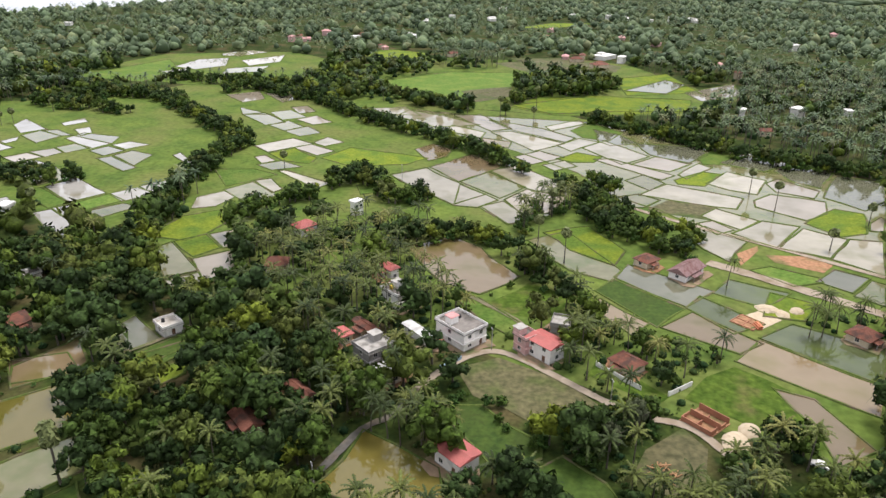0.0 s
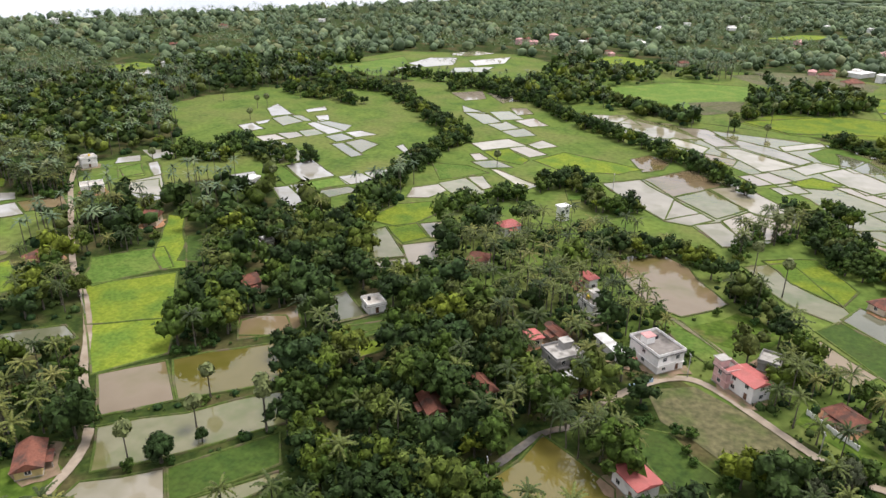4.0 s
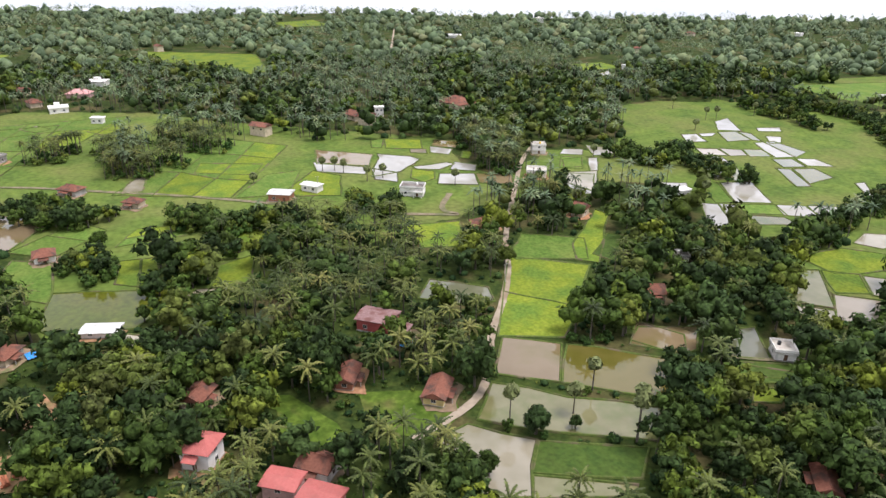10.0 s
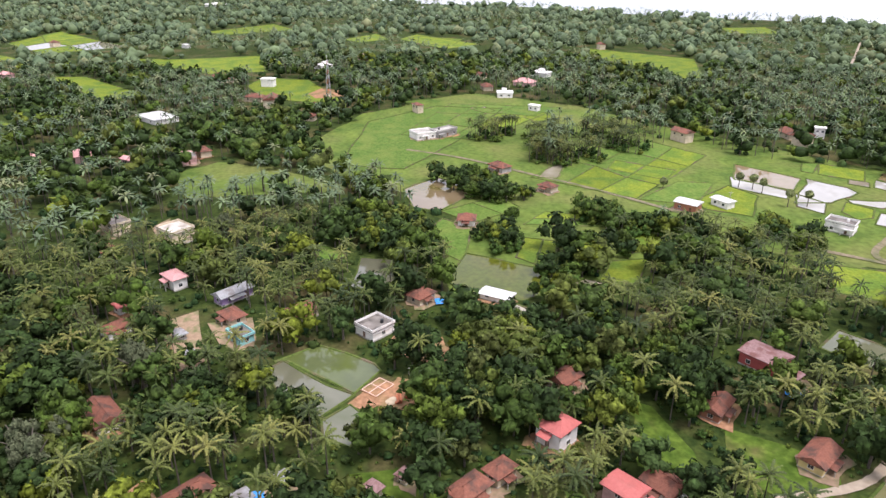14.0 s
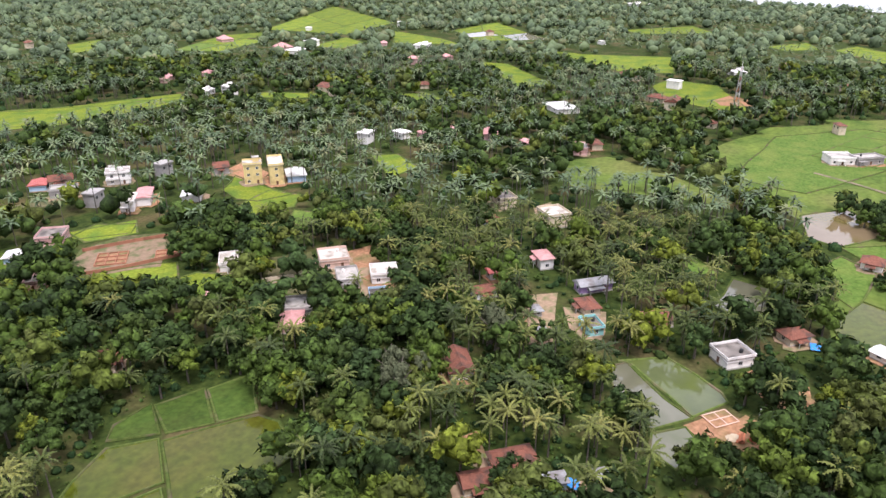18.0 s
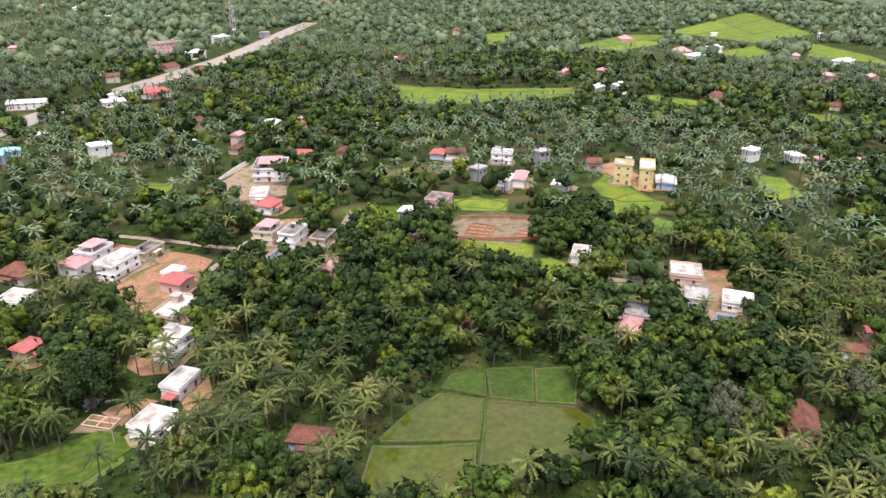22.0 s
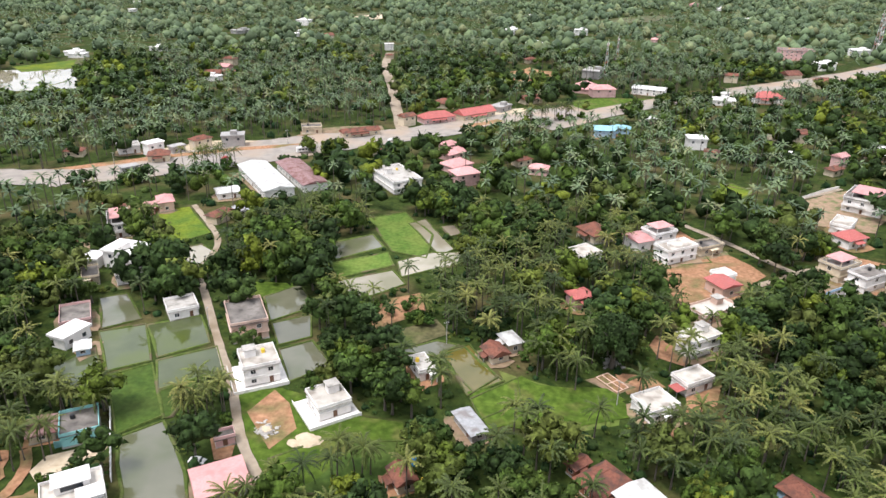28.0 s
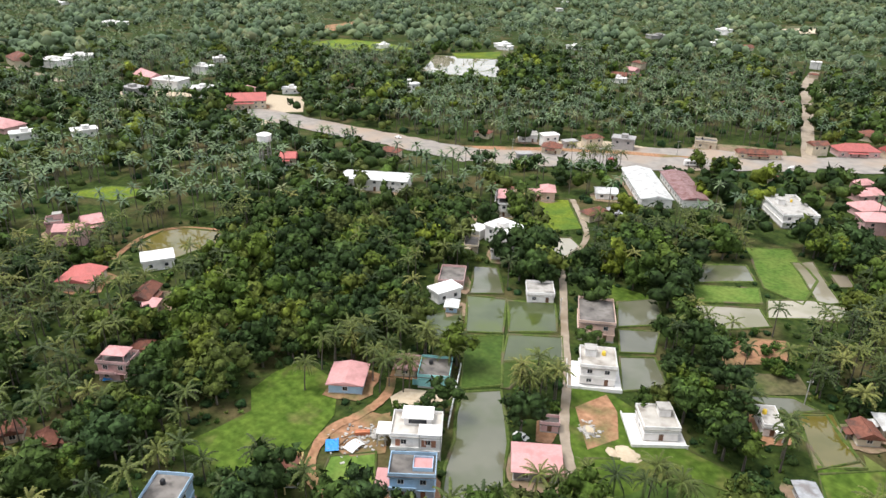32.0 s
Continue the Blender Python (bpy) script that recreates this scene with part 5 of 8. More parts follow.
lone('palm', 115.7, 208.4, 9.1)
lone('palm', 105.5, 204.6, 10.1)
lone('palm', 109.6, 205.0, 8.6)
lone('palm', 125.4, 213.6, 9.6)
lone('palm', 90.3, 240.5, 10.6)
lone('palm', 12.2, -183.8, 9.1)
lone('palm', 14.7, -168.6, 10.1)
lone('palm', -29.6, -188.3, 8.6)
lone('palm', -30.6, -179.8, 9.6)
lone('palm', -38.7, -183.1, 10.6)
lone('palm', -43.1, -180.5, 9.1)
lone('palm', -24.5, -187.7, 10.1)
lone('palm', -32.9, -154.9, 8.6)
lone('palm', -36.4, -154.1, 9.6)
lone('palm', -41.9, -158.3, 10.6)
lone('palm', -25.9, -156.3, 9.1)
lone('palm', -26.8, -145.2, 10.1)
lone('palm', -48.0, -150.5, 8.6)
lone('palm', -53.5, -158.7, 9.6)
lone('palm', -49.1, -165.3, 10.6)
lone('palm', -10.6, -153.2, 9.1)
lone('palm', 7.0, -149.9, 10.1)
lone('palm', 140.1, -101.6, 8.6)
lone('palm', 131.7, -92.6, 9.6)
lone('palm', 127.7, -97.6, 10.6)
lone('palm', 135.6, -111.0, 9.1)
lone('palm', 145.3, -97.6, 10.1)
lone('palm', 148.0, -94.2, 8.6)
lone('palm', 152.6, -91.2, 9.6)
lone('palm', 127.9, -118.0, 10.6)
lone('palm', 76.3, -93.7, 9.1)
lone('palm', 71.6, -98.0, 10.1)
lone('palm', 60.2, -112.0, 8.6)
lone('palm', 54.7, -115.9, 9.6)
lone('palm', 100.4, -122.5, 10.6)
lone('palm', 104.8, -119.2, 9.1)
lone('palm', 99.8, -127.7, 10.1)
lone('broad', 6.4, -183.7, 17.0)
lone('broad', 11.0, -190.5, 14.0)
grove('palm', [(-44, 160), (-23, 166), (-6, 149), (-6, 128), (-30, 123), (-39, 137)])
field('soil', [(95, -130), (91, -140), (84, -136), (78, -128), (81, -120), (89, -124)])
field('soil', [(126, -74), (127, -86), (121, -88), (111, -80), (113, -73), (118, -71)])
small('sand_heap', 72.7, -124.6, 3.4)
small('sand_heap', 85.1, -124.8, 2.2)
small('sand_heap', 76.2, -122.6, 2)
house('heap', 122.0, -101.5, 52, 13.5, 5.0, 0.6, 'sand', 'tile')
small('sand_heap', 65.2, 148.9, 5)
small('log_pile', 43.9, 137.8, 1)
small('log_pile', 45.4, 135.6, 1)
small('tarp_blue', -222.1, -2.6, 1)
small('tarp_blue', -166.5, 96.7, 1)
small('tarp_blue', 184.0, -37.6, 1)
small('barrel_yellow', 44.0, -123.8, 1)
small('barrel_blue', 45.5, -125.4, 1)
small('barrel_yellow', 41.2, -120.0, 1)
small('sand_heap', 98.9, 223.1, 4.2)
small('sand_heap', 102.7, 219.4, 3.4)
small('sand_heap', 108.5, 222.4, 3.2)
small('tarp_blue', -125.9, -44.4, 1)
field('soil', [(-176, -14), (-170, -4), (-158, -9), (-162, -20)])
field('soil', [(-197, -9), (-194, 0), (-187, -2), (-190, -10)])
small('brick_stack', -171.2, -8.9, 1)
small('brick_stack', -166.2, -10.9, 1)
small('brick_stack', -163.8, -13.9, 1)
small('brick_stack', 91.1, 209.9, 1)
small('sand_heap', -163.7, -15.3, 2.5)
vehicle('bus', 197.0, -349.4, -133, 'white')
vehicle('car', 160.9, -389.2, -129, 'white')
vehicle('car', 231.0, -321.1, -128, 'red')
vehicle('car', -5.6, -581.2, -140, 'white')
vehicle('bus', 32.1, -538.7, -130, 'blue')
vehicle('bus', 430.5, -197.9, -162, 'white')
vehicle('car', 338.5, -251.8, -163, 'white')
vehicle('car', 95.7, -486.1, -124, 'grey')
vehicle('car', 82.8, 141.2, -30, 'white')
vehicle('car', -33.0, 236.3, -36, 'red')
utility_pole(-36.4, 124.2, 8)
utility_pole(-43.4, 353.1, 9)
utility_pole(-321.3, 136.3, 8)
utility_pole(3.1, -165.5, 8)
utility_pole(55.7, -179.5, 8)
utility_pole(55.9, -190.7, 8)
utility_pole(-169.4, -11.1, 7)
utility_pole(214.7, -360.3, 9)
utility_pole(247.6, -317.0, 9)
utility_pole(274.5, -285.9, 9)
utility_pole(101.3, -134.1, 8)
utility_pole(128.3, -162.1, 8)
utility_pole(-142.1, 105.1, 8)
utility_pole(-185.8, 150.8, 8)
utility_pole(3.9, 188.3, 8)
utility_pole(36.3, 163.3, 8)
lone('casuarina', -129, -95, 15)
lone('casuarina', -140, -94, 12)
lone('casuarina', -136, -100, 14)
lone('casuarina', -172, -89, 14)
lone('casuarina', -276, -92, 13)
lone('casuarina', 40, 150, 11)
lone('casuarina', 33, 143, 9)
lone('casuarina', -170, -86, 14)
lone('casuarina', -137, -101, 13)
lone('broad', -144, 289, 8)
lone('broad', 13, 513, 9)
field('yard', [(-6, -254), (-20, -267), (-34, -261), (-27, -230), (-10, -231)])
field('yard', [(-45, -265), (-57, -275), (-73, -265), (-80, -256), (-61, -255)])
field('yard', [(-72, -366), (-85, -383), (-103, -364), (-89, -329), (-69, -328)])
field('yard', [(-187, -171), (-203, -167), (-192, -138), (-179, -133), (-170, -154)])
field('yard', [(-206, -95), (-215, -84), (-186, -73), (-185, -84)])
field('yard', [(-207, -78), (-212, -64), (-193, -59), (-193, -72)])
field('yard', [(-126, -68), (-130, -35), (-123, -33), (-120, -65)])
field('lime', [(-139, 267), (-136, 291), (-122, 300), (-112, 288), (-117, 272), (-124, 264)])
field('wgreen', [(-134, 253), (-128, 262), (-107, 236), (-117, 228)])
field('lime', [(-127, 262), (-117, 271), (-106, 258), (-114, 248)])
field('pale', [(-116, 271), (-107, 277), (-100, 259), (-105, 257)])
field('pale2', [(-113, 246), (-100, 257), (-94, 239), (-101, 226)])
field('pale', [(-116, 226), (-106, 234), (-101, 226), (-111, 221)])
field('pale', [(-308, 659), (-292, 685), (-281, 653), (-296, 645)])
field('pale', [(-288, 766), (-270, 810), (-246, 798), (-268, 763)])
field('lime', [(17, 547), (87, 594), (164, 584), (150, 542), (96, 536), (48, 521)])
field('dry', [(19, 792), (89, 802), (123, 724), (61, 732)])
field('dry', [(-24, 602), (17, 625), (22, 587), (-9, 556)])
field('pale', [(178, 627), (224, 669), (212, 630), (181, 606)])
field('wgreen', [(116, 619), (163, 677), (176, 655), (149, 610)])
field('lime', [(37, 1092), (97, 1175), (164, 1181), (100, 1106)])
field('lime', [(-139, 786), (-122, 842), (-67, 817), (-86, 760)])
far_house(-102, 952, 14, 'w')
far_house(82, 796, 10.9, 'p')
far_house(125, 805, 23.4, 'w')
far_house(172, 977, 10.9, 'p')
far_house(-245, 893, 7.8, 'p')
far_house(-228, 899, 9.4, 'p')
far_house(-121, 837, 6.2, 'p')
far_house(-172, 929, 9.4, 'w')
far_house(5, 1194, 18.7, 'w')
far_house(138, 1259, 10.9, 'w')
far_house(222, 1243, 15.6, 'w')
far_house(297, 1243, 12.5, 'w')
far_house(332, 1223, 12.5, 'w')
far_house(85, 1052, 10.9, 'p')
far_house(-216, 958, 10.9, 'p')
far_house(-94, 1109, 12.5, 'w')
tree_row('broad', 14, [(-273, 344), (-257, 342), (-229, 332), (-211, 331)])
tree_row('broad', 12, [(-216, 571), (-193, 592), (-152, 552), (-119, 549)])
tree_row('broad', 10, [(-337, 510), (-300, 497), (-257, 487)])
tree_row('bush', 10, [(70, 520), (88, 483), (117, 462), (134, 429)])
field('sand', [(280, -320), (260, -350), (228, -366), (221, -355), (263, -301)])
field('yard', [(224, -367), (212, -406), (181, -421), (171, -407), (218, -357)])
field('sand', [(161, -452), (135, -489), (107, -509), (82, -500), (148, -428)])
field('sand', [(586, -166), (548, -191), (521, -220), (508, -210), (559, -157)])
field('sand', [(462, -202), (458, -218), (439, -216), (435, -198)])
field('sand', [(496, -1023), (465, -1110), (430, -1050), (462, -990)])
field('soil', [(150, -632), (141, -688), (119, -665), (111, -627), (132, -606)])
field('lime', [(717, -407), (731, -458), (677, -481), (620, -483), (631, -434), (674, -408)])
far_house(120, -496, 14, 'g')
far_house(395, -561, 10.9, 'p')
far_house(385, -529, 12.5, 'r')
far_house(307, -737, 9.4, 'w')
far_house(454, -792, 10.9, 'w')
far_house(504, -906, 17.2, 'w')
far_house(218, -930, 20.3, 'w')
far_house(274, -316, 9.4, 'w')
far_house(526, -633, 14, 'w')
far_house(167, -431, 9.4, 'r')
far_house(256, -334, 10.9, 'r')
far_house(646, -458, 12.5, 'w')
far_house(566, -565, 15.6, 'w')
far_house(443, -344, 7.8, 'w')
grove('palm', [(158, -84), (150, -98), (135, -115), (125, -104), (134, -102), (130, -91), (144, -83), (145, -78)])
grove('palm', [(112, -121), (102, -132), (93, -122), (99, -112)])
grove('broad', [(103, -111), (100, -118), (88, -107), (91, -101)])
grove('broad', [(98, -174), (82, -181), (63, -159), (54, -142), (41, -130), (44, -119), (58, -125), (76, -141)])
grove('palm', [(69, -204), (42, -235), (28, -189), (46, -173), (56, -190)])
grove('palm', [(51, -142), (41, -156), (38, -142), (45, -136)])
lone('palm', 70, -103, 9)
lone('palm', 65, -108, 9)
lone('palm', 103, -128, 10)
lone('palm', 101, -119, 9)
lone('palm', 61, -116, 10)
lone('palm', 57, -117, 9)
lone('palm', 54, -119, 8)
lone('palm', 145, -77, 9)
lone('palm', 151, -86, 10)
lone('palm', 137, -94, 10)
lone('palm', 132, -96, 9)
lone('palm', 128, -100, 8)
lone('palm', 127, -114, 8)
lone('palm', 151, -96, 10)
field('mud2', [(56, -174), (49, -182), (36, -167), (42, -156), (51, -167)])
field('grass', [(41, -156), (29, -170), (19, -164), (17, -156), (31, -143)])
small('sand_heap', 74.0, -125.4, 3)
small('log_pile', 119.0, -75.1, 1)
small('brick_stack', 119.8, -79.0, 1)
small('tarp_blue', 120.4, -70.5, 1)
small('tarp_white', 116.8, -74.5, 1)
vehicle('car', 93.5, -108.6, -171, 'white')
grove('palm', [(-491, 98), (-513, 160), (-395, 130), (-382, 92), (-414, 86)])
tree_row('palm', 20, [(-406, 54), (-386, 70)])
tree_row('broad', 14, [(-350, -51), (-348, -37), (-334, -31)])
tree_row('broad', 12, [(-242, 39), (-248, 52), (-250, 60)])
tree_row('broad', 10, [(-264, 64), (-265, 77)])
grove('broad', [(-309, -46), (-309, -24), (-285, -4), (-254, -2), (-240, -13), (-258, -26), (-284, -46)])
lane('lane', 3, [(-9, -309), (-27, -295), (-49, -273), (-67, -262), (-86, -246)])
field('soil', [(-8, -300), (-29, -282), (-41, -265), (-26, -238), (-10, -232), (-3, -254)])
field('yard', [(-59, -359), (-92, -393), (-94, -377), (-70, -352), (-96, -355), (-86, -331), (-62, -329)])
field('soil', [(-60, -284), (-71, -298), (-89, -294), (-77, -259), (-61, -263)])
field('yard', [(-75, -253), (-88, -251), (-82, -236), (-73, -237)])
field('yard', [(-14, -229), (-22, -236), (-32, -244), (-27, -220), (-16, -212)])
field('grass', [(-106, -299), (-135, -288), (-142, -257), (-112, -262), (-101, -278)])
field('lime', [(-158, -286), (-183, -274), (-173, -260), (-155, -270)])
field('yard', [(-142, -257), (-157, -264), (-177, -246), (-157, -223), (-134, -239)])
field('dry', [(-181, -193), (-198, -185), (-184, -172), (-170, -181)])
field('soil', [(-201, -173), (-214, -167), (-198, -156), (-191, -161)])
field('dry', [(-165, -179), (-181, -168), (-169, -160), (-159, -169)])
field('yard', [(-292, -130), (-303, -126), (-284, -115), (-274, -119)])
field('wet', [(-56, -137), (-78, -147), (-88, -138), (-77, -124), (-66, -130), (-56, -135)])
field('dark', [(-80, -149), (-85, -153), (-96, -152), (-89, -140)])
field('dark', [(-96, -151), (-109, -146), (-99, -132), (-90, -139)])
field('dark', [(-109, -145), (-121, -140), (-109, -126), (-100, -131)])
field('wet', [(-88, -137), (-107, -124), (-109, -117), (-101, -106), (-69, -110), (-81, -127)])
field('wet', [(-53, -134), (-76, -123), (-68, -110), (-40, -114)])
tree_row('bush', 18, [(85, -185), (76, -190), (66, -195), (59, -189)])
small('rubble', 118.5, -75.7, 6)
small('rubble', 117.4, -81.6, 4)
small('rubble', 85.1, -124.8, 3)
small('rubble', 6.7, -186.0, 3)
small('rubble', -179.1, -164.6, 4)
tree_row('broad', 12, [(-356, -1), (-335, 19), (-330, 32)])
tree_row('broad', 12, [(-312, 63), (-294, 82), (-283, 102), (-279, 113)])
tree_row('broad', 16, [(-290, 136), (-276, 144), (-274, 158)])
tree_row('palm', 22, [(-463, 92), (-438, 106), (-419, 124)])
grove('palm', [(-481, 69), (-470, 88), (-381, 69), (-391, 54)])
grove('broad', [(-269, 47), (-258, 64), (-229, 55), (-238, 41)])
lone('broad', -198, 160, 9)
lone('broad', -275, 69, 8)
lone('broad', -300, 30, 8)
lone('broad', -268, 49, 9)
field('pale', [(-308, 689), (-302, 738), (-274, 751), (-261, 701), (-282, 675)])
field('pale', [(-257, 736), (-222, 780), (-215, 731), (-238, 703)])
field('wgreen', [(-254, 685), (-218, 707), (-218, 671), (-248, 654)])
field('pale', [(-293, 777), (-273, 811), (-268, 777), (-283, 759)])
house('flat2', 117.3, -166.5, 221, 10.7, 15.5, 6.2, 'peach', 'tile')
house('flat2', 99.7, -145.5, 222, 9.5, 9.7, 6.0, 'white', 'terrace')
house('flat1', 74.6, -138.4, 229, 8.5, 9.1, 3.8, 'white', 'terrace')
house('flat1', 143.1, -168.3, 227, 8.9, 9.0, 3.2, 'white', 'tile')
house('flat1', 127.3, -108.6, 224, 8.3, 9.5, 3.5, 'aqua', 'tile')
house('sheet', 135.5, -104.9, 313, 6.8, 5.7, 2.8, 'cream', 'rust')
house('sheet', 83.9, -103.9, 225, 10.7, 9.4, 3.2, 'grey', 'pinkroof')
house('flat1', 91.9, -117.2, 223, 4.4, 2.8, 2.5, 'pink', 'tile')
house('flat2', 107.6, -86.8, 227, 11.5, 8.7, 6.4, 'white', 'frame')
house('flat2', 96.9, -77.3, 228, 9.9, 6.8, 6.4, 'blue', 'box')
house('flat1', 117.8, -56.9, 227, 5.8, 6.6, 3.4, 'yellow', 'tileflat')
house('flat2', 123.9, -31.9, 225, 7.7, 8.7, 6.0, 'blue', 'tile')
house('sheet', 140.3, -88.1, 316, 9.9, 9.0, 3.3, 'blue', 'pinkroof')
house('gable', 171.6, -11.7, 160, 4.9, 4.0, 3.0, 'cream', 'tile')
house('gable', 162.2, -16.8, 332, 5.1, 4.7, 3.0, 'cream', 'tile')
house('flat2', 183.2, -40.3, 224, 8.8, 6.0, 5.6, 'pink', 'pinkroof')
house('hip', 189.9, -49.1, 223, 4.3, 4.3, 3.6, 'cream', 'tile')
house('sheet', 248.7, -47.9, 318, 12.2, 11.5, 3.8, 'cream', 'red')
house('gable', 222.8, -61.2, 319, 11.1, 5.5, 3.4, 'cream', 'tile')
house('sheet', 213.8, -59.0, 321, 7.9, 4.2, 3.0, 'cream', 'pinkroof')
house('gable', 187.8, -73.8, 311, 7.3, 2.5, 3.2, 'white', 'red')
house('gable', 181.4, -72.2, 323, 4.9, 2.5, 3.0, 'cream', 'tile')
house('flat1', 170.5, -151.9, 224, 8.4, 11.9, 3.0, 'pink', 'tile')
house('sheet', 154.7, -138.1, 313, 4.7, 3.6, 2.6, 'blue', 'white')
house('flat1', 176.1, -183.4, 225, 10.0, 10.4, 3.2, 'white', 'tile')
house('flat1', 188.4, -177.2, 225, 5.1, 9.8, 3.0, 'cream', 'tile')
house('sheet', 215.5, -196.6, 315, 6.5, 3.3, 3.0, 'cream', 'tile')
house('hip', 229.7, -234.4, 314, 8.2, 6.9, 3.8, 'cream', 'tile')
house('flat2', 211.4, -217.7, 224, 7.7, 17.0, 5.8, 'white', 'pinkroof')
house('hip', 210.9, -246.2, 135, 9.7, 6.1, 4.8, 'peach', 'pinkroof')
house('sheet', 215.4, -240.3, 135, 7.9, 4.2, 3.0, 'pink', 'pinkroof')
house('sheet', 188.0, -292.2, 138, 46.9, 14.1, 4.6, 'white', 'white')
house('sheet', 175.4, -305.5, 138, 42.6, 11.9, 4.2, 'white', 'rust')
house('flat2', 127.0, -314.7, 227, 15.0, 26.7, 5.6, 'white', 'tile')
house('sheet', 194.8, -270.1, 225, 9.9, 8.7, 3.4, 'white', 'white')
house('sheet', 175.5, -251.6, 137, 7.3, 4.9, 3.0, 'cream', 'grey')
house('flat2', -16.9, -201.7, 226, 11.4, 6.2, 5.4, 'white', 'paleroof')
house('flat1', -15.6, -181.1, 225, 9.5, 5.9, 3.4, 'white', 'awning')
house('flat1', -6.4, -165.4, 224, 8.8, 7.8, 3.6, 'white', 'paleroof')
house('flat2', -0.9, -282.4, 225, 11.0, 8.2, 6.4, 'white', 'pinkroof')
house('sheet', 5.8, -277.5, 223, 9.4, 9.3, 4.6, 'white', 'pinkroof')
house('flat2', -8.0, -269.9, 225, 14.8, 7.5, 5.6, 'white', 'paleroof')
house('flat1', -19.7, -281.5, 224, 11.5, 6.2, 3.3, 'cream', 'tile')
house('sheet', -25.0, -245.9, 132, 8.6, 7.9, 4.4, 'peach', 'red')
house('flat1', -25.2, -254.5, 222, 6.5, 5.6, 3.4, 'white', 'paleroof')
house('flat1', -21.5, -226.8, 227, 15.6, 8.0, 3.0, 'peach', 'paleroof')
house('hip', 21.3, -217.9, 222, 6.9, 5.7, 5.0, 'pink', 'red')
house('hip', 24.1, -280.5, 134, 11.5, 10.0, 3.8, 'cream', 'tile')
house('flat1', 25.3, -257.3, 231, 9.5, 8.9, 3.2, 'white', 'paleroof')
house('flat1', 57.2, -161.9, 223, 4.4, 7.8, 3.2, 'white', 'tile')
house('hip', 36.9, -183.9, 133, 6.5, 4.3, 3.6, 'cream', 'white')
house('gable', 39.6, -176.9, 135, 6.2, 5.5, 2.8, 'cream', 'tile')
house('sheet', 37.0, -142.2, 134, 9.9, 4.1, 2.8, 'grey', 'grey')
house('gable', 46.0, -118.6, 133, 6.2, 4.3, 3.0, 'cream', 'tile')
house('hip', 2.9, -131.7, 233, 9.5, 7.4, 3.2, 'brick', 'tile')
house('gable', 9.1, -135.9, 235, 4.6, 2.6, 3.0, 'brick', 'tile')
house('sheet', -6.3, -127.7, 138, 8.9, 8.3, 3.8, 'white', 'white')
house('flat2', -90.8, -361.0, 158, 16.1, 20.5, 6.6, 'white', 'pinkroof')
house('flat1', -75.8, -327.4, 159, 7.6, 12.7, 3.6, 'white', 'paleroof')
house('hip', -75.3, -310.2, 223, 10.2, 8.5, 4.2, 'white', 'red')
house('flat2', -66.1, -275.4, 138, 8.5, 11.7, 5.6, 'cream', 'pinkroof')
house('flat2', -74.3, -268.6, 136, 7.0, 12.0, 5.6, 'white', 'tile')
house('flat1', -85.5, -264.2, 136, 6.6, 10.7, 3.0, 'cream', 'tile')
house('sheet', -63.1, -247.3, 208, 3.9, 3.9, 2.6, 'blue', 'blue')
house('flat1', -63.5, -251.5, 138, 5.4, 7.7, 3.0, 'blue', 'tile')
house('sheet', -77.9, -234.4, 224, 6.9, 3.1, 3.0, 'white', 'pinkroof')
house('hip', -101.8, -178.8, 230, 8.7, 4.5, 3.2, 'cream', 'tile')
house('flat2', -5.8, 194.0, 45, 9.5, 12.9, 6.0, 'white', 'pinkbox')
house('sheet', 20.0, 186.4, 315, 9.3, 6.6, 5.8, 'white', 'red')
house('flat2', 14.3, 189.3, 39, 5.2, 5.4, 5.4, 'pink', 'tile')
house('sheet', -4.3, 135.1, 316, 8.8, 6.2, 4.8, 'white', 'red')
house('sheet', -19.1, 193.2, 313, 12.0, 2.6, 3.4, 'white', 'white')
house('sheet', -13.4, 189.1, 314, 3.1, 2.5, 2.7, 'cream', 'red')
house('sheet', -25.4, 170.1, 314, 6.6, 3.8, 3.4, 'cream', 'white')
house('sheet', -22.4, 173.8, 319, 5.1, 2.5, 3.2, 'cream', 'pinkroof')
house('flat2', -31.3, 179.9, 45, 9.0, 8.2, 5.4, 'grey', 'tile')
house('gable', -36.1, 194.0, 316, 9.0, 2.5, 4.0, 'cream', 'tile')
house('sheet', -42.5, 189.7, 315, 5.1, 3.5, 3.4, 'cream', 'red')
house('flat2', -28.7, 216.0, 47, 6.8, 8.7, 5.4, 'white', 'tile')
house('hip', -34.2, 236.6, 314, 6.5, 3.7, 4.8, 'white', 'red')
house('gable', -48.3, 159.1, 318, 8.6, 2.5, 3.0, 'cream', 'tile')
house('gable', -58.7, 145.1, 311, 8.9, 4.5, 3.0, 'cream', 'tile')
house('flat1', -98.7, 191.0, 47, 6.1, 6.8, 3.1, 'white', 'paleroof')
house('hip', -75.9, 275.5, 47, 8.2, 6.7, 4.6, 'white', 'red')
house('hip', 63.9, 256.5, 41, 7.3, 6.2, 3.0, 'cream', 'tile')
house('gable', 77.3, 248.4, 47, 13.5, 6.9, 3.1, 'white', 'rust')
house('hip', 43.8, 181.1, 313, 7.9, 6.3, 2.9, 'cream', 'tile')
house('shell', 59.9, 156.9, 43, 8.4, 8.8, 2.2, 'brick', 'tile')
house('hip', 121.5, 203.5, 38, 7.5, 7.1, 3.0, 'cream', 'tile')
house('shell', 88.7, 212.8, 44, 7.1, 7.9, 0.5, 'brick', 'tile')
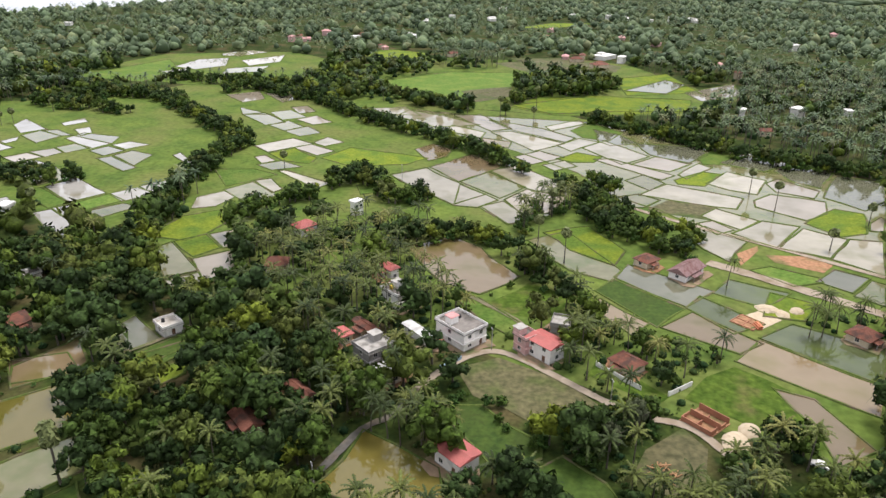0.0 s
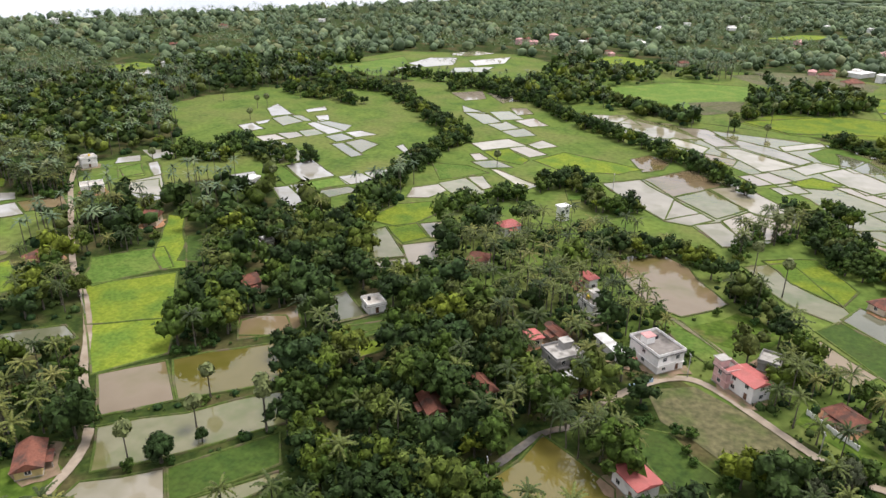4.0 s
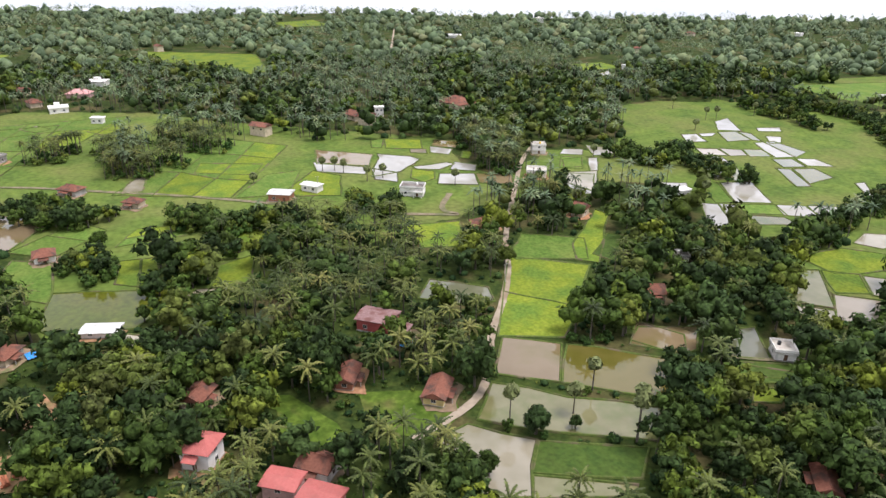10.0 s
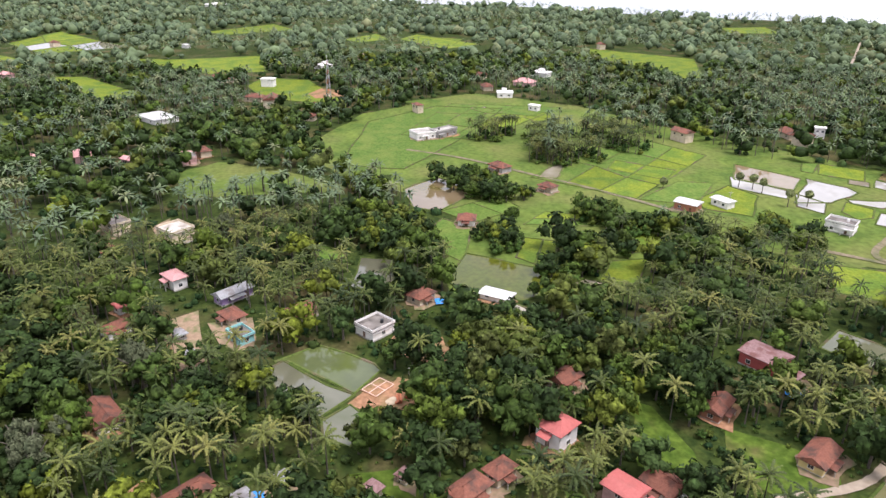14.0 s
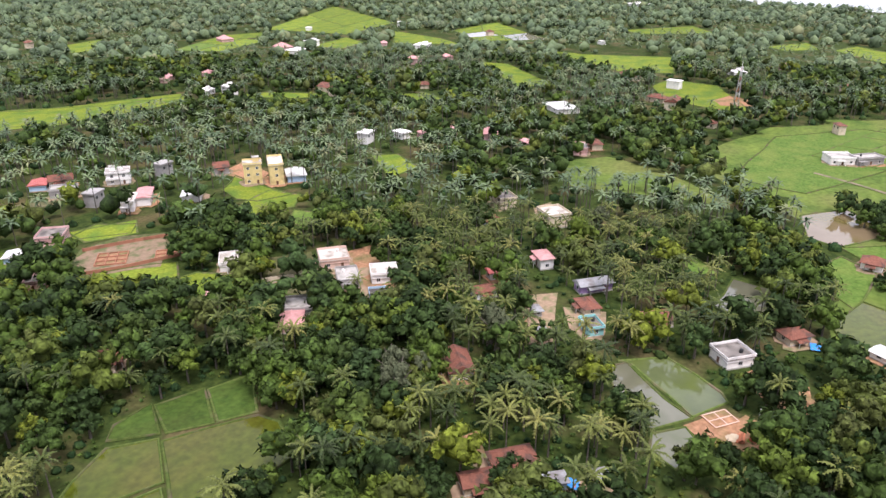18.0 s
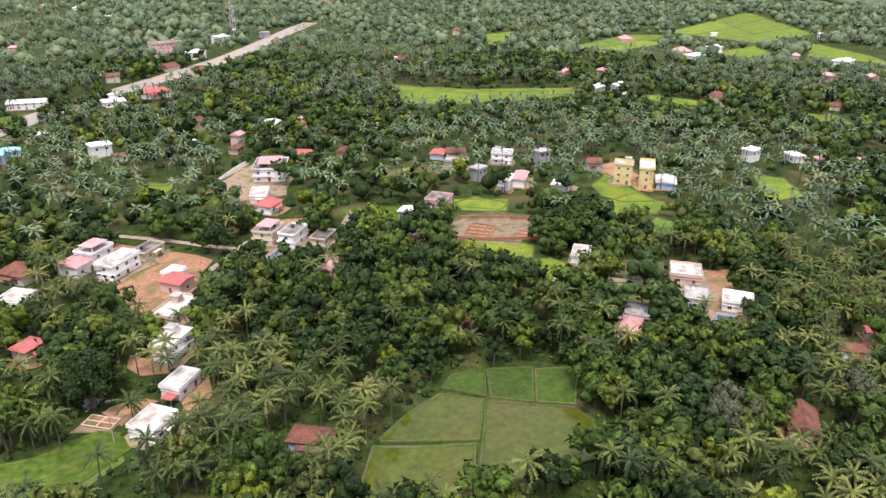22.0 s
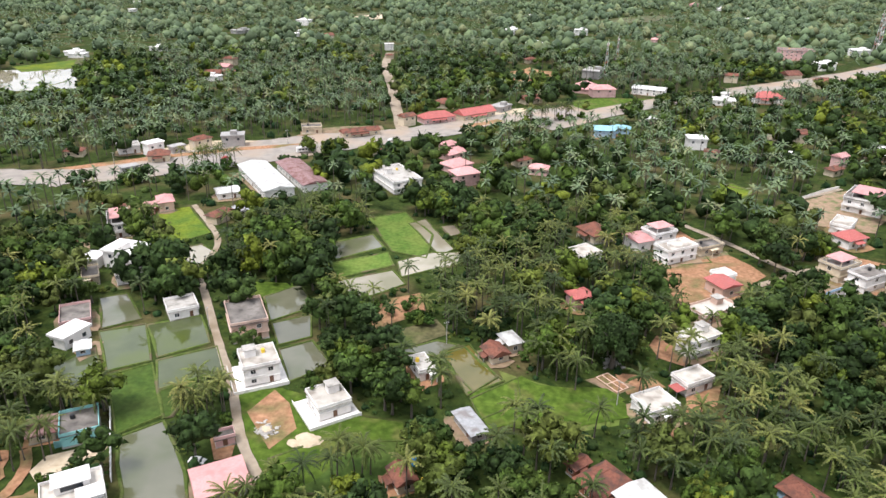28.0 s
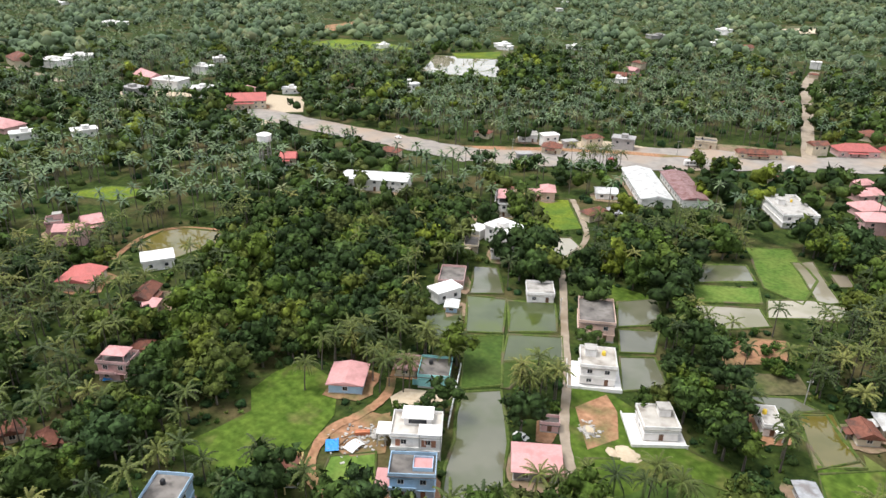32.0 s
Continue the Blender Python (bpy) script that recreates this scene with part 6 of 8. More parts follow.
house('sheet', -181.9, 94.7, 39, 11.5, 8.8, 4.4, 'red', 'rust')
house('sheet', -173.0, 98.0, 128, 5.7, 4.6, 2.9, 'cream', 'rust')
house('gable', -158.6, 72.1, 139, 9.5, 4.7, 2.9, 'brick', 'tile')
house('gable', -138.6, 89.7, 133, 10.0, 5.7, 2.9, 'yellow', 'tile')
house('hip', -146.6, 27.0, 45, 7.3, 7.5, 5.8, 'white', 'red')
house('gable', -171.6, 33.2, 134, 7.8, 5.7, 3.1, 'cream', 'tile')
house('hip', -133.0, 11.8, 132, 6.3, 4.3, 3.3, 'cream', 'tile')
house('hip', -126.7, 4.3, 135, 8.9, 5.1, 3.3, 'cream', 'tile')
house('sheet', -124.6, 38.9, 43, 7.7, 5.8, 5.4, 'pink', 'red')
house('sheet', -115.9, 44.4, 38, 8.7, 5.8, 5.0, 'pink', 'red')
house('gable', -127.5, 48.8, 37, 7.8, 6.5, 3.9, 'white', 'tile')
house('gable', -154.2, -90.5, 43, 11.4, 6.7, 3.1, 'white', 'tile')
house('flat1', -201.1, -23.4, 47, 8.2, 9.2, 3.4, 'white', 'plain')
house('hip', -223.8, -9.1, 139, 8.0, 6.0, 3.0, 'cream', 'tile')
house('gable', -224.9, -75.4, 139, 12.6, 5.1, 3.3, 'purple', 'grey')
house('hip', -208.5, -71.4, 45, 7.8, 5.5, 3.0, 'cream', 'tile')
house('flat1', -196.0, -65.4, 45, 7.4, 5.2, 2.9, 'aqua', 'plain')
house('gable', -211.8, -49.0, 134, 8.9, 6.4, 3.0, 'cream', 'tile')
house('sheet', -215.1, -109.9, 139, 5.6, 4.1, 3.3, 'white', 'red')
house('hip', -200.0, -106.5, 143, 7.6, 5.0, 3.0, 'white', 'tile')
house('hip', -234.7, -99.4, 46, 8.4, 5.2, 4.6, 'white', 'pinkroof')
house('hip', -264.1, -139.9, 143, 7.7, 6.2, 3.0, 'blue', 'tile')
house('sheet', -196.8, -85.1, 48, 4.0, 2.6, 2.5, 'grey', 'grey')
house('sheet', -184.0, -77.2, 50, 3.7, 3.4, 2.5, 'grey', 'grey')
house('flat2', -278.0, -113.7, 51, 11.6, 10.4, 5.8, 'cream', 'paleroof')
house('flat2', -287.3, -142.8, 50, 10.2, 8.1, 5.0, 'cream', 'tile')
house('hip', -124.7, -58.2, 138, 10.1, 6.1, 3.2, 'cream', 'tile')
house('gable', -114.3, -62.1, 136, 7.2, 4.5, 3.0, 'cream', 'tile')
house('sheet', -123.0, -47.7, 133, 6.5, 3.1, 2.9, 'blue', 'grey')
house('sheet', -131.0, -38.8, 136, 2.5, 2.5, 2.5, 'grey', 'grey')
house('sheet', -132.0, -10.6, 142, 2.5, 2.5, 2.4, 'cream', 'rust')
house('sheet', -127.2, -17.9, 140, 3.4, 3.1, 2.5, 'cream', 'rust')
house('hip', -148.1, -149.2, 219, 9.4, 6.7, 3.1, 'pink', 'pinkroof')
house('flat1', -157.0, -154.2, 130, 8.5, 8.8, 2.9, 'grey', 'tile')
house('flat1', -193.6, -169.4, 137, 10.7, 10.9, 3.7, 'peach', 'paleroof')
house('flat1', -183.3, -154.2, 135, 7.5, 11.3, 3.1, 'grey', 'tile')
house('flat1', -192.4, -144.5, 131, 9.4, 8.4, 3.8, 'white', 'paleroof')
house('flat1', -177.3, -136.0, 132, 5.8, 6.8, 2.9, 'blue', 'tile')
house('hip', -145.5, -182.9, 227, 8.1, 3.5, 3.0, 'pink', 'pinkroof')
house('hip', -141.3, -167.9, 224, 5.6, 3.4, 3.0, 'pink', 'pinkroof')
house('flat1', -170.7, -201.0, 136, 8.1, 10.2, 3.3, 'white', 'paleroof')
house('flat4', -259.5, -262.0, 137, 7.0, 17.0, 10.6, 'yellow', 'paleroof')
house('flat4', -251.0, -270.0, 137, 9.0, 8.0, 10.6, 'yellow', 'paleroof')
house('sheet', -266.7, -255.0, 47, 13.1, 9.2, 3.8, 'blue', 'white')
house('flat1', -149.6, -282.9, 134, 10.1, 10.9, 3.5, 'pink', 'tile')
house('sheet', -130.3, -276.7, 225, 7.0, 6.6, 2.8, 'blue', 'white')
house('flat1', -120.8, -247.3, 135, 5.6, 7.1, 3.0, 'pink', 'tile')
house('flat2', -191.9, -290.7, 136, 5.8, 12.7, 4.6, 'white', 'paleroof')
house('sheet', -201.9, -292.2, 227, 14.9, 6.1, 4.6, 'white', 'pinkroof')
house('sheet', -215.7, -275.3, 223, 9.9, 8.5, 3.6, 'white', 'white')
house('sheet', -186.4, -353.6, 228, 10.4, 7.6, 3.4, 'blue', 'red')
house('flat1', -88.8, -216.5, 135, 6.9, 5.0, 2.9, 'grey', 'tile')
house('hip', -40.2, -141.9, 143, 10.2, 5.8, 3.2, 'blue', 'tile')
house('flat1', -394.6, -146.6, 113, 7.8, 13.2, 4.0, 'pink', 'paleroof')
house('hip', -407.9, -142.3, 36, 10.5, 6.3, 4.0, 'cream', 'tile')
house('hip', -397.6, -207.5, 206, 14.8, 9.5, 4.4, 'pink', 'pinkroof')
house('shell', -150.6, -245.8, 137, 11.2, 11.7, 0.8, 'brick', 'tile')
house('shell', -165.0, -231.6, 137, 7.9, 7.5, 0.8, 'brick', 'tile')
house('shell', -170.0, -20.0, 52, 5.5, 7.5, 0.45, 'peach', 'tile')
house('shell', 5.4, -175.5, 140, 8.2, 4.3, 0.45, 'peach', 'tile')

# ---- mark the plan on the cells ----
for kind, pts in plan["meadow"]:
    fill(pts, OPEN, True)
for kind, pts in plan["grove"]:
    fill(pts, OPEN, False)
    fill(pts, KIND, KINDS[kind])
for kind, pts in plan["field"]:
    fill(pts, OPEN, True, 2.0)
    if kind not in ("grass", "dry", "soil", "yard", "sand"):
        fill(pts, BARE, True)
for kind, width, pts in plan["lane"]:
    for (x0, y0), (x1, y1) in zip(pts, pts[1:]):
        n = Vector((y0 - y1, x1 - x0)).normalized() * (width / 2 + 1.2)
        quad = [(x0 + n.x, y0 + n.y), (x1 + n.x, y1 + n.y), (x1 - n.x, y1 - n.y), (x0 - n.x, y0 - n.y)]
        fill(quad, OPEN, True)
        fill(quad, BARE, True)
for kind, x, y, turn, w, d, z, wall, roof in plan["house"]:
    c, s = math.cos(radians(turn)), math.sin(radians(turn))
    e = 4 if kind == "far" else 1.5
    quad = [(x + c * a - s * b, y + s * a + c * b) for a, b in ((-w / 2 - e, -d / 2 - 4), (w / 2 + e, -d / 2 - 4), (w / 2 + e, d / 2 + e), (-w / 2 - e, d / 2 + e))]
    fill(quad, OPEN, True)
    fill(quad, BUILT, True)

# ---- ground and sea ----
COAST = [(-1725, -460), (-1495, 172), (-1300, 402), (-1208, 644), (-1023, 805), (-885, 1023), (-690, 1311), (-529, 1725), (-230, 2645), (0, 4600)]


def at_sea(x, y):
    return np.interp(y, [p[1] for p in COAST], [p[0] for p in COAST]) > x


g = 5000
GN = 100
gv = [(-g + 2 * g * i / GN, -g + 2 * g * j / GN, 0) for i in range(GN + 1) for j in range(GN + 1)]
gf = [(i * (GN + 1) + j, (i + 1) * (GN + 1) + j, (i + 1) * (GN + 1) + j + 1, i * (GN + 1) + j + 1) for i in range(GN) for j in range(GN)]
ground = tagged(new("ground", mesh_of("ground", gv, gf, "soil_ground")), "dark earth and undergrowth between the trees", "ground", kind="structure")
sv = [(x, y, 0.25) for x, y in [(-1725, -g)] + COAST] + [(-g, 4600, 0.25), (-g, -g, 0.25)]
sea = tagged(new("sea", mesh_of("sea", sv, [tuple(range(len(sv)))], "sea_water")), "pale grey sea beyond the palm coast", "sea", kind="structure")


def flat(name, pts, z, mat):
    area = sum(a[0] * b[1] - b[0] * a[1] for a, b in zip(pts, pts[1:] + pts[:1]))
    if area < 0:
        pts = pts[::-1]
    cx, cy = sum(p[0] for p in pts) / len(pts), sum(p[1] for p in pts) / len(pts)
    bm = bmesh.new()
    bm.faces.new([bm.verts.new((p[0] - cx, p[1] - cy, 0)) for p in pts])
    bmesh.ops.triangulate(bm, faces=bm.faces[:])
    # where an outline crosses itself, turn the face up and lay it a little lower
    for f_ in [q for q in bm.faces if q.normal.z < 0]:
        vs_ = [bm.verts.new((q.co.x, q.co.y, -0.014)) for q in f_.verts]
        bm.faces.remove(f_)
        bm.faces.new(vs_[::-1])
    me = bpy.data.meshes.new(name)
    bm.to_mesh(me)
    bm.free()
    me.materials.append(MATS[mat])
    ob = new(name, me)
    ob.location = (cx, cy, z)
    return ob


FIELD_WORDS = {"lime": ("rice_field", "bright yellow-green young rice field between bunds", "field"), "green": ("rice_field", "even green rice field between bunds", "field"),
               "green_water": ("pond", "olive green pond water with weed", "pond"), "bright": ("flooded_paddy", "flooded paddy whose whitish colour holds the sky's reflection", "paddy"), "pale": ("flooded_paddy", "flooded paddy with pale silty water", "paddy"), "pale2": ("flooded_paddy", "shallow plot under pale still water", "paddy"),
               "wgreen": ("flooded_paddy", "flooded paddy with a green cast of seedlings", "paddy"), "mud": ("pond", "muddy brown pond water", "pond"),
               "mud2": ("pond", "olive brown standing water", "pond"), "water": ("pond", "grey green still water", "pond"), "dark": ("wet_field", "dark green seedlings in shallow water", "field"),
               "wet": ("wet_field", "soggy green field with water standing in it", "field"), "grass": ("grass_plot", "rough green grass plot", "grass"), "dry": ("grass_plot", "brownish fallow grass plot", "grass"),
               "soil": ("bare_yard", "bare red laterite soil", "soil"), "yard": ("bare_yard", "trodden earth between the houses", "soil"), "sand": ("sand_yard", "heaped pale building sand", "sand")}
ROUND = random.Random(5)


def wobble(pts, amount):
    """The outline with points between its corners, pushed about a little."""
    out = []
    for a, b in zip(pts, pts[1:] + pts[:1]):
        n = max(1, int(math.hypot(b[0] - a[0], b[1] - a[1]) / 9))
        n = min(n, 6)
        for i in range(n):
            u = i / n
            out.append((a[0] + (b[0] - a[0]) * u + ROUND.uniform(-amount, amount), a[1] + (b[1] - a[1]) * u + ROUND.uniform(-amount, amount)))
    return out


def ridge(pts, width, height):
    """A low earth bank along a closed outline, with a rounded top."""
    v, f = [], []
    n = len(pts)
    for i in range(n):
        a, b = Vector(pts[i - 1]), Vector(pts[(i + 1) % n])
        p = Vector(pts[i])
        t = (b - a).normalized()
        s = Vector((-t.y, t.x)) * width * ROUND.uniform(0.4, 0.65)
        h = height * ROUND.uniform(0.7, 1.3)
        v += [(p.x + s.x, p.y + s.y, 0), (p.x + 0.45 * s.x, p.y + 0.45 * s.y, h), (p.x - 0.45 * s.x, p.y - 0.45 * s.y, h), (p.x - s.x, p.y - s.y, 0)]
    for i in range(n):
        j = (i + 1) % n
        f += [(4 * i + k, 4 * i + k + 1, 4 * j + k + 1, 4 * j + k) for k in range(3)]
    return v, f


for n, (kind, pts) in enumerate(plan["meadow"]):
    tagged(flat("meadow", wobble(pts, 2.0), 0.03 + 0.001 * n, "meadow"), "wide green meadow with yellowish patches", "grassland", kind="structure")
for n, (kind, pts) in enumerate(plan["field"]):
    name, label, cat = FIELD_WORDS[kind]
    cx, cy = sum(p[0] for p in pts) / len(pts), sum(p[1] for p in pts) / len(pts)
    pts = wobble(pts, 1.6 if kind in ("soil", "sand", "grass", "dry", "yard") else 0.35 if len(pts) == 4 else 0.8)
    ob = tagged(flat(name, pts, 0.08 + 0.0004 * n, "yard_earth" if kind == "yard" else kind), label, cat, kind="structure")
    if kind not in ("soil", "sand", "grass", "dry", "yard"):
        far = math.hypot(cx, cy)
        v, f = ridge([(x - cx, y - cy) for x, y in pts], 0.85 + far / 1700, 0.32)
        c0 = ob.location
        part("bund", ([(x + cx - c0.x, y + cy - c0.y, z - 0.06) for x, y, z in v], f), "bund_grass", ob)


def strip(pts, width, wavy=0.12):
    """A ribbon of road along a line, smoothed at its bends."""
    ps = [Vector(p) for p in pts]
    for _ in range(3):
        q = [ps[0]]
        for a, b in zip(ps, ps[1:]):
            q += [a.lerp(b, 0.25), a.lerp(b, 0.75)]
        ps = q + [ps[-1]]
    v, f = [], []
    for i, p in enumerate(ps):
        t = (ps[min(i + 1, len(ps) - 1)] - ps[max(i - 1, 0)]).normalized()
        s = Vector((-t.y, t.x)) * width / 2
        w = 1 + ROUND.uniform(-wavy, wavy)
        v += [(p.x + s.x * w, p.y + s.y * w, 0), (p.x - s.x * w, p.y - s.y * w, 0)]
    f = [(2 * i + 1, 2 * i + 3, 2 * i + 2, 2 * i) for i in range(len(ps) - 1)]
    return v, f


LANE_WORDS = {"asphalt": ("lane", "narrow worn grey asphalt lane"), "lane": ("lane", "narrow pale concrete village lane"), "soil": ("dirt_track", "reddish earth track"), "earth": ("dirt_track", "pale brown earth track with grassy edges"), "highway": ("highway", "wide dusty highway under widening")}
for n, (kind, width, pts) in enumerate(plan["lane"]):
    v, f = strip(pts, width)
    name, label = LANE_WORDS[kind]
    ob = tagged(new(name, mesh_of(name, v, f, kind)), label, "road", kind="structure")
    ob.location.z = 0.30 + 0.004 * n

# ---- houses ----
WINDOW_MESHES = {}


def window_data(w, h):
    """Shared meshes of a window: frame with a cross bar, and its dark pane."""
    key = (w, h)
    if key not in WINDOW_MESHES:
        fr = boxes(
            (-w / 2 - 0.08, -0.07, -0.1, w / 2 + 0.08, 0.02, 0), (-w / 2 - 0.08, -0.07, h, w / 2 + 0.08, 0.02, h + 0.08), (-w / 2 - 0.08, -0.07, 0, -w / 2, 0.02, h),
            (w / 2, -0.07, 0, w / 2 + 0.08, 0.02, h), (-0.03, -0.06, 0, 0.03, 0.02, h))
        WINDOW_MESHES[key] = (mesh_of("window", fr[0], fr[1], "wall_white"), mesh_of("pane", *boxes((-w / 2, -0.03, 0, w / 2, 0.012, h)), "glass"),
                     mesh_of("sunshade", *boxes((-w / 2 - 0.3, -0.55, h + 0.12, w / 2 + 0.3, 0.0, h + 0.2)), "concrete"))
    return WINDOW_MESHES[key]


def add_windows(base, w, d, z0, z1, rng, sides=3, door=True):
    """Windows, sunshades and a door round the walls, storey by storey."""
    storeys = max(1, round((z1 - z0) / 3.1))
    fr, pa, sh = window_data(1.3, 1.25)
    for s in range(storeys):
        zb = z0 + 0.95 + s * (z1 - z0) / storeys
        for side in range(sides):
            run = w if side == 0 or side == 3 else d
            n = max(1, int(run / (4.4 if side == 0 else 7.5)))
            for i in range(n):
                u = (i + 0.5) / n * run - run / 2
                m = {0: pose(u, -d / 2 - 0.02, zb), 1: pose(w / 2 + 0.02, u, zb, 0, 0, 90), 2: pose(-w / 2 - 0.02, u, zb, 0, 0, -90), 3: pose(u, d / 2 + 0.02, zb, 0, 0, 180)}[side]
                if side == 0 and s == 0 and door and i == n // 2:
                    part("door", boxes((-0.55, -0.06, -0.95, 0.55, 0.02, 1.15)), "dark_wood", base, "dark wooden door", m)
                    continue
                wi = part("window", None, "", base, "", m, fr)
                part("pane", None, "", wi, "", None, pa)



def hip_roof(w, d, z, rise, over, gable):
    """A pitched roof with thickness: gable ends or hips, ridge along x."""
    a, b = w / 2 + over, d / 2 + over
    r = a - (over * 0.2 if gable else min(b, a * 0.75))
    top = [(-a, -b, z), (a, -b, z), (a, b, z), (-a, b, z), (-r, 0, z + rise), (r, 0, z + rise)]
    t = 0.16
    v = top + [(x, y, q - t) for x, y, q in top]
    f = [(0, 1, 5, 4), (2, 3, 4, 5), (1, 2, 5), (3, 0, 4), (6, 10, 11, 7), (8, 11, 10, 9), (7, 11, 8), (9, 10, 6), (0, 6, 7, 1), (1, 7, 8, 2), (2, 8, 9, 3), (3, 9, 6, 0)]
    return v, f


def gable_end(x, d, z, rise):
    v = [(x, -d / 2 + 0.02, z), (x, d / 2 - 0.02, z), (x, 0, z + rise - 0.1), (x + 0.2, -d / 2 + 0.02, z), (x + 0.2, d / 2 - 0.02, z), (x + 0.2, 0, z + rise - 0.1)]
    return v, [(0, 2, 1), (3, 4, 5), (0, 3, 5, 2), (1, 2, 5, 4)]


def ring(r, z, n=10):
    return [(r * math.cos(6.2832 * i / n), r * math.sin(6.2832 * i / n), z) for i in range(n)]


def lathe(profile, n=10):
    """A turned body from (radius, height) pairs, closed at both ends."""
    v, f = [], []
    for r, z in profile:
        v += ring(r, z, n)
    for k in range(len(profile) - 1):
        f += [(k * n + i, k * n + (i + 1) % n, (k + 1) * n + (i + 1) % n, (k + 1) * n + i) for i in range(n)]
    f += [tuple(range(n))[::-1], tuple(range((len(profile) - 1) * n, len(profile) * n))]
    return v, f


TANK = lathe([(0.55, 0), (0.6, 0.1), (0.58, 0.5), (0.6, 0.55), (0.58, 1.0), (0.45, 1.2), (0.2, 1.28)])
ROOFS = {"tile": "tile", "red": "red", "pinkroof": "pinkroof", "white": "white_sheet", "rust": "rust", "grey": "grey_sheet", "blue": "blue_sheet"}
WORD = {"tile": "weathered clay tile roof", "red": "red painted sheet roof", "pinkroof": "faded pink roof", "white": "white sheet roof", "rust": "rusty corrugated roof", "grey": "grey sheet roof", "blue": "blue sheet roof"}


def build_house(kind, x, y, turn, w, d, z, wall, roof):
    rng = random.Random(int(x * 13 + y * 7))
    storeys = max(1, round(z / 3.1))
    base = new("house")
    base.matrix_basis = pose(x, y, 0, 0, 0, turn)
    wm = "wall_" + wall
    size = "two-storey" if storeys == 2 else "tall" if storeys > 2 else "single-storey"
    if kind == "heap":
        base.name = "sand_heap"
        v = [(w / 2 * r * math.cos(6.28 * i / 14), d / 2 * r * math.sin(6.28 * i / 14), zz) for r, zz in ((1, 0), (0.8, 0.5), (0.45, 1.0), (0.1, 1.25)) for i in range(14)]
        f = [(k * 14 + i, k * 14 + (i + 1) % 14, (k + 1) * 14 + (i + 1) % 14, (k + 1) * 14 + i) for k in range(3) for i in range(14)] + [tuple(range(42, 56))]
        part("mound", (v, f), "sand", base)
        return tagged(base, "pale heap of building sand on bare ground", "sand heap")
    if kind == "shell":
        walls = []
        nx, ny = max(2, round(w / 4)), max(2, round(d / 4))
        for i in range(nx + 1):
            u = -w / 2 + w * i / nx
            part("brick_wall", boxes((u - 0.12, -d / 2, 0, u + 0.12, d / 2, z * (1 if z < 1 else rng.uniform(0.7, 1.0)))), wm, base)
        for j in range(ny + 1):
            v_ = -d / 2 + d * j / ny
            for i in range(nx):
                u = -w / 2 + w * i / nx
                if z < 1:
                    part("footing", boxes((u + 0.12, v_ - 0.12, 0.3, u + w / nx - 0.12, v_ + 0.12, z)), wm, base)
                elif rng.random() < 0.8:
                    part("brick_wall", boxes((u + 0.12, v_ - 0.115, 0, u + w / nx * rng.uniform(0.5, 1) - 0.12, v_ + 0.115, z * rng.uniform(0.6, 0.97))), wm, base)
        part("floor_slab", boxes((-w / 2 - 0.3, -d / 2 - 0.3, 0, w / 2 + 0.3, d / 2 + 0.3, 0.3)), "soil", base)
        return tagged(base, "roofless unfinished house of bare brick walls", "unfinished house")
    part("wall", boxes((-w / 2, -d / 2, 0, w / 2, d / 2, z)), wm, base)
    part("plinth", boxes((-w / 2 - 0.15, -d / 2 - 0.15, 0, w / 2 + 0.15, d / 2 + 0.15, 0.45)), "concrete", base)
    add_windows(base, w, d, 0.3, z, rng, 3 if math.hypot(x, y) < 330 else 1)
    if kind in ("hip", "gable", "sheet"):
        rise = {"hip": 0.30, "gable": 0.30, "sheet": 0.11}[kind] * d
        part("roof", hip_roof(w, d, z, rise, 0.7, kind != "hip"), ROOFS[roof], base, WORD[roof])
        if kind != "hip":
            for x_ in (-w / 2 + 0.03, w / 2 - 0.23):
                part("gable_wall", gable_end(x_, d, z, rise * d / (d + 1.4)), wm, base)
        if kind != "sheet":
            part("ridge_cap", boxes((-w / 2 + (0 if kind == "gable" else d * 0.4), -0.14, z + rise - 0.06, w / 2 - (0 if kind == "gable" else d * 0.4), 0.14, z + rise + 0.08)), ROOFS[roof], base)
            part("porch_roof", ([(-w * 0.3, -d / 2 - 2.2, z * 0.72), (w * 0.2, -d / 2 - 2.2, z * 0.72), (w * 0.2, -d / 2, z * 0.84), (-w * 0.3, -d / 2, z * 0.84),
                                 (-w * 0.3, -d / 2 - 2.2, z * 0.72 - 0.1), (w * 0.2, -d / 2 - 2.2, z * 0.72 - 0.1), (w * 0.2, -d / 2, z * 0.84 - 0.1), (-w * 0.3, -d / 2, z * 0.84 - 0.1)],
                                [(0, 1, 2, 3), (7, 6, 5, 4), (0, 4, 5, 1), (1, 5, 6, 2), (3, 7, 4, 0)]), ROOFS[roof], base)
            for u in (-w * 0.28, w * 0.18):
                part("post", boxes((u - 0.1, -d / 2 - 2.05, 0, u + 0.1, -d / 2 - 1.85, z * 0.72)), "concrete", base)
        return tagged(base, f"{size} {wall} house with a {WORD[roof]}", "house", "village houses")
    # flat concrete roofs
    part("roof_slab", boxes((-w / 2 - 0.45, -d / 2 - 0.45, z, w / 2 + 0.45, d / 2 + 0.45, z + 0.16)), "tile" if roof == "tileflat" else "roof_pale" if roof in ("paleroof", "terrace", "awning", "frame") else "roof_concrete" if roof == "plain" else rng.choice(("roof_concrete", "roof_concrete", "concrete")), base)
    h = z + 0.16
    a, b = w / 2 + 0.3, d / 2 + 0.3
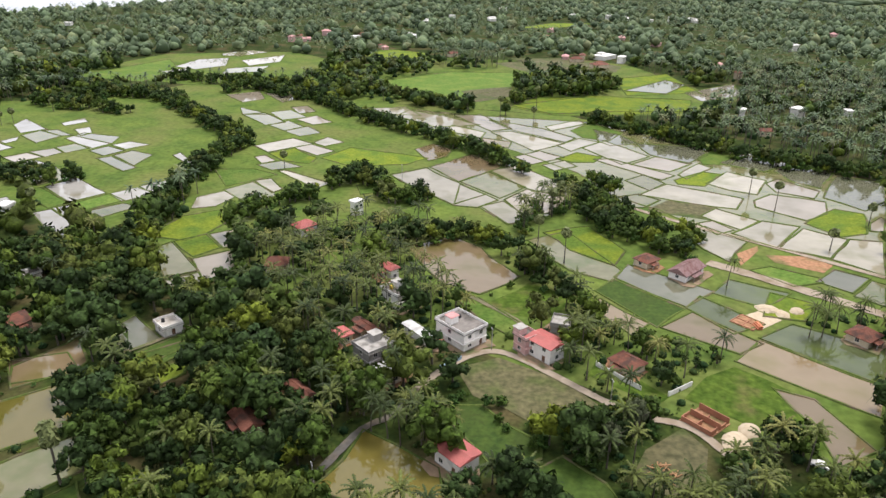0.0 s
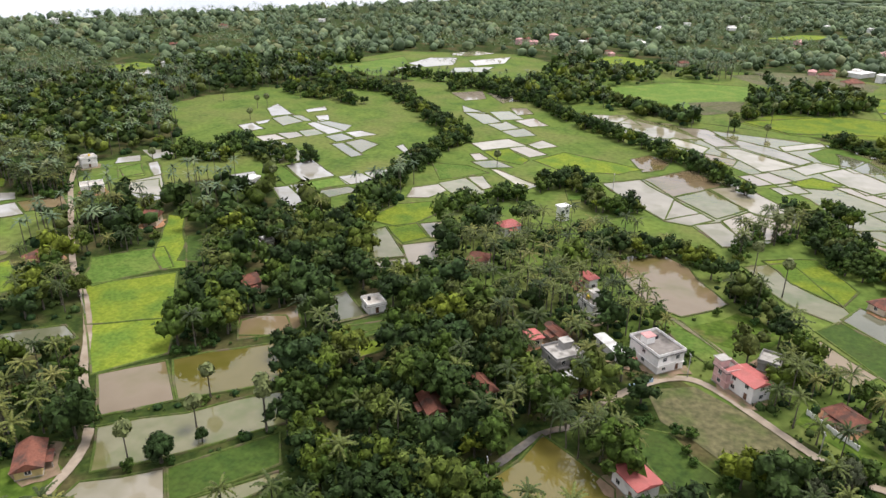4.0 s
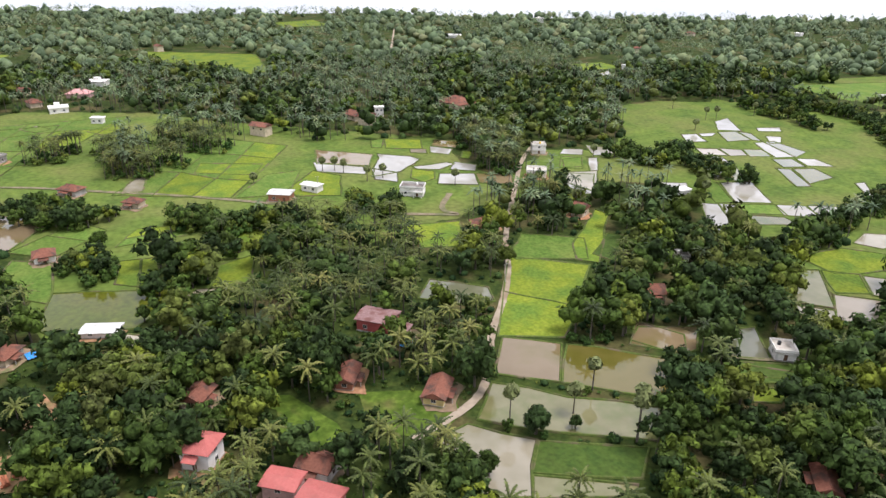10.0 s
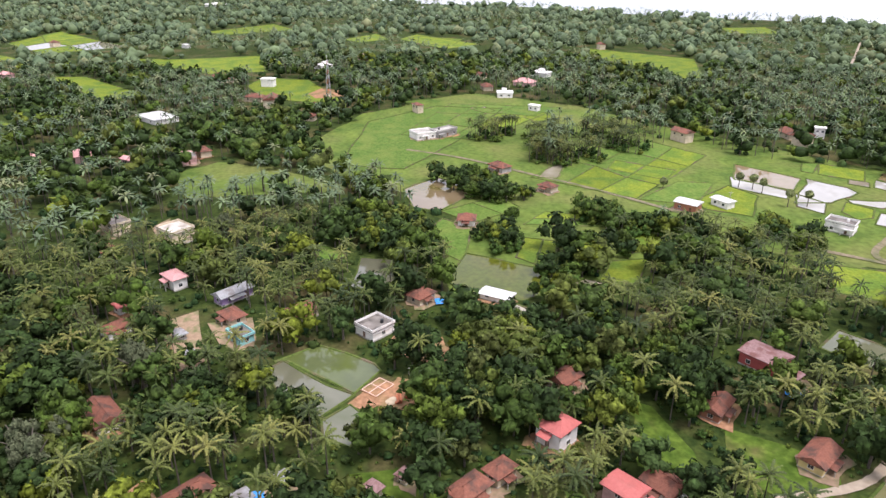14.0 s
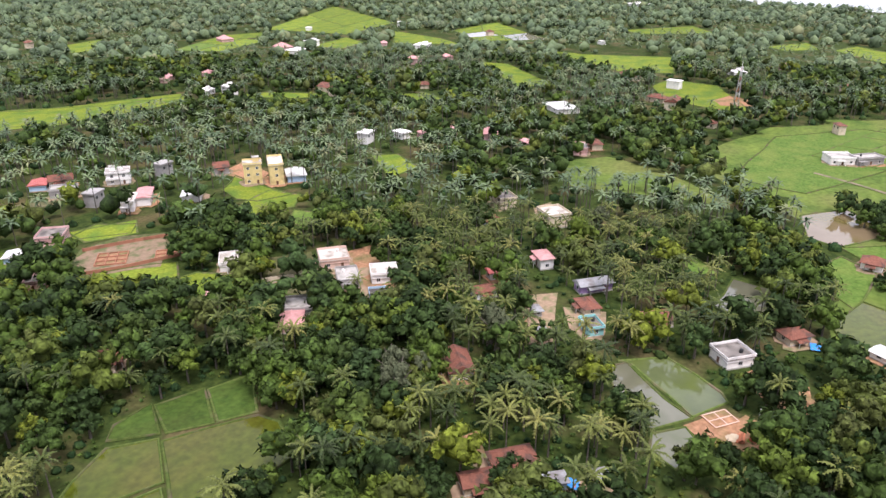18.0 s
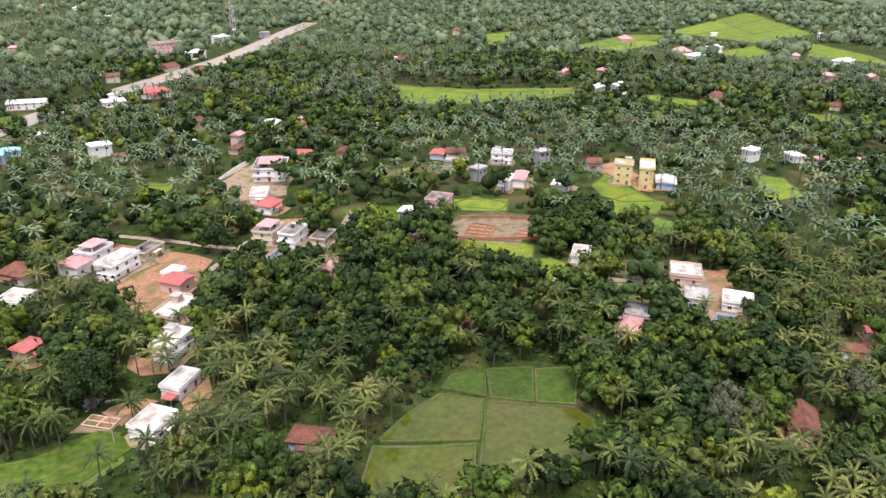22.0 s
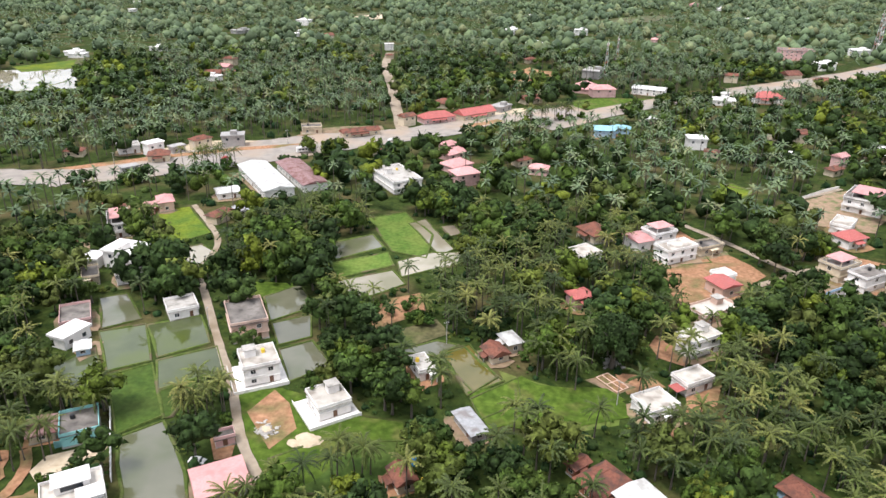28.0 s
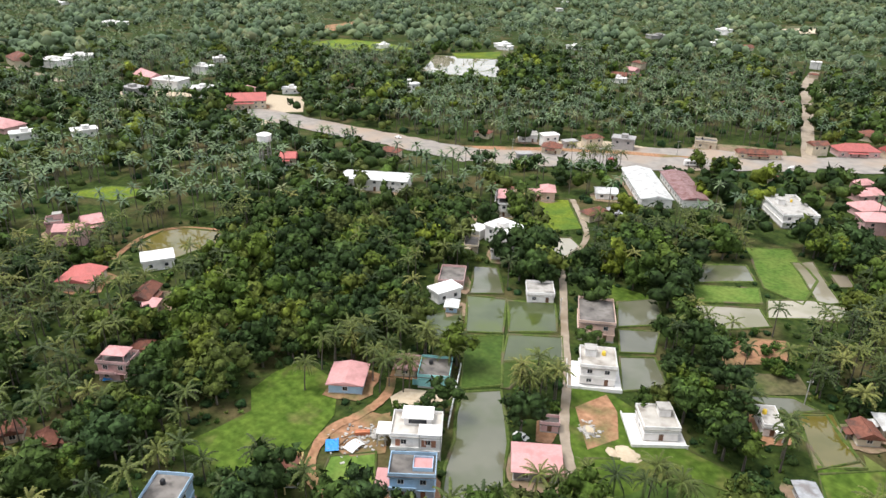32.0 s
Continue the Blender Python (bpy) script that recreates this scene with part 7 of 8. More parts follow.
    part("parapet", boxes((-a, -b, h, a, -b + 0.14, h + 0.85), (-a, b - 0.14, h, a, b, h + 0.85), (-a, -b + 0.14, h, -a + 0.14, b - 0.14, h + 0.85), (a - 0.14, -b + 0.14, h, a, b - 0.14, h + 0.85)), wm, base)
    if storeys == 2:
        for s in range(1, storeys):
            q = s * z / storeys
            part("balcony", boxes((-w / 2 - 0.3, -d / 2 - 1.1, q, w * 0.1, -d / 2, q + 0.14), (-w / 2 - 0.3, -d / 2 - 1.1, q + 0.14, w * 0.1, -d / 2 - 1.0, q + 0.9)), wm, base)
    pw, px0 = min(4.2, w * 0.45), rng.uniform(-w / 2, w / 2 - min(4.2, w * 0.45))
    porch = z < 5 and rng.random() < 0.5
    if porch:
        part("porch_slab", boxes((px0, -d / 2 - 2.4, 2.75, px0 + pw, -d / 2 - 0.02, 2.9), (px0, -d / 2 - 2.4, 2.9, px0 + pw, -d / 2 - 2.28, 3.3)), wm, base, "porch roof slab")
    for u in (px0 + 0.15, px0 + pw - 0.15) if porch else ():
        part("column", boxes((u - 0.14, -d / 2 - 2.3, 0, u + 0.14, -d / 2 - 2.02, 2.75)), wm, base)
    for q in range(storeys if storeys < 3 else 0):
        zq = 0.3 + q * z / storeys + 2.28
        part("chajja", boxes((-w / 2 - 0.3, -d / 2 - 0.3, zq, w / 2 + 0.3, -d / 2 - 0.02, zq + 0.08), (w / 2 + 0.02, -d / 2 - 0.02, zq, w / 2 + 0.3, d / 2, zq + 0.08), (-w / 2 - 0.3, -d / 2 - 0.02, zq, -w / 2 - 0.02, d / 2, zq + 0.08)), wm, base, "concrete sunshade band")
    sx = rng.choice((-1, 1)) * w * 0.22
    if roof == "pinkbox" or (roof not in ("pinkroof", "box", "frame", "tileflat", "plain") and rng.random() < (0.5 if storeys > 1 else 0.12)):
        part("stair_room", boxes((sx - 1.5, d * 0.05, h, sx + 1.5, d * 0.05 + 2.8, h + 2.3)), wm, base)
        part("stair_room_roof", boxes((sx - 1.8, d * 0.05 - 0.3, h + 2.3, sx + 1.8, d * 0.05 + 3.1, h + 2.45)), "pinkroof" if roof in ("pinkbox", "box") else "concrete", base)
    if rng.random() < 0.55:
        part("water_tank", TANK, rng.choice(("black_plastic", "wall_white", "black_plastic", "yellow_plastic")), base, "round plastic water tank", pose(-sx * 0.8, d * 0.2, h))
    if roof == "awning":
        part("awning", boxes((-w / 2 - 3.5, -d / 2, z * 0.75, -w / 2 - 0.1, d * 0.1, z * 0.75 + 0.1)), "red", base, "red sheet awning")
        for q in (-d / 2 + 0.2, d * 0.05):
            part("post", boxes((-w / 2 - 3.4, q, 0, -w / 2 - 3.25, q + 0.15, z * 0.75)), "steel", base)
    if roof == "pinkroof":
        part("upper_roof", hip_roof(w * 0.7, d * 0.7, h + 2.3, 1.1, 0.4, False), "pinkroof", base, "faded pink roof over the top terrace")
        for u in (-w * 0.33, w * 0.33):
            for q in (-d * 0.33, d * 0.33):
                part("column", boxes((u - 0.12, q - 0.12, h, u + 0.12, q + 0.12, h + 2.3)), wm, base)
    if roof == "terrace":
        part("terrace", boxes((-w / 2 - 3.5, -d / 2 - 2.5, 0, w / 2 + 2.0, d / 2 + 2.0, 0.25)), "wall_" + wall, base, "plain paved yard round the house")
        part("yard_wall", boxes((-w / 2 - 3.5, -d / 2 - 2.5, 0.25, -w / 2 - 3.35, d / 2 + 2.0, 1.1), (-w / 2 - 3.35, -d / 2 - 2.5, 0.25, w / 2 + 2.0, -d / 2 - 2.35, 1.1)), "wall_" + wall, base)
    if roof == "frame":
        part("upper_room", boxes((-w * 0.28, -d * 0.02, h, w * 0.30, d / 2 - 0.4, h + 2.2)), "wall_white", base)
        # thin dark panel stands for the shade inside a wall gap
        part("opening", boxes((-w * 0.18, -d * 0.02 - 0.03, h + 0.5, w * 0.20, -d * 0.02 + 0.03, h + 1.7)), "glass", base, "flat dark panel in place of a shaded gap in the wall")
        part("upper_slab", boxes((-w * 0.32, -d * 0.08, h + 2.2, w * 0.34, d / 2, h + 2.35)), "wall_white", base)
        part("lower_slab", boxes((w * 0.05, -d / 2 - 0.6, h + 0.86, w / 2 + 0.4, -d * 0.1, h + 1.0)), "wall_white", base, "white concrete slab over the front bay")
        for u in (w * 0.08, w / 2 + 0.2):
            part("column", boxes((u - 0.14, -d / 2 - 0.5, 0, u + 0.14, -d / 2 - 0.24, h + 0.86)), "concrete", base)
        for u in (-w * 0.42, w * 0.12, w * 0.32):
            for q in (0.5, z / 2 + 0.4):
                part("brick_infill", boxes((u, -d / 2 - 0.06, q, u + w * 0.1, -d / 2 + 0.02, q + 2.0)), "wall_brick", base)
        part("annex_slab", boxes((-w / 2 - 4.2, -d * 0.1, z * 0.6, -w / 2 - 0.05, d * 0.45, z * 0.6 + 0.25)), "wall_white", base, "lower roof slab on bare columns")
        for u in (-w / 2 - 4.0, -w / 2 - 2.0):
            for q in (-d * 0.05, d * 0.4):
                part("column", boxes((u - 0.13, q - 0.13, 0, u + 0.13, q + 0.13, z * 0.6)), "concrete", base)
    if roof == "box":
        part("terrace_floor", boxes((w * 0.02, -d * 0.25, h, w * 0.44, d * 0.30, h + 0.5)), "pinkroof", base, "raised pink tiled terrace floor")
        part("terrace_wall", boxes((w * 0.02 - 0.14, -d * 0.25 - 0.14, h, w * 0.44 + 0.14, -d * 0.25 - 0.01, h + 1.0), (w * 0.02 - 0.14, d * 0.30 + 0.01, h, w * 0.44 + 0.14, d * 0.30 + 0.14, h + 1.0), (w * 0.02 - 0.14, -d * 0.25 - 0.01, h, w * 0.02 - 0.01, d * 0.30 + 0.01, h + 1.0), (w * 0.44 + 0.01, -d * 0.25 - 0.01, h, w * 0.44 + 0.14, d * 0.30 + 0.01, h + 1.0)), wm, base)
        part("side_wing", boxes((-w / 2 - 3.2, -d / 2 + 0.3, 0, -w / 2 - 0.02, d / 2 - 1.0, 3.1)), "wall_peach", base, "single-storey peach side wing")
        part("wing_roof", boxes((-w / 2 - 3.4, -d / 2 + 0.1, 3.1, -w / 2 - 0.02, d / 2 - 0.8, 3.3)), "pinkroof", base)
    return tagged(base, f"{size} {wall} house with a flat concrete roof", "house", "village houses")


FAR = {"w": ("white", None), "p": ("pink", "pinkroof"), "r": ("cream", "tile"), "g": ("grey", None), "b": ("blue", "blue"), "s": ("white", "white")}


def build_far(x, y, turn, w, look_):
    rng = random.Random(int(x * 3 + y * 11))
    wall, roof = FAR[look_]
    base = new("house")
    base.matrix_basis = pose(x, y, 0, 0, 0, turn)
    d, z = w * rng.uniform(0.55, 0.8), rng.choice((3.6, 3.6, 6.4))
    part("wall", boxes((-w / 2, -d / 2, 0, w / 2, d / 2, z)), "wall_" + wall, base)
    if roof:
        part("roof", hip_roof(w, d, z, 0.28 * d if look_ != "s" else 0.1 * d, 0.7, rng.random() < 0.5), ROOFS[roof], base)
    else:
        part("roof_slab", boxes((-w / 2 - 0.5, -d / 2 - 0.5, z, w / 2 + 0.5, d / 2 + 0.5, z + 0.8)), "wall_" + wall, base)
        if w > 12:
            part("stair_room", boxes((-w * 0.2, 0, z + 0.8, w * 0.1, d * 0.4, z + 3)), "wall_" + wall, base)
    fr, pa, sh = window_data(1.3, 1.25)
    for i in range(2 if math.hypot(x, y) < 620 else 0):
        part("window", None, "", base, "", pose((i - 0.5) * w * 0.5, -d / 2 - 0.02, z - 2.3) if y * math.cos(radians(turn)) > x * math.sin(radians(turn)) else pose((i - 0.5) * w * 0.5, d / 2 + 0.02, z - 2.3, 0, 0, 180), pa)
    return tagged(base, f"distant {wall} house among the trees", "house", "far houses")


def yard(x, y, turn, w, d, n):
    """Trodden bare earth round a house, with an uneven edge."""
    rng = random.Random(int(x * 5 + y * 17))
    c, s = math.cos(radians(turn)), math.sin(radians(turn))
    pts = []
    for i in range(14):
        a = 6.2832 * i / 14
        q = max(abs(math.cos(a)), abs(math.sin(a)))
        u, v = math.cos(a) / q * (w / 2 + rng.uniform(0.8, 3.2)), math.sin(a) / q * (d / 2 + rng.uniform(0.8, 3.2)) - 1.2
        pts.append((x + c * u - s * v, y + s * u + c * v))
    tagged(flat("bare_yard", pts, 0.20 + 0.0004 * n, rng.choice(("soil", "yard_earth", "yard_earth"))), "trodden bare earth round a house", "soil", kind="structure")


for n, (kind, x, y, turn, w, d, z, wall, roof) in enumerate(plan["house"]):
    if kind not in ("far", "heap", "shell") and roof != "terrace" and (x * 3 + y * 5) % 10 < 7.5:
        yard(x, y, turn, w, d, n)
for kind, x, y, turn, w, d, z, wall, roof in plan["house"]:
    if kind == "far":
        build_far(x, y, turn, w, wall)
    else:
        build_house(kind, x, y, turn, w, d, z, wall, roof)

# ---- trees ----
RNG = np.random.default_rng(7)


def palm_arrays(fronds, segs, leaflets, droop_, length, seed):
    """Crown of a coconut palm at the origin: a star of arching fronds, each a narrow folded blade fringed with hanging leaflets."""
    r = np.random.default_rng(seed)
    v, t = [], []
    for i in range(fronds):
        az = 6.2832 * (i * 0.382 + r.uniform(-0.05, 0.05))
        rise = 1.30 - 1.65 * (i + 0.5) / fronds + r.uniform(-0.15, 0.15)
        ln = length * r.uniform(0.85, 1.1) * (0.75 if rise > 1.0 else 1.0)
        bend = droop_ * r.uniform(0.85, 1.2)
        c, s = math.cos(az), math.sin(az)
        line, q, zz = [(0.0, 0.0)], 0.0, 0.0
        for k in range(segs):
            e = rise - bend * 1.5 * ((k + 0.5) / segs) ** 1.4
            q += math.cos(e) * ln / segs
            zz += math.sin(e) * ln / segs
            line.append((q, zz))
        blade = 0.16 if leaflets > 7 else 0.30 if leaflets else 0.62 if segs > 1 else 0.8
        o = len(v)
        for k, (q, zz) in enumerate(line):
            w = blade * (np.interp(k / segs, [0, 0.3, 0.7, 1], [0.25, 1, 0.9, 0.15]) if segs > 1 else (0.3, 1.0)[k])
            v += [(q * c - w * s, q * s + w * c, zz - 0.6 * w), (q * c, q * s, zz), (q * c + w * s, q * s - w * c, zz - 0.6 * w)]
        for k in range(segs):
            b = o + 3 * k
            if segs == 1:
                t += [(b + 1, b + 5, b + 3)]
            elif not leaflets:
                t += [(b, b + 2, b + 5), (b, b + 5, b + 3)]
            else:
                t += [(b, b + 1, b + 4), (b, b + 4, b + 3), (b + 1, b + 2, b + 5), (b + 1, b + 5, b + 4)]
        at_u = np.linspace(0, 1, segs + 1)
        for k in range(leaflets):
            u = 0.12 + 0.88 * (k + 0.5) / leaflets
            q, zz = np.interp(u, at_u, [p[0] for p in line]), np.interp(u, at_u, [p[1] for p in line])
            ll = np.interp(u, [0.1, 0.35, 0.75, 1], [0.40, 0.66, 0.55, 0.25]) * length / 4.2
            fw = 0.5 * ln / leaflets * (0.6 if leaflets > 7 else 0.8)
            for side in (-1, 1):
                b = len(v)
                hang = 0.55 * r.uniform(0.6, 1.4)
                for pq, pw, pz in ((q - fw, 0, zz), (q + fw, 0, zz), (q + 0.5 * ll, side * 0.85 * ll, zz - hang * ll)):
                    v.append((pq * c - pw * s, pq * s + pw * c, pz))
                t.append((b, b + 1, b + 2))
    return np.array(v, np.float32), np.array(t, np.int32)


def ico(sub):
    bm = bmesh.new()
    bmesh.ops.create_icosphere(bm, subdivisions=sub, radius=1)
    bm.verts.ensure_lookup_table()
    v = np.array([p.co[:] for p in bm.verts], np.float32)
    t = np.array([[q.index for q in f.verts] for f in bm.faces], np.int32)
    bm.free()
    return v, t


ICO1 = ico(1)


def crown_arrays(lobes, cards, card_size, seed, flat_=0.85):
    """A broadleaf crown of unit radius, centred on the origin: billowing lobes over a core, covered with loose leaf sprays."""
    r = np.random.default_rng(seed)
    base_v, base_t = ICO1
    vs, ts, o = [], [], 0
    centres, radii = [], []
    for i in range(lobes):
        if i == 0:
            c, rad = np.array([0, 0, -0.08]), 0.62 if lobes > 1 else 0.92
        else:
            az = 6.2832 * (i * 0.382 + r.uniform(-0.06, 0.06))
            up_ = 1.0 - 1.35 * (i - 0.5) / max(1, lobes - 1) + r.uniform(-0.12, 0.12)
            flat_r = math.sqrt(max(0.05, 1 - min(1, abs(up_)) ** 2))
            k = r.uniform(0.55, 0.78)
            c = np.array([k * flat_r * math.cos(az), k * flat_r * math.sin(az), k * up_ * flat_])
            rad = r.uniform(0.18, 0.38) if lobes > 9 else r.uniform(0.36, 0.52)
        vs.append(base_v * rad * 0.84 * (1 + r.uniform(-0.24, 0.24, (len(base_v), 1))) * (1, 1, 0.86) + c), ts.append(base_t + o)
        o += len(base_v)
        centres.append(c), radii.append(rad)
    if cards:
        pick = r.integers(min(1, lobes - 1), lobes, cards)
        d = r.normal(size=(cards, 3)) + np.array(centres)[pick] * 0.9
        d[:, 2] += 0.35
        d /= np.linalg.norm(d, axis=1, keepdims=True)
        p = np.array(centres)[pick] + d * (1, 1, 0.9) * np.array(radii)[pick][:, None] * r.uniform(0.8, 1.16, (cards, 1))
        a = np.cross(d, r.normal(size=(cards, 3)))
        a /= np.linalg.norm(a, axis=1, keepdims=True)
        b = np.cross(d, a) + d * r.uniform(-0.7, 0.8, (cards, 1))
        s = card_size * r.uniform(0.6, 1.4, (cards, 1))
        tri = np.stack([p - a * s, p + a * s * 0.8, p + b * s * 1.5], 1).reshape(-1, 3)
        vs.append(tri), ts.append(np.arange(len(tri)).reshape(-1, 3) + o)
    return np.concatenate(vs).astype(np.float32), np.concatenate(ts).astype(np.int32)


def weed_arrays(blades, seed):
    """A tuft of leaf blades that stand up and out from one foot."""
    r = np.random.default_rng(seed)
    v, t = [], []
    for i in range(blades):
        a = 6.2832 * (i + r.uniform(-0.3, 0.3)) / blades
        c, s, out = math.cos(a), math.sin(a), r.uniform(0.5, 1.1)
        v += [(0.25 * c + 0.3 * s, 0.25 * s - 0.3 * c, 0.1), (0.25 * c - 0.3 * s, 0.25 * s + 0.3 * c, 0.1), (out * c, out * s, r.uniform(0.5, 1.1))]
        t.append((3 * i, 3 * i + 1, 3 * i + 2))
    return np.array(v, np.float32), np.array(t, np.int32)


def trunk_arrays(sides, rings, r0, r1, bend):
    """A tapered, leaning trunk of unit height."""
    v, t = [], []
    for k in range(rings + 1):
        u = k / rings
        rad = (r0 + (r1 - r0) * u) * (1.35 if k == 0 else 1)
        for i in range(sides):
            a = 6.2832 * i / sides
            v.append((rad * math.cos(a) + bend * u * u, rad * math.sin(a), u))
    for k in range(rings):
        for i in range(sides):
            a, b = k * sides + i, k * sides + (i + 1) % sides
            t += [(a, b, b + sides), (a, b + sides, a + sides)]
    return np.array(v, np.float32), np.array(t, np.int32)


def fan_arrays(leaves, seed):
    """Crown of a palmyra: a ball of stiff fan leaves."""
    r = np.random.default_rng(seed)
    v, t = [], []
    for i in range(leaves):
        az, el = 6.2832 * i * 0.382, 1.5 - 2.5 * (i / leaves) + r.uniform(-0.1, 0.1)
        d = np.array([math.cos(az) * math.cos(el), math.sin(az) * math.cos(el), math.sin(el)])
        side = np.cross(d, r.normal(size=3))
        side /= np.linalg.norm(side)
        up = np.cross(d, side) + d * r.uniform(-0.4, 0.6)
        hub = d * r.uniform(0.6, 0.85)
        o = len(v)
        v.append(hub)
        for k in range(8):
            a = (k / 7 - 0.5) * 4.4
            q = up * math.cos(a) + side * math.sin(a)
            v.append(hub + q * (0.44 if k % 2 else 0.34) + d * 0.05)
        t += [(o, o + k, o + k + 1) for k in range(1, 8)]
    return np.array(v, np.float32), np.array(t, np.int32)


def scatter_spots(lo, hi, step):
    """Uneven spots on a ring of the plan where trees may stand, with their kind."""
    n = int(2 * hi / step)
    ii, jj = np.meshgrid(np.arange(n), np.arange(n), indexing="ij")
    x = (ii + RNG.uniform(0.05, 0.95, ii.shape)) * step - hi
    y = (jj + RNG.uniform(0.05, 0.95, ii.shape)) * step - hi
    x, y = x.ravel(), y.ravel()
    rad = np.hypot(x, y)
    ok = (rad >= lo) & (rad < hi) & ~at_sea(x - 4, y)
    x, y = x[ok], y[ok]
    ci, cj = cells(x, y)
    ok = ~OPEN[ci, cj]
    return x[ok], y[ok], KIND[ci, cj][ok]


def split(x, y, kind):
    """Tree kinds by grove, elsewhere in drifts of palms and broadleaf trees."""
    drift = np.sin(x * 0.021 + 1.3) + np.sin(y * 0.027 + x * 0.011) + np.sin((x + y) * 0.043) * 0.7
    p = np.clip(0.52 + 0.30 * drift, 0.08, 0.93)
    p = np.where(kind == 1, 0.90, np.where(kind == 2, 0.08, np.where(kind == 3, 0.0, p)))
    return RNG.uniform(size=len(x)) < p


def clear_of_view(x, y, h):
    """True where a tree that tall leaves fields, lanes and houses beyond it open to the camera."""
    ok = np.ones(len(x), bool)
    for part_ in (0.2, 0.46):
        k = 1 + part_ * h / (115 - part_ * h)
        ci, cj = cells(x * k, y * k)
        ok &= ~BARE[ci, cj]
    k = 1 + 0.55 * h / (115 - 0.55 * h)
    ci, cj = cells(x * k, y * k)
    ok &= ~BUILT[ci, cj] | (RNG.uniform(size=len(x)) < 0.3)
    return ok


def joined(name, template_list, x, y, z, sx, sz, mat, label, category, turn=None):
    """Many trees as one mesh: turned, scaled copies of the template arrays."""
    vs, ts, o, tn = [], [], 0, []
    tone = RNG.uniform(0, 1, len(x))
    which = RNG.integers(0, len(template_list), len(x))
    a = RNG.uniform(0, 6.2832, len(x)) if turn is None else turn
    for w, (tv, tt) in enumerate(template_list):
        s = which == w
        n = int(s.sum())
        if not n:
            continue
        c, q = np.cos(a[s])[:, None], np.sin(a[s])[:, None]
        vx = (tv[None, :, 0] * c - tv[None, :, 1] * q) * sx[s][:, None] + x[s][:, None]
        vy = (tv[None, :, 0] * q + tv[None, :, 1] * c) * sx[s][:, None] + y[s][:, None]
        vz = tv[None, :, 2] * sz[s][:, None] + z[s][:, None]
        vs.append(np.stack([vx, vy, vz], -1).reshape(-1, 3))
        ts.append((tt[None] + (np.arange(n) * len(tv))[:, None, None] + o).reshape(-1, 3))
        o += n * len(tv)
        tn.append(np.repeat(tone[s], len(tv)))
    if vs:
        me = big_mesh(name, np.concatenate(vs), np.concatenate(ts), mat)
        me.attributes.new("tone", "FLOAT", "POINT").data.foreach_set("value", np.concatenate(tn).astype(np.float32))
        return tagged(new(name, me), label, category, kind="stuff")


# near trees are things of their own, built from a few shared meshes
PALM_CROWNS = [big_mesh("crown", *palm_arrays(22, 5, 16, 0.8 + 0.12 * k, 4.7, 20 + k), "palm_leaf") for k in range(4)]
PALM_TRUNKS = [big_mesh("trunk", *trunk_arrays(6, 6, 0.20, 0.12, b), "bark") for b in (0.0, 0.9, -0.6, 1.6)]
BROAD_CROWNS = [big_mesh("crown", *crown_arrays(28, 2500, 0.057, 40 + k), "leaf") for k in range(5)]
BUSH_CROWNS = [big_mesh("crown", *crown_arrays(10, 550, 0.08, 60 + k), "bush_leaf") for k in range(3)]
CASUARINA = [big_mesh("crown", *crown_arrays(16, 1800, 0.06, 70 + k, 1.0), "casuarina_leaf") for k in range(2)]
FANS = [big_mesh("crown", *fan_arrays(54, 80 + k), "palmyra_leaf") for k in range(2)]


def limb_arrays(seed):
    """A short trunk that forks into four tapering limbs, unit height."""
    r = np.random.default_rng(seed)
    v, t = trunk_arrays(7, 3, 0.05, 0.035, 0.02)
    v = v * (1, 1, 0.5)
    vs, ts, o = [v], [t], len(v)
    for k in range(4):
        lv, lt = trunk_arrays(5, 3, 0.028, 0.008, 0)
        a = 6.2832 * (k + r.uniform(-0.2, 0.2)) / 4
        lean_ = r.uniform(0.25, 0.42)
        w = lv.copy()
        w[:, 0] += lv[:, 2] * lean_ * math.cos(a)
        w[:, 1] += lv[:, 2] * lean_ * math.sin(a)
        w[:, 2] = 0.46 + lv[:, 2] * 0.45
        vs.append(w), ts.append(lt + o)
        o += len(w)
    return np.concatenate(vs), np.concatenate(ts)


BROAD_TRUNKS = [big_mesh("trunk", *limb_arrays(90 + k), "bark") for k in range(3)]


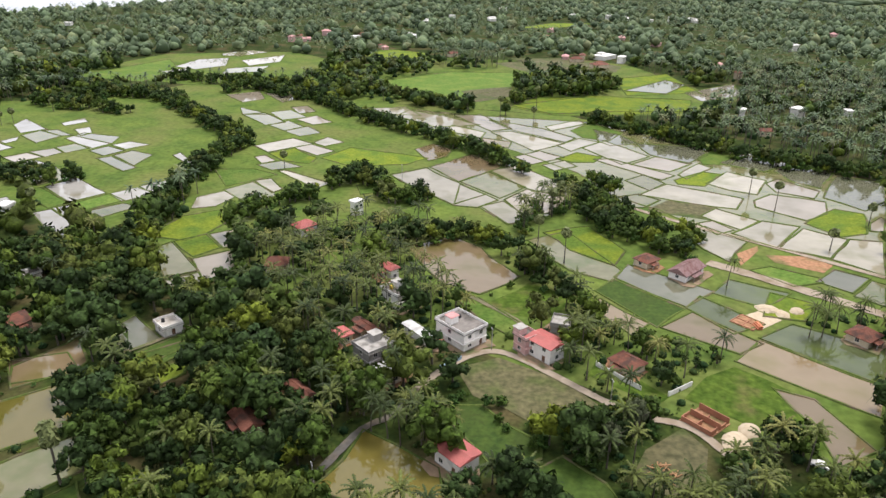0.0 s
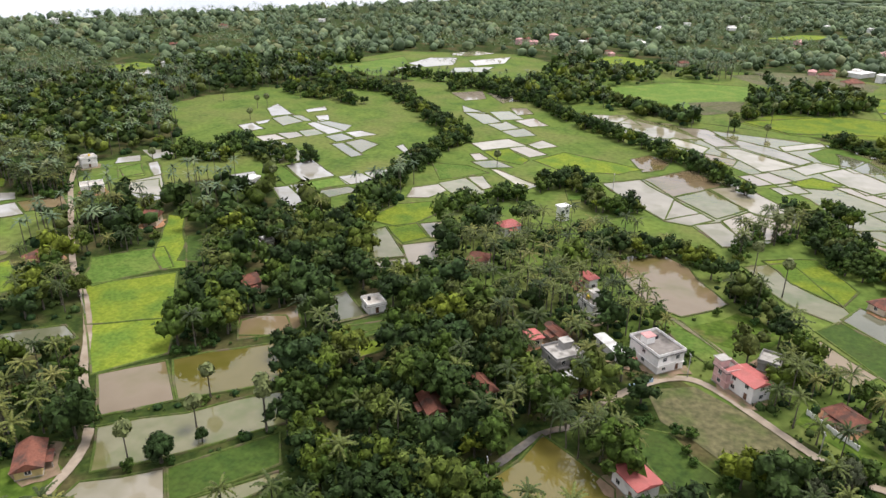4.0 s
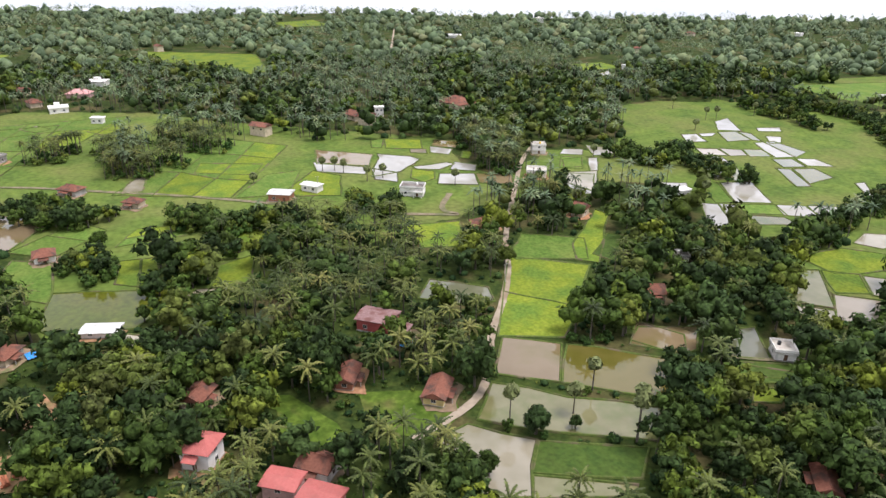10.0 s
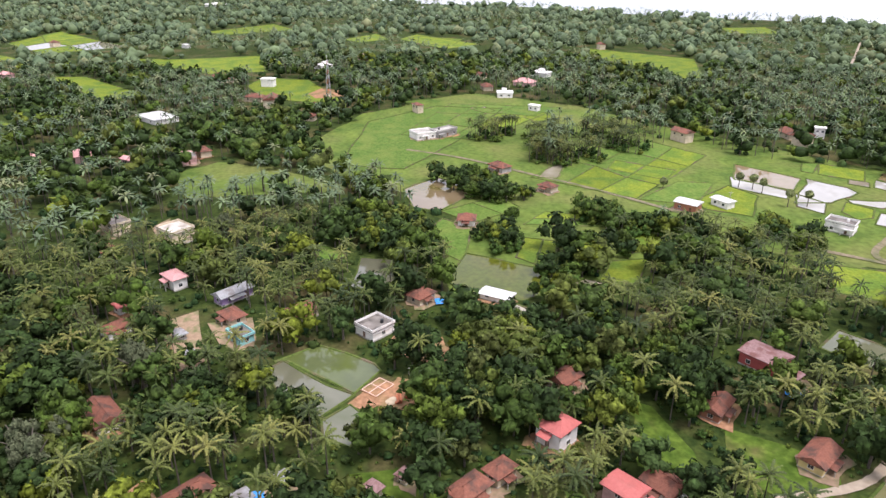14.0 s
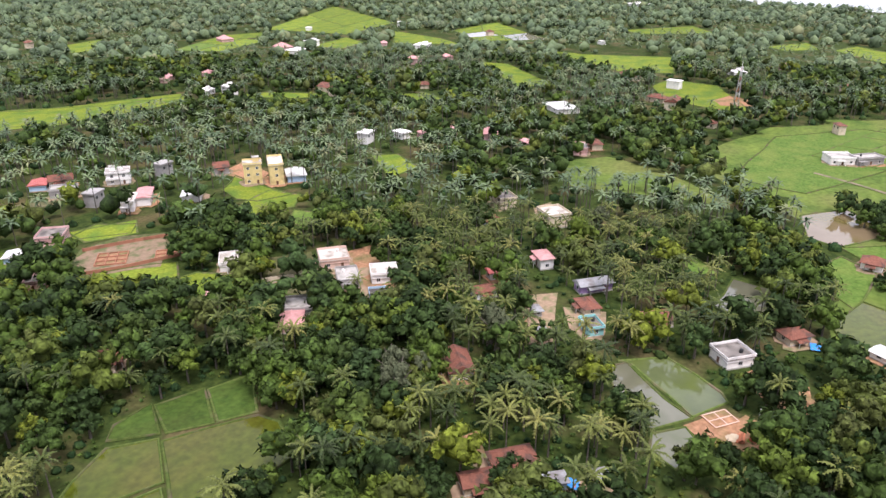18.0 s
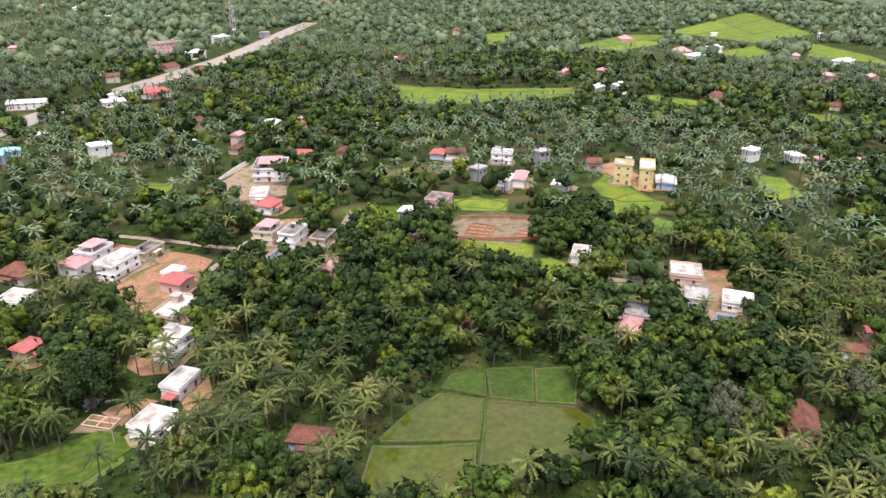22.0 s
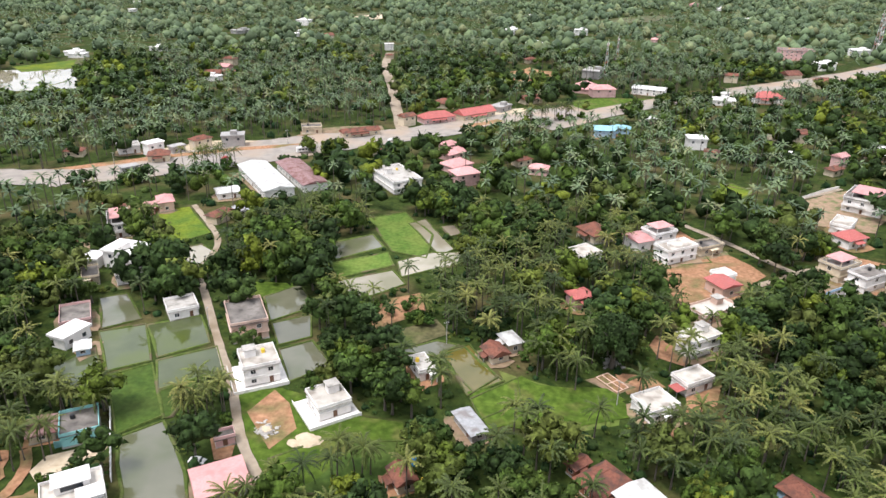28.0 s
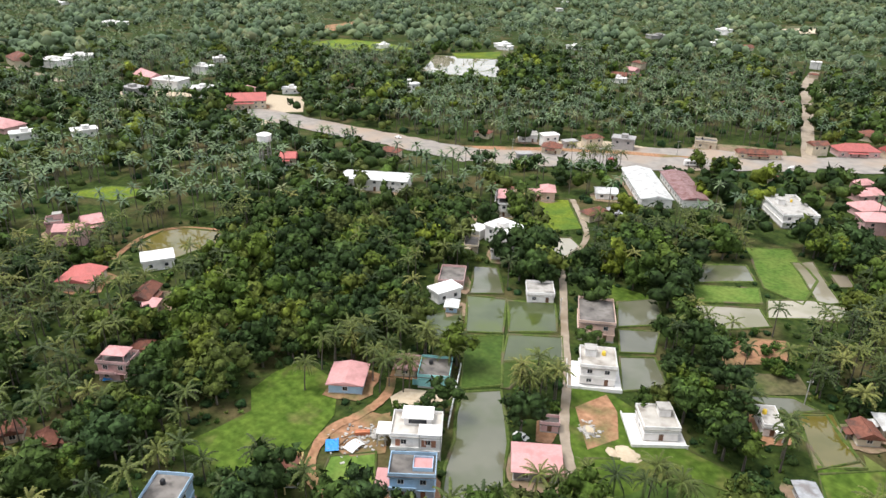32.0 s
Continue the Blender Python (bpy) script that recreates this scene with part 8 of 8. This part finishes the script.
def plant(kind, x, y, h, rng):
    base = new({"palm": "coconut_palm", "palmyra": "palmyra_palm", "broad": "tree", "bush": "bush", "casuarina": "casuarina_tree"}[kind])
    base.matrix_basis = pose(x, y, 0, 0, 0, rng.uniform(0, 360))
    if kind == "palm":
        k = rng.randrange(4)
        tr = part("trunk", None, "", base, "slender ringed grey trunk", Matrix.Diagonal((1, 1, h, 1)), PALM_TRUNKS[k])
        part("crown", None, "", base, "arching feathery fronds", Matrix.Translation(((0.0, 0.9, -0.6, 1.6)[k], 0, h)) @ Matrix.Scale(rng.uniform(0.85, 1.15), 4), rng.choice(PALM_CROWNS))
        tagged(base, "tall coconut palm with arching green fronds", "palm tree", "coconut palms")
    elif kind == "palmyra":
        part("trunk", None, "", base, "straight dark trunk", Matrix.Diagonal((1.2, 1.2, h, 1)), PALM_TRUNKS[0])
        part("crown", None, "", base, "round head of stiff fan leaves", Matrix.Translation((0, 0, h)) @ Matrix.Scale(2.3, 4), rng.choice(FANS))
        tagged(base, "palmyra palm with a round head standing at a paddy", "palm tree", "palmyra palms")
    elif kind == "casuarina":
        part("trunk", None, "", base, "", Matrix.Diagonal((h, h, h * 0.95, 1)), rng.choice(BROAD_TRUNKS))
        part("crown", None, "", base, "wispy grey-green needles", Matrix.Translation((0, 0, h * 0.6)) @ Matrix.Diagonal((h * 0.3, h * 0.3, h * 0.44, 1)), rng.choice(CASUARINA))
        tagged(base, "wispy grey-green casuarina tree", "tree", "casuarina trees")
    else:
        r = h * (0.46 if kind == "broad" else 0.55) * rng.uniform(0.9, 1.12)
        if kind == "broad":
            part("trunk", None, "", base, "", Matrix.Diagonal((h, h, h * 0.95, 1)), rng.choice(BROAD_TRUNKS))
        part("crown", None, "", base, "", Matrix.Translation((0, 0, h - r * 0.95)) @ Matrix.Diagonal((r, r, r * rng.uniform(0.95, 1.25), 1)), rng.choice(BROAD_CROWNS if kind == "broad" else BUSH_CROWNS))
        tagged(base, "spreading broadleaf tree with a dense green crown" if kind == "broad" else "low leafy green bush", "tree" if kind == "broad" else "bush", "broadleaf trees" if kind == "broad" else "bushes")
    return base


TREE = random.Random(21)
for kind, x, y, h in plan["lone"]:
    plant(kind, x, y, h, TREE)

# spots of the near and middle ground
nx, ny, nk = scatter_spots(0, 300, 5.0)
is_palm = split(nx, ny, nk)
nh = np.where(is_palm, RNG.uniform(5.5, 12.5, len(nx)), np.where(nk == 3, RNG.uniform(2.5, 4.5, len(nx)), RNG.uniform(7.5, 14.5, len(nx))))
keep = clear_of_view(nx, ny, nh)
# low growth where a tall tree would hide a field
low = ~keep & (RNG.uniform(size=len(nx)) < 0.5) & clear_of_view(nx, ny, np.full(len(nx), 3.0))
nh = np.where(low, RNG.uniform(2, 3.6, len(nx)), nh)
is_palm &= ~low
sel = keep | low
nx, ny, nk, nh, is_palm, low = nx[sel], ny[sel], nk[sel], nh[sel], is_palm[sel], low[sel]
# thin crowded broadleaf crowns
thin = low | (RNG.uniform(size=len(nx)) < np.where(is_palm, 0.66, 0.6))
nx, ny, nk, nh, is_palm, low = nx[thin], ny[thin], nk[thin], nh[thin], is_palm[thin], low[thin]
rows = []
for kind, width, pts in plan["row"]:
    for (x0, y0), (x1, y1) in zip(pts, pts[1:]):
        ln = math.hypot(x1 - x0, y1 - y0)
        for i in range(max(1, int(ln * width / 26))):
            u, v = TREE.random(), TREE.uniform(-0.5, 0.5) * width
            px, py = x0 + (x1 - x0) * u - (y1 - y0) / ln * v, y0 + (y1 - y0) * u + (x1 - x0) / ln * v
            rows.append((px, py, {"palm": TREE.uniform(8, 13), "broad": TREE.uniform(5, 10), "bush": TREE.uniform(2.5, 4.5)}[kind], kind == "palm", kind == "bush"))
            if kind != "bush":
                rows.append((px + TREE.uniform(-4, 4), py + TREE.uniform(-4, 4), TREE.uniform(2.5, 5), 0, 1))
rows = np.array(rows)
nx, ny, nh = np.r_[nx, rows[:, 0]], np.r_[ny, rows[:, 1]], np.r_[nh, rows[:, 2]]
is_palm, low = np.r_[is_palm, rows[:, 3] > 0], np.r_[low, rows[:, 4] > 0]
rad = np.hypot(nx, ny)
near = np.zeros(len(nx), bool)
for mask, count in ((is_palm, 300), (~is_palm & ~low, 300), (low, 150)):
    idx = np.where(mask)[0]
    near[idx[np.argsort(rad[idx])[:count]]] = True
for i in np.where(near)[0]:
    plant("palm" if is_palm[i] else "bush" if low[i] else "broad", float(nx[i]), float(ny[i]), float(nh[i]), TREE)
mid = ~near


def forest(mask, x, y, h, palms, lows, level, words):
    """The trees of one belt joined by kind; level sets how finely they are shaped."""
    fr, sg, lf, lob, crd = {0: (16, 3, 5, 10, 200), 3: (13, 2, 4, 6, 95), 1: (11, 2, 0, 2, 22), 2: (8, 1, 0, 1, 6)}[level]
    pt = [palm_arrays(fr, sg, lf, 0.9, (4.6, 4.1, 4.9, 4.6)[level], 100 + level * 10 + k) for k in range(4)]
    bt = [crown_arrays(lob, crd, (0.115, 0.20, 0.28, 0.15)[level], 200 + level * 10 + k) for k in range(5)]
    p = mask & palms
    n = int(p.sum())
    one = np.ones(n)
    # levels 1 and 2 take the haze-tinted leaf colour
    joined("coconut_grove", pt, x[p], y[p], h[p], one * RNG.uniform(0.85, 1.2, n) * (1.1 if level == 2 else 1.0), one, "hazed_far_leaf" if level in (1, 2) else "palm_leaf", f"{words} of coconut palms with green fronds", "palm grove")
    if level != 2:
        joined("palm_trunks", [trunk_arrays(4, 2, 0.2, 0.13, 0)] if level in (0, 3) else [trunk_arrays(3, 1, 0.2, 0.15, 0)], x[p], y[p], one * 0, one, h[p], "bark", "grey trunks of the coconut palms", "palm trunks")
    for m, mat, nm, lb in ((mask & ~palms & ~lows, "hazed_far_leaf" if level == 2 else "leaf", "tree_belt", "broadleaf trees with dense crowns"), (mask & ~palms & lows, "bush_leaf", "undergrowth", "leafy low bushes")):
        n = int(m.sum())
        r = h[m] * np.where(lows[m], 0.62, 0.47) * RNG.uniform(0.85, 1.2, n)
        if level in (1, 2):
            r = r * (1.3 if level == 2 else 1.15)
        joined(nm, bt if nm == "tree_belt" else [crown_arrays(5, 40, 0.17, 240 + k) for k in range(4)], x[m], y[m], h[m] - r * 0.85, r, r * RNG.uniform(0.85, 1.2, n), mat, f"{words} of {lb}", "trees" if nm == "tree_belt" else "bushes")
        if nm == "tree_belt" and level in (0, 3):
            joined("tree_trunks", [trunk_arrays(4, 1, 0.3, 0.2, 0)], x[m], y[m], h[m] * 0, np.ones(n), h[m] * 0.6, "bark", "trunks of the broadleaf trees", "trunks")


# shrubs and weeds on the rough ground nearest the village
gx, gy, gk = scatter_spots(0, 215, 3.2)
gr = RNG.uniform(0.5, 1.2, len(gx))
joined("weeds", [weed_arrays(9, 450 + q) for q in range(4)], gx, gy, gr * 0.15, gr, gr * RNG.uniform(0.6, 1.3, len(gx)), "bush_leaf", "low weeds and shrubs on rough ground", "weeds")
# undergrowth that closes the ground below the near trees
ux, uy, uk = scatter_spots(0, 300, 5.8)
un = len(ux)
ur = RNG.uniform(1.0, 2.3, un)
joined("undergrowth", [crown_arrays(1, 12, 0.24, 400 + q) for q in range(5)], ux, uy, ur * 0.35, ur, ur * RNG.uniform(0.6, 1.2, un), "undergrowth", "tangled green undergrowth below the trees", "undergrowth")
forest(mid & (rad < 205), nx, ny, nh, is_palm, low, 0, "dense stand")
forest(mid & (rad >= 205), nx, ny, nh, is_palm, low, 3, "dense stand")


def belt(lo, hi, step, level, words):
    x, y, k = scatter_spots(lo, hi, step)
    seen_side = np.degrees(np.arctan2(-x, y)) % 360
    thin_ = (seen_side < 268) | (seen_side > 326) | (RNG.uniform(size=len(x)) < 0.15)
    x, y, k = x[thin_], y[thin_], k[thin_]
    pal = split(x, y, k) & ((level < 2) | (RNG.uniform(size=len(x)) < 0.95))
    h = np.where(pal, RNG.uniform(9, 15, len(x)), RNG.uniform(7, 16, len(x)))
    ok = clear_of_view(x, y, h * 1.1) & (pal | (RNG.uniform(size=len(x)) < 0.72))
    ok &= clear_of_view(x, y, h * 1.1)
    forest(ok, x, y, h, pal, np.zeros(len(x), bool), level, words)


belt(300, 780, 8.0, 1, "spreading belt")
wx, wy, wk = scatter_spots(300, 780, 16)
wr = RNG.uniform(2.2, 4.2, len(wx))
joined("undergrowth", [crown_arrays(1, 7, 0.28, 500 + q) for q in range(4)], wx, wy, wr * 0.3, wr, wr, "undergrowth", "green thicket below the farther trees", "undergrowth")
belt(780, 1690, 14, 2, "far belt")
x, y, k = scatter_spots(1690, 4000, 70)
joined("far_woods", [crown_arrays(1, 6, 0.25, 300 + q) for q in range(4)], x, y, np.full(len(x), 5.0), RNG.uniform(28, 40, len(x)), RNG.uniform(7, 10, len(x)), "hazed_far_leaf", "continuous woods towards the horizon", "woods")


# ---- masts, walls, poles, vehicles and clutter ----


def bar(p, q, r):
    """A square bar from p to q."""
    p, q = Vector(p), Vector(q)
    d = (q - p).normalized()
    a = d.cross(Vector((0, 0, 1)) if abs(d.z) < 0.9 else Vector((1, 0, 0))).normalized() * r
    b = d.cross(a).normalized() * r
    v = [tuple(w + s * a + t * b) for w in (p, q) for s, t in ((-1, -1), (1, -1), (1, 1), (-1, 1))]
    return v, [(0, 1, 5, 4), (1, 2, 6, 5), (2, 3, 7, 6), (3, 0, 4, 7), (3, 2, 1, 0), (4, 5, 6, 7)]


def bars(*bs):
    v, f = [], []
    for p, q, r in bs:
        bv, bf = bar(p, q, r)
        f += [tuple(i + len(v) for i in face) for face in bf]
        v += bv
    return v, f


make_mat("mast_red", (0.42, 0.09, 0.05), (0.50, 0.12, 0.07), 1.0, 0.5)
make_mat("logs", (0.24, 0.13, 0.06), (0.34, 0.20, 0.10), 1.5, 0.9, 0, 0.4, 6.0, 0.2)
make_mat("tarp_white", (0.55, 0.55, 0.52), (0.64, 0.64, 0.60), 1.0, 0.5)
make_mat("brick_clay", (0.36, 0.12, 0.06), (0.48, 0.18, 0.09), 1.2, 0.9, 0, 0.3, 6.0, 0.2)


def build_mast(x, y, h):
    base = new("lattice_mast")
    base.location = (x, y, 0)
    n, w0, w1 = 8, h * 0.055, h * 0.012
    at_ = lambda u: w0 + (w1 - w0) * u
    for sx, sy in ((-1, -1), (1, -1), (1, 1), (-1, 1)):
        part("leg", bars(((sx * w0, sy * w0, 0), (sx * w1, sy * w1, h), 0.16)), "steel", base)
    for k in range(n):
        a, b, z0, z1 = at_(k / n), at_((k + 1) / n), h * k / n, h * (k + 1) / n
        sides = [((-a, -a), (b, -b)), ((a, -a), (b, b)), ((a, a), (-b, b)), ((-a, a), (-b, -b))]
        part("brace", bars(*[((p[0], p[1], z0), (q[0], q[1], z1), 0.09) for p, q in sides]), "mast_red" if k % 2 else "wall_white", base)
    part("antenna", bars(((0, 0, h), (0, 0, h + 4), 0.1), ((-0.8, 0.6, h - 2), (-0.8, 0.6, h), 0.25), ((0.8, -0.6, h - 2), (0.8, -0.6, h), 0.25)), "wall_white", base)
    tagged(base, "tall lattice phone mast with cross braces", "mast")


def build_tower(x, y, h):
    base = new("water_tower")
    base.location = (x, y, 0)
    r = h * 0.2
    for i in range(6):
        a = 6.2832 * i / 6
        part("leg", bars(((r * math.cos(a), r * math.sin(a), 0), (r * 0.9 * math.cos(a), r * 0.9 * math.sin(a), h * 0.66), 0.25)), "concrete", base)
    for z in (0.22, 0.44):
        ring_ = [(r * math.cos(6.2832 * i / 6), r * math.sin(6.2832 * i / 6), h * z) for i in range(6)]
        part("tie_beam", bars(*[(p, q, 0.18) for p, q in zip(ring_, ring_[1:] + ring_[:1])]), "concrete", base)
    part("tank", lathe([(r * 0.7, h * 0.64), (r * 1.25, h * 0.70), (r * 1.25, h * 0.92), (r * 1.35, h * 0.93), (r * 0.6, h * 0.99), (r * 0.15, h)], 16), "wall_white", base)
    tagged(base, "white concrete water tower on six legs", "water tower")


def build_pole(x, y, h, rng):
    base = new("utility_pole")
    base.matrix_basis = pose(x, y, 0, 0, 0, rng.uniform(0, 180))
    part("shaft", lathe([(0.16, 0), (0.13, h * 0.5), (0.1, h)], 8), "concrete", base)
    part("cross_arm", bars(((-0.9, 0, h - 0.5), (0.9, 0, h - 0.5), 0.06)), "steel", base)
    for u in (-0.8, 0, 0.8):
        part("insulator", lathe([(0.05, h - 0.44), (0.08, h - 0.36), (0.04, h - 0.26)], 6), "wall_white", base, "", pose(u, 0, 0))
    tagged(base, "grey concrete utility pole with a cross arm", "utility pole", "utility poles")


def build_wall(wall, h, pts):
    base = new("compound_wall")
    cx, cy = pts[0]
    base.location = (cx, cy, 0)
    for (x0, y0), (x1, y1) in zip(pts, pts[1:]):
        ln, a = math.hypot(x1 - x0, y1 - y0), math.degrees(math.atan2(y1 - y0, x1 - x0))
        m = pose(x0 - cx, y0 - cy, 0, 0, 0, a)
        n = max(1, round(ln / 3.2))
        for i in range(n):
            part("panel", boxes((ln * i / n + 0.15, -0.08, 0, ln * (i + 1) / n - 0.15, 0.08, h)), "wall_" + wall, base, "", m)
            part("pier", boxes((ln * i / n - 0.15, -0.15, 0, ln * i / n + 0.15, 0.15, h + 0.15)), "wall_" + wall, base, "", m)
    tagged(base, f"{wall} plastered compound wall with piers", "wall")


def build_vehicle(kind, x, y, turn, colour):
    base = new(kind)
    base.matrix_basis = pose(x, y, 0.42, 0, 0, turn)
    ln, w, h = (10.5, 2.5, 3.0) if kind == "bus" else (4.0, 1.7, 1.45)
    a, b = ln / 2, w / 2
    if kind == "bus":
        v, f = boxes((-a, -b, 0.45, a, b, h))
    else:
        sec = [(-a, 0.3), (-a, 0.85), (-a * 0.55, 0.92), (-a * 0.4, h), (a * 0.35, h), (a * 0.6, 0.95), (a, 0.8), (a, 0.3)]
        v = [(u, -b * (0.85 if z > 1 else 1), z) for u, z in sec] + [(u, b * (0.85 if z > 1 else 1), z) for u, z in sec]
        n = len(sec)
        f = [tuple(range(n)), tuple(range(2 * n - 1, n - 1, -1))] + [(i, i + n, (i + 1) % n + n, (i + 1) % n) for i in range(n)]
    part("body", (v, f), "wall_" + colour, base)
    if kind == "bus":
        for s in (-1, 1):
            for i in range(5):
                u = -a + 1.0 + i * 1.8
                part("window", boxes((u, s * b - 0.02, 1.5, u + 1.4, s * b + 0.02, 2.4)), "glass", base)
        part("windscreen", boxes((a - 0.02, -b + 0.2, 1.4, a + 0.02, b - 0.2, 2.5)), "glass", base)
        part("roof", boxes((-a + 0.1, -b + 0.1, h, a - 0.1, b - 0.1, h + 0.1)), "wall_white", base)
    else:
        part("window", boxes((-a * 0.35, -b * 0.85 - 0.03, 0.98, a * 0.32, -b * 0.85 + 0.02, h - 0.08), (-a * 0.35, b * 0.85 - 0.02, 0.98, a * 0.32, b * 0.85 + 0.03, h - 0.08)), "glass", base)
        part("windscreen", bars(((a * 0.5, -b * 0.7, 1.18), (a * 0.5, b * 0.7, 1.18), 0.18)), "glass", base)
    tyre = lathe([(0.2, -0.1), (0.36, -0.1), (0.38, 0), (0.36, 0.1), (0.2, 0.1)], 12)
    for sx in (-0.62, 0.62):
        for sy in (-1, 1):
            part("wheel", tyre, "black_plastic", base, "", pose(sx * a, sy * (b - 0.05), 0.36, 90, 0, 0))
    tagged(base, f"{colour} {kind} on the road", kind, "vehicles")


def build_small(kind, x, y, size, rng):
    base = new({"tarp_blue": "tarpaulin", "tarp_white": "tarpaulin", "barrel_yellow": "barrel", "barrel_blue": "barrel"}.get(kind, kind))
    base.matrix_basis = pose(x, y, 0.1, 0, 0, rng.uniform(0, 360))
    if kind == "sand_heap":
        n = 16
        v = [(size * r * math.cos(6.2832 * i / n) * rng.uniform(0.85, 1.15), 0.7 * size * r * math.sin(6.2832 * i / n) * rng.uniform(0.85, 1.15), z * size * 0.3) for r, z in ((1, 0), (0.75, 0.5), (0.4, 0.9), (0.08, 1.05)) for i in range(n)]
        f = [(k * n + i, k * n + (i + 1) % n, (k + 1) * n + (i + 1) % n, (k + 1) * n + i) for k in range(3) for i in range(n)] + [tuple(range(3 * n, 4 * n))]
        part("mound", (v, f), "sand", base)
        tagged(base, "uneven heap of pale building sand", "sand heap", "sand heaps")
    elif kind == "rubble":
        v, f = [], []
        for _ in range(140):
            q, w_, t_ = abs(rng.gauss(0, size * 0.5)), rng.uniform(0.15, 0.55), rng.uniform(0, 6.28)
            cx, cy, hh = q * math.cos(t_), q * math.sin(t_), rng.uniform(0.1, 0.5)
            bv, bf = boxes((cx - w_, cy - w_ * 0.6, 0, cx + w_, cy + w_ * 0.6, hh))
            o, k = len(v), rng.uniform(0, 3.14)
            v += [(cx + (p - cx) * math.cos(k) - (r_ - cy) * math.sin(k), cy + (p - cx) * math.sin(k) + (r_ - cy) * math.cos(k), z_) for p, r_, z_ in bv]
            f += [tuple(o + i for i in g_) for g_ in bf]
        bpy.data.objects.remove(base)
        ob = new("rubble", mesh_of("rubble", v, f, "concrete"))
        ob.location = (x, y, 0.1)
        tagged(ob, "scattered building rubble and broken blocks", "rubble", kind="stuff")
        return
    elif kind == "log_pile":
        for i in range(12):
            a = rng.uniform(-25, 25) + (70 if i % 3 == 0 else 0)
            part("log", lathe([(0.18, -1.6), (0.2, 0), (0.15, 1.7)], 8), "logs", base, "", pose(rng.uniform(-2, 2), rng.uniform(-1.6, 1.6), 0.2 + 0.3 * (i // 5), 90, 0, a))
        tagged(base, "scattered pile of cut brown logs", "log pile")
    elif kind.startswith("tarp"):
        n = 6
        v = [((i / n - 0.5) * 4.5, (j / n - 0.5) * 3.2, 0.5 + 0.5 * math.cos((i / n - 0.5) * 3) + rng.uniform(-0.12, 0.12)) for i in range(n + 1) for j in range(n + 1)]
        f = [(i * (n + 1) + j, (i + 1) * (n + 1) + j, (i + 1) * (n + 1) + j + 1, i * (n + 1) + j + 1) for i in range(n) for j in range(n)]
        part("sheet", (v, f), "blue_plastic" if kind == "tarp_blue" else "tarp_white", base)
        part("bundle", boxes((-1.6, -1.1, 0, 1.6, 1.1, 0.75)), "brick_clay", base)
        tagged(base, "creased blue tarpaulin over a stack" if kind == "tarp_blue" else "creased white tarpaulin over a stack", "tarpaulin")
    elif kind.startswith("barrel"):
        part("shell", lathe([(0.75, 0), (0.8, 0.2), (0.78, 0.9), (0.8, 1.0), (0.78, 1.7), (0.5, 2.0), (0.2, 2.1)], 14), "yellow_plastic" if "yellow" in kind else "blue_plastic", base)
        tagged(base, "large yellow plastic water barrel" if "yellow" in kind else "large blue plastic water barrel", "barrel")
    else:
        data = mesh_of("brick_row", *boxes((-1.8, -0.22, 0, 1.8, 0.22, 0.24)), "brick_clay")
        for k in range(5):
            for j in range(4 - k // 2):
                part("brick_row", None, "", base, "", pose(rng.uniform(-0.1, 0.1), (j - 1.5) * 0.5, 0.25 * k, 0, 0, rng.uniform(-2, 2)), data)
        tagged(base, "stack of orange clay bricks in rows", "brick stack")


CLUTTER = random.Random(33)
for kind, *rest in plan["extra"]:
    if kind == "mast":
        build_mast(*rest)
    elif kind == "tower":
        build_tower(*rest)
    elif kind == "pole":
        build_pole(*rest, CLUTTER)
    elif kind == "wall":
        build_wall(*rest)
    elif kind == "vehicle":
        build_vehicle(*rest)
    else:
        build_small(*rest, CLUTTER)
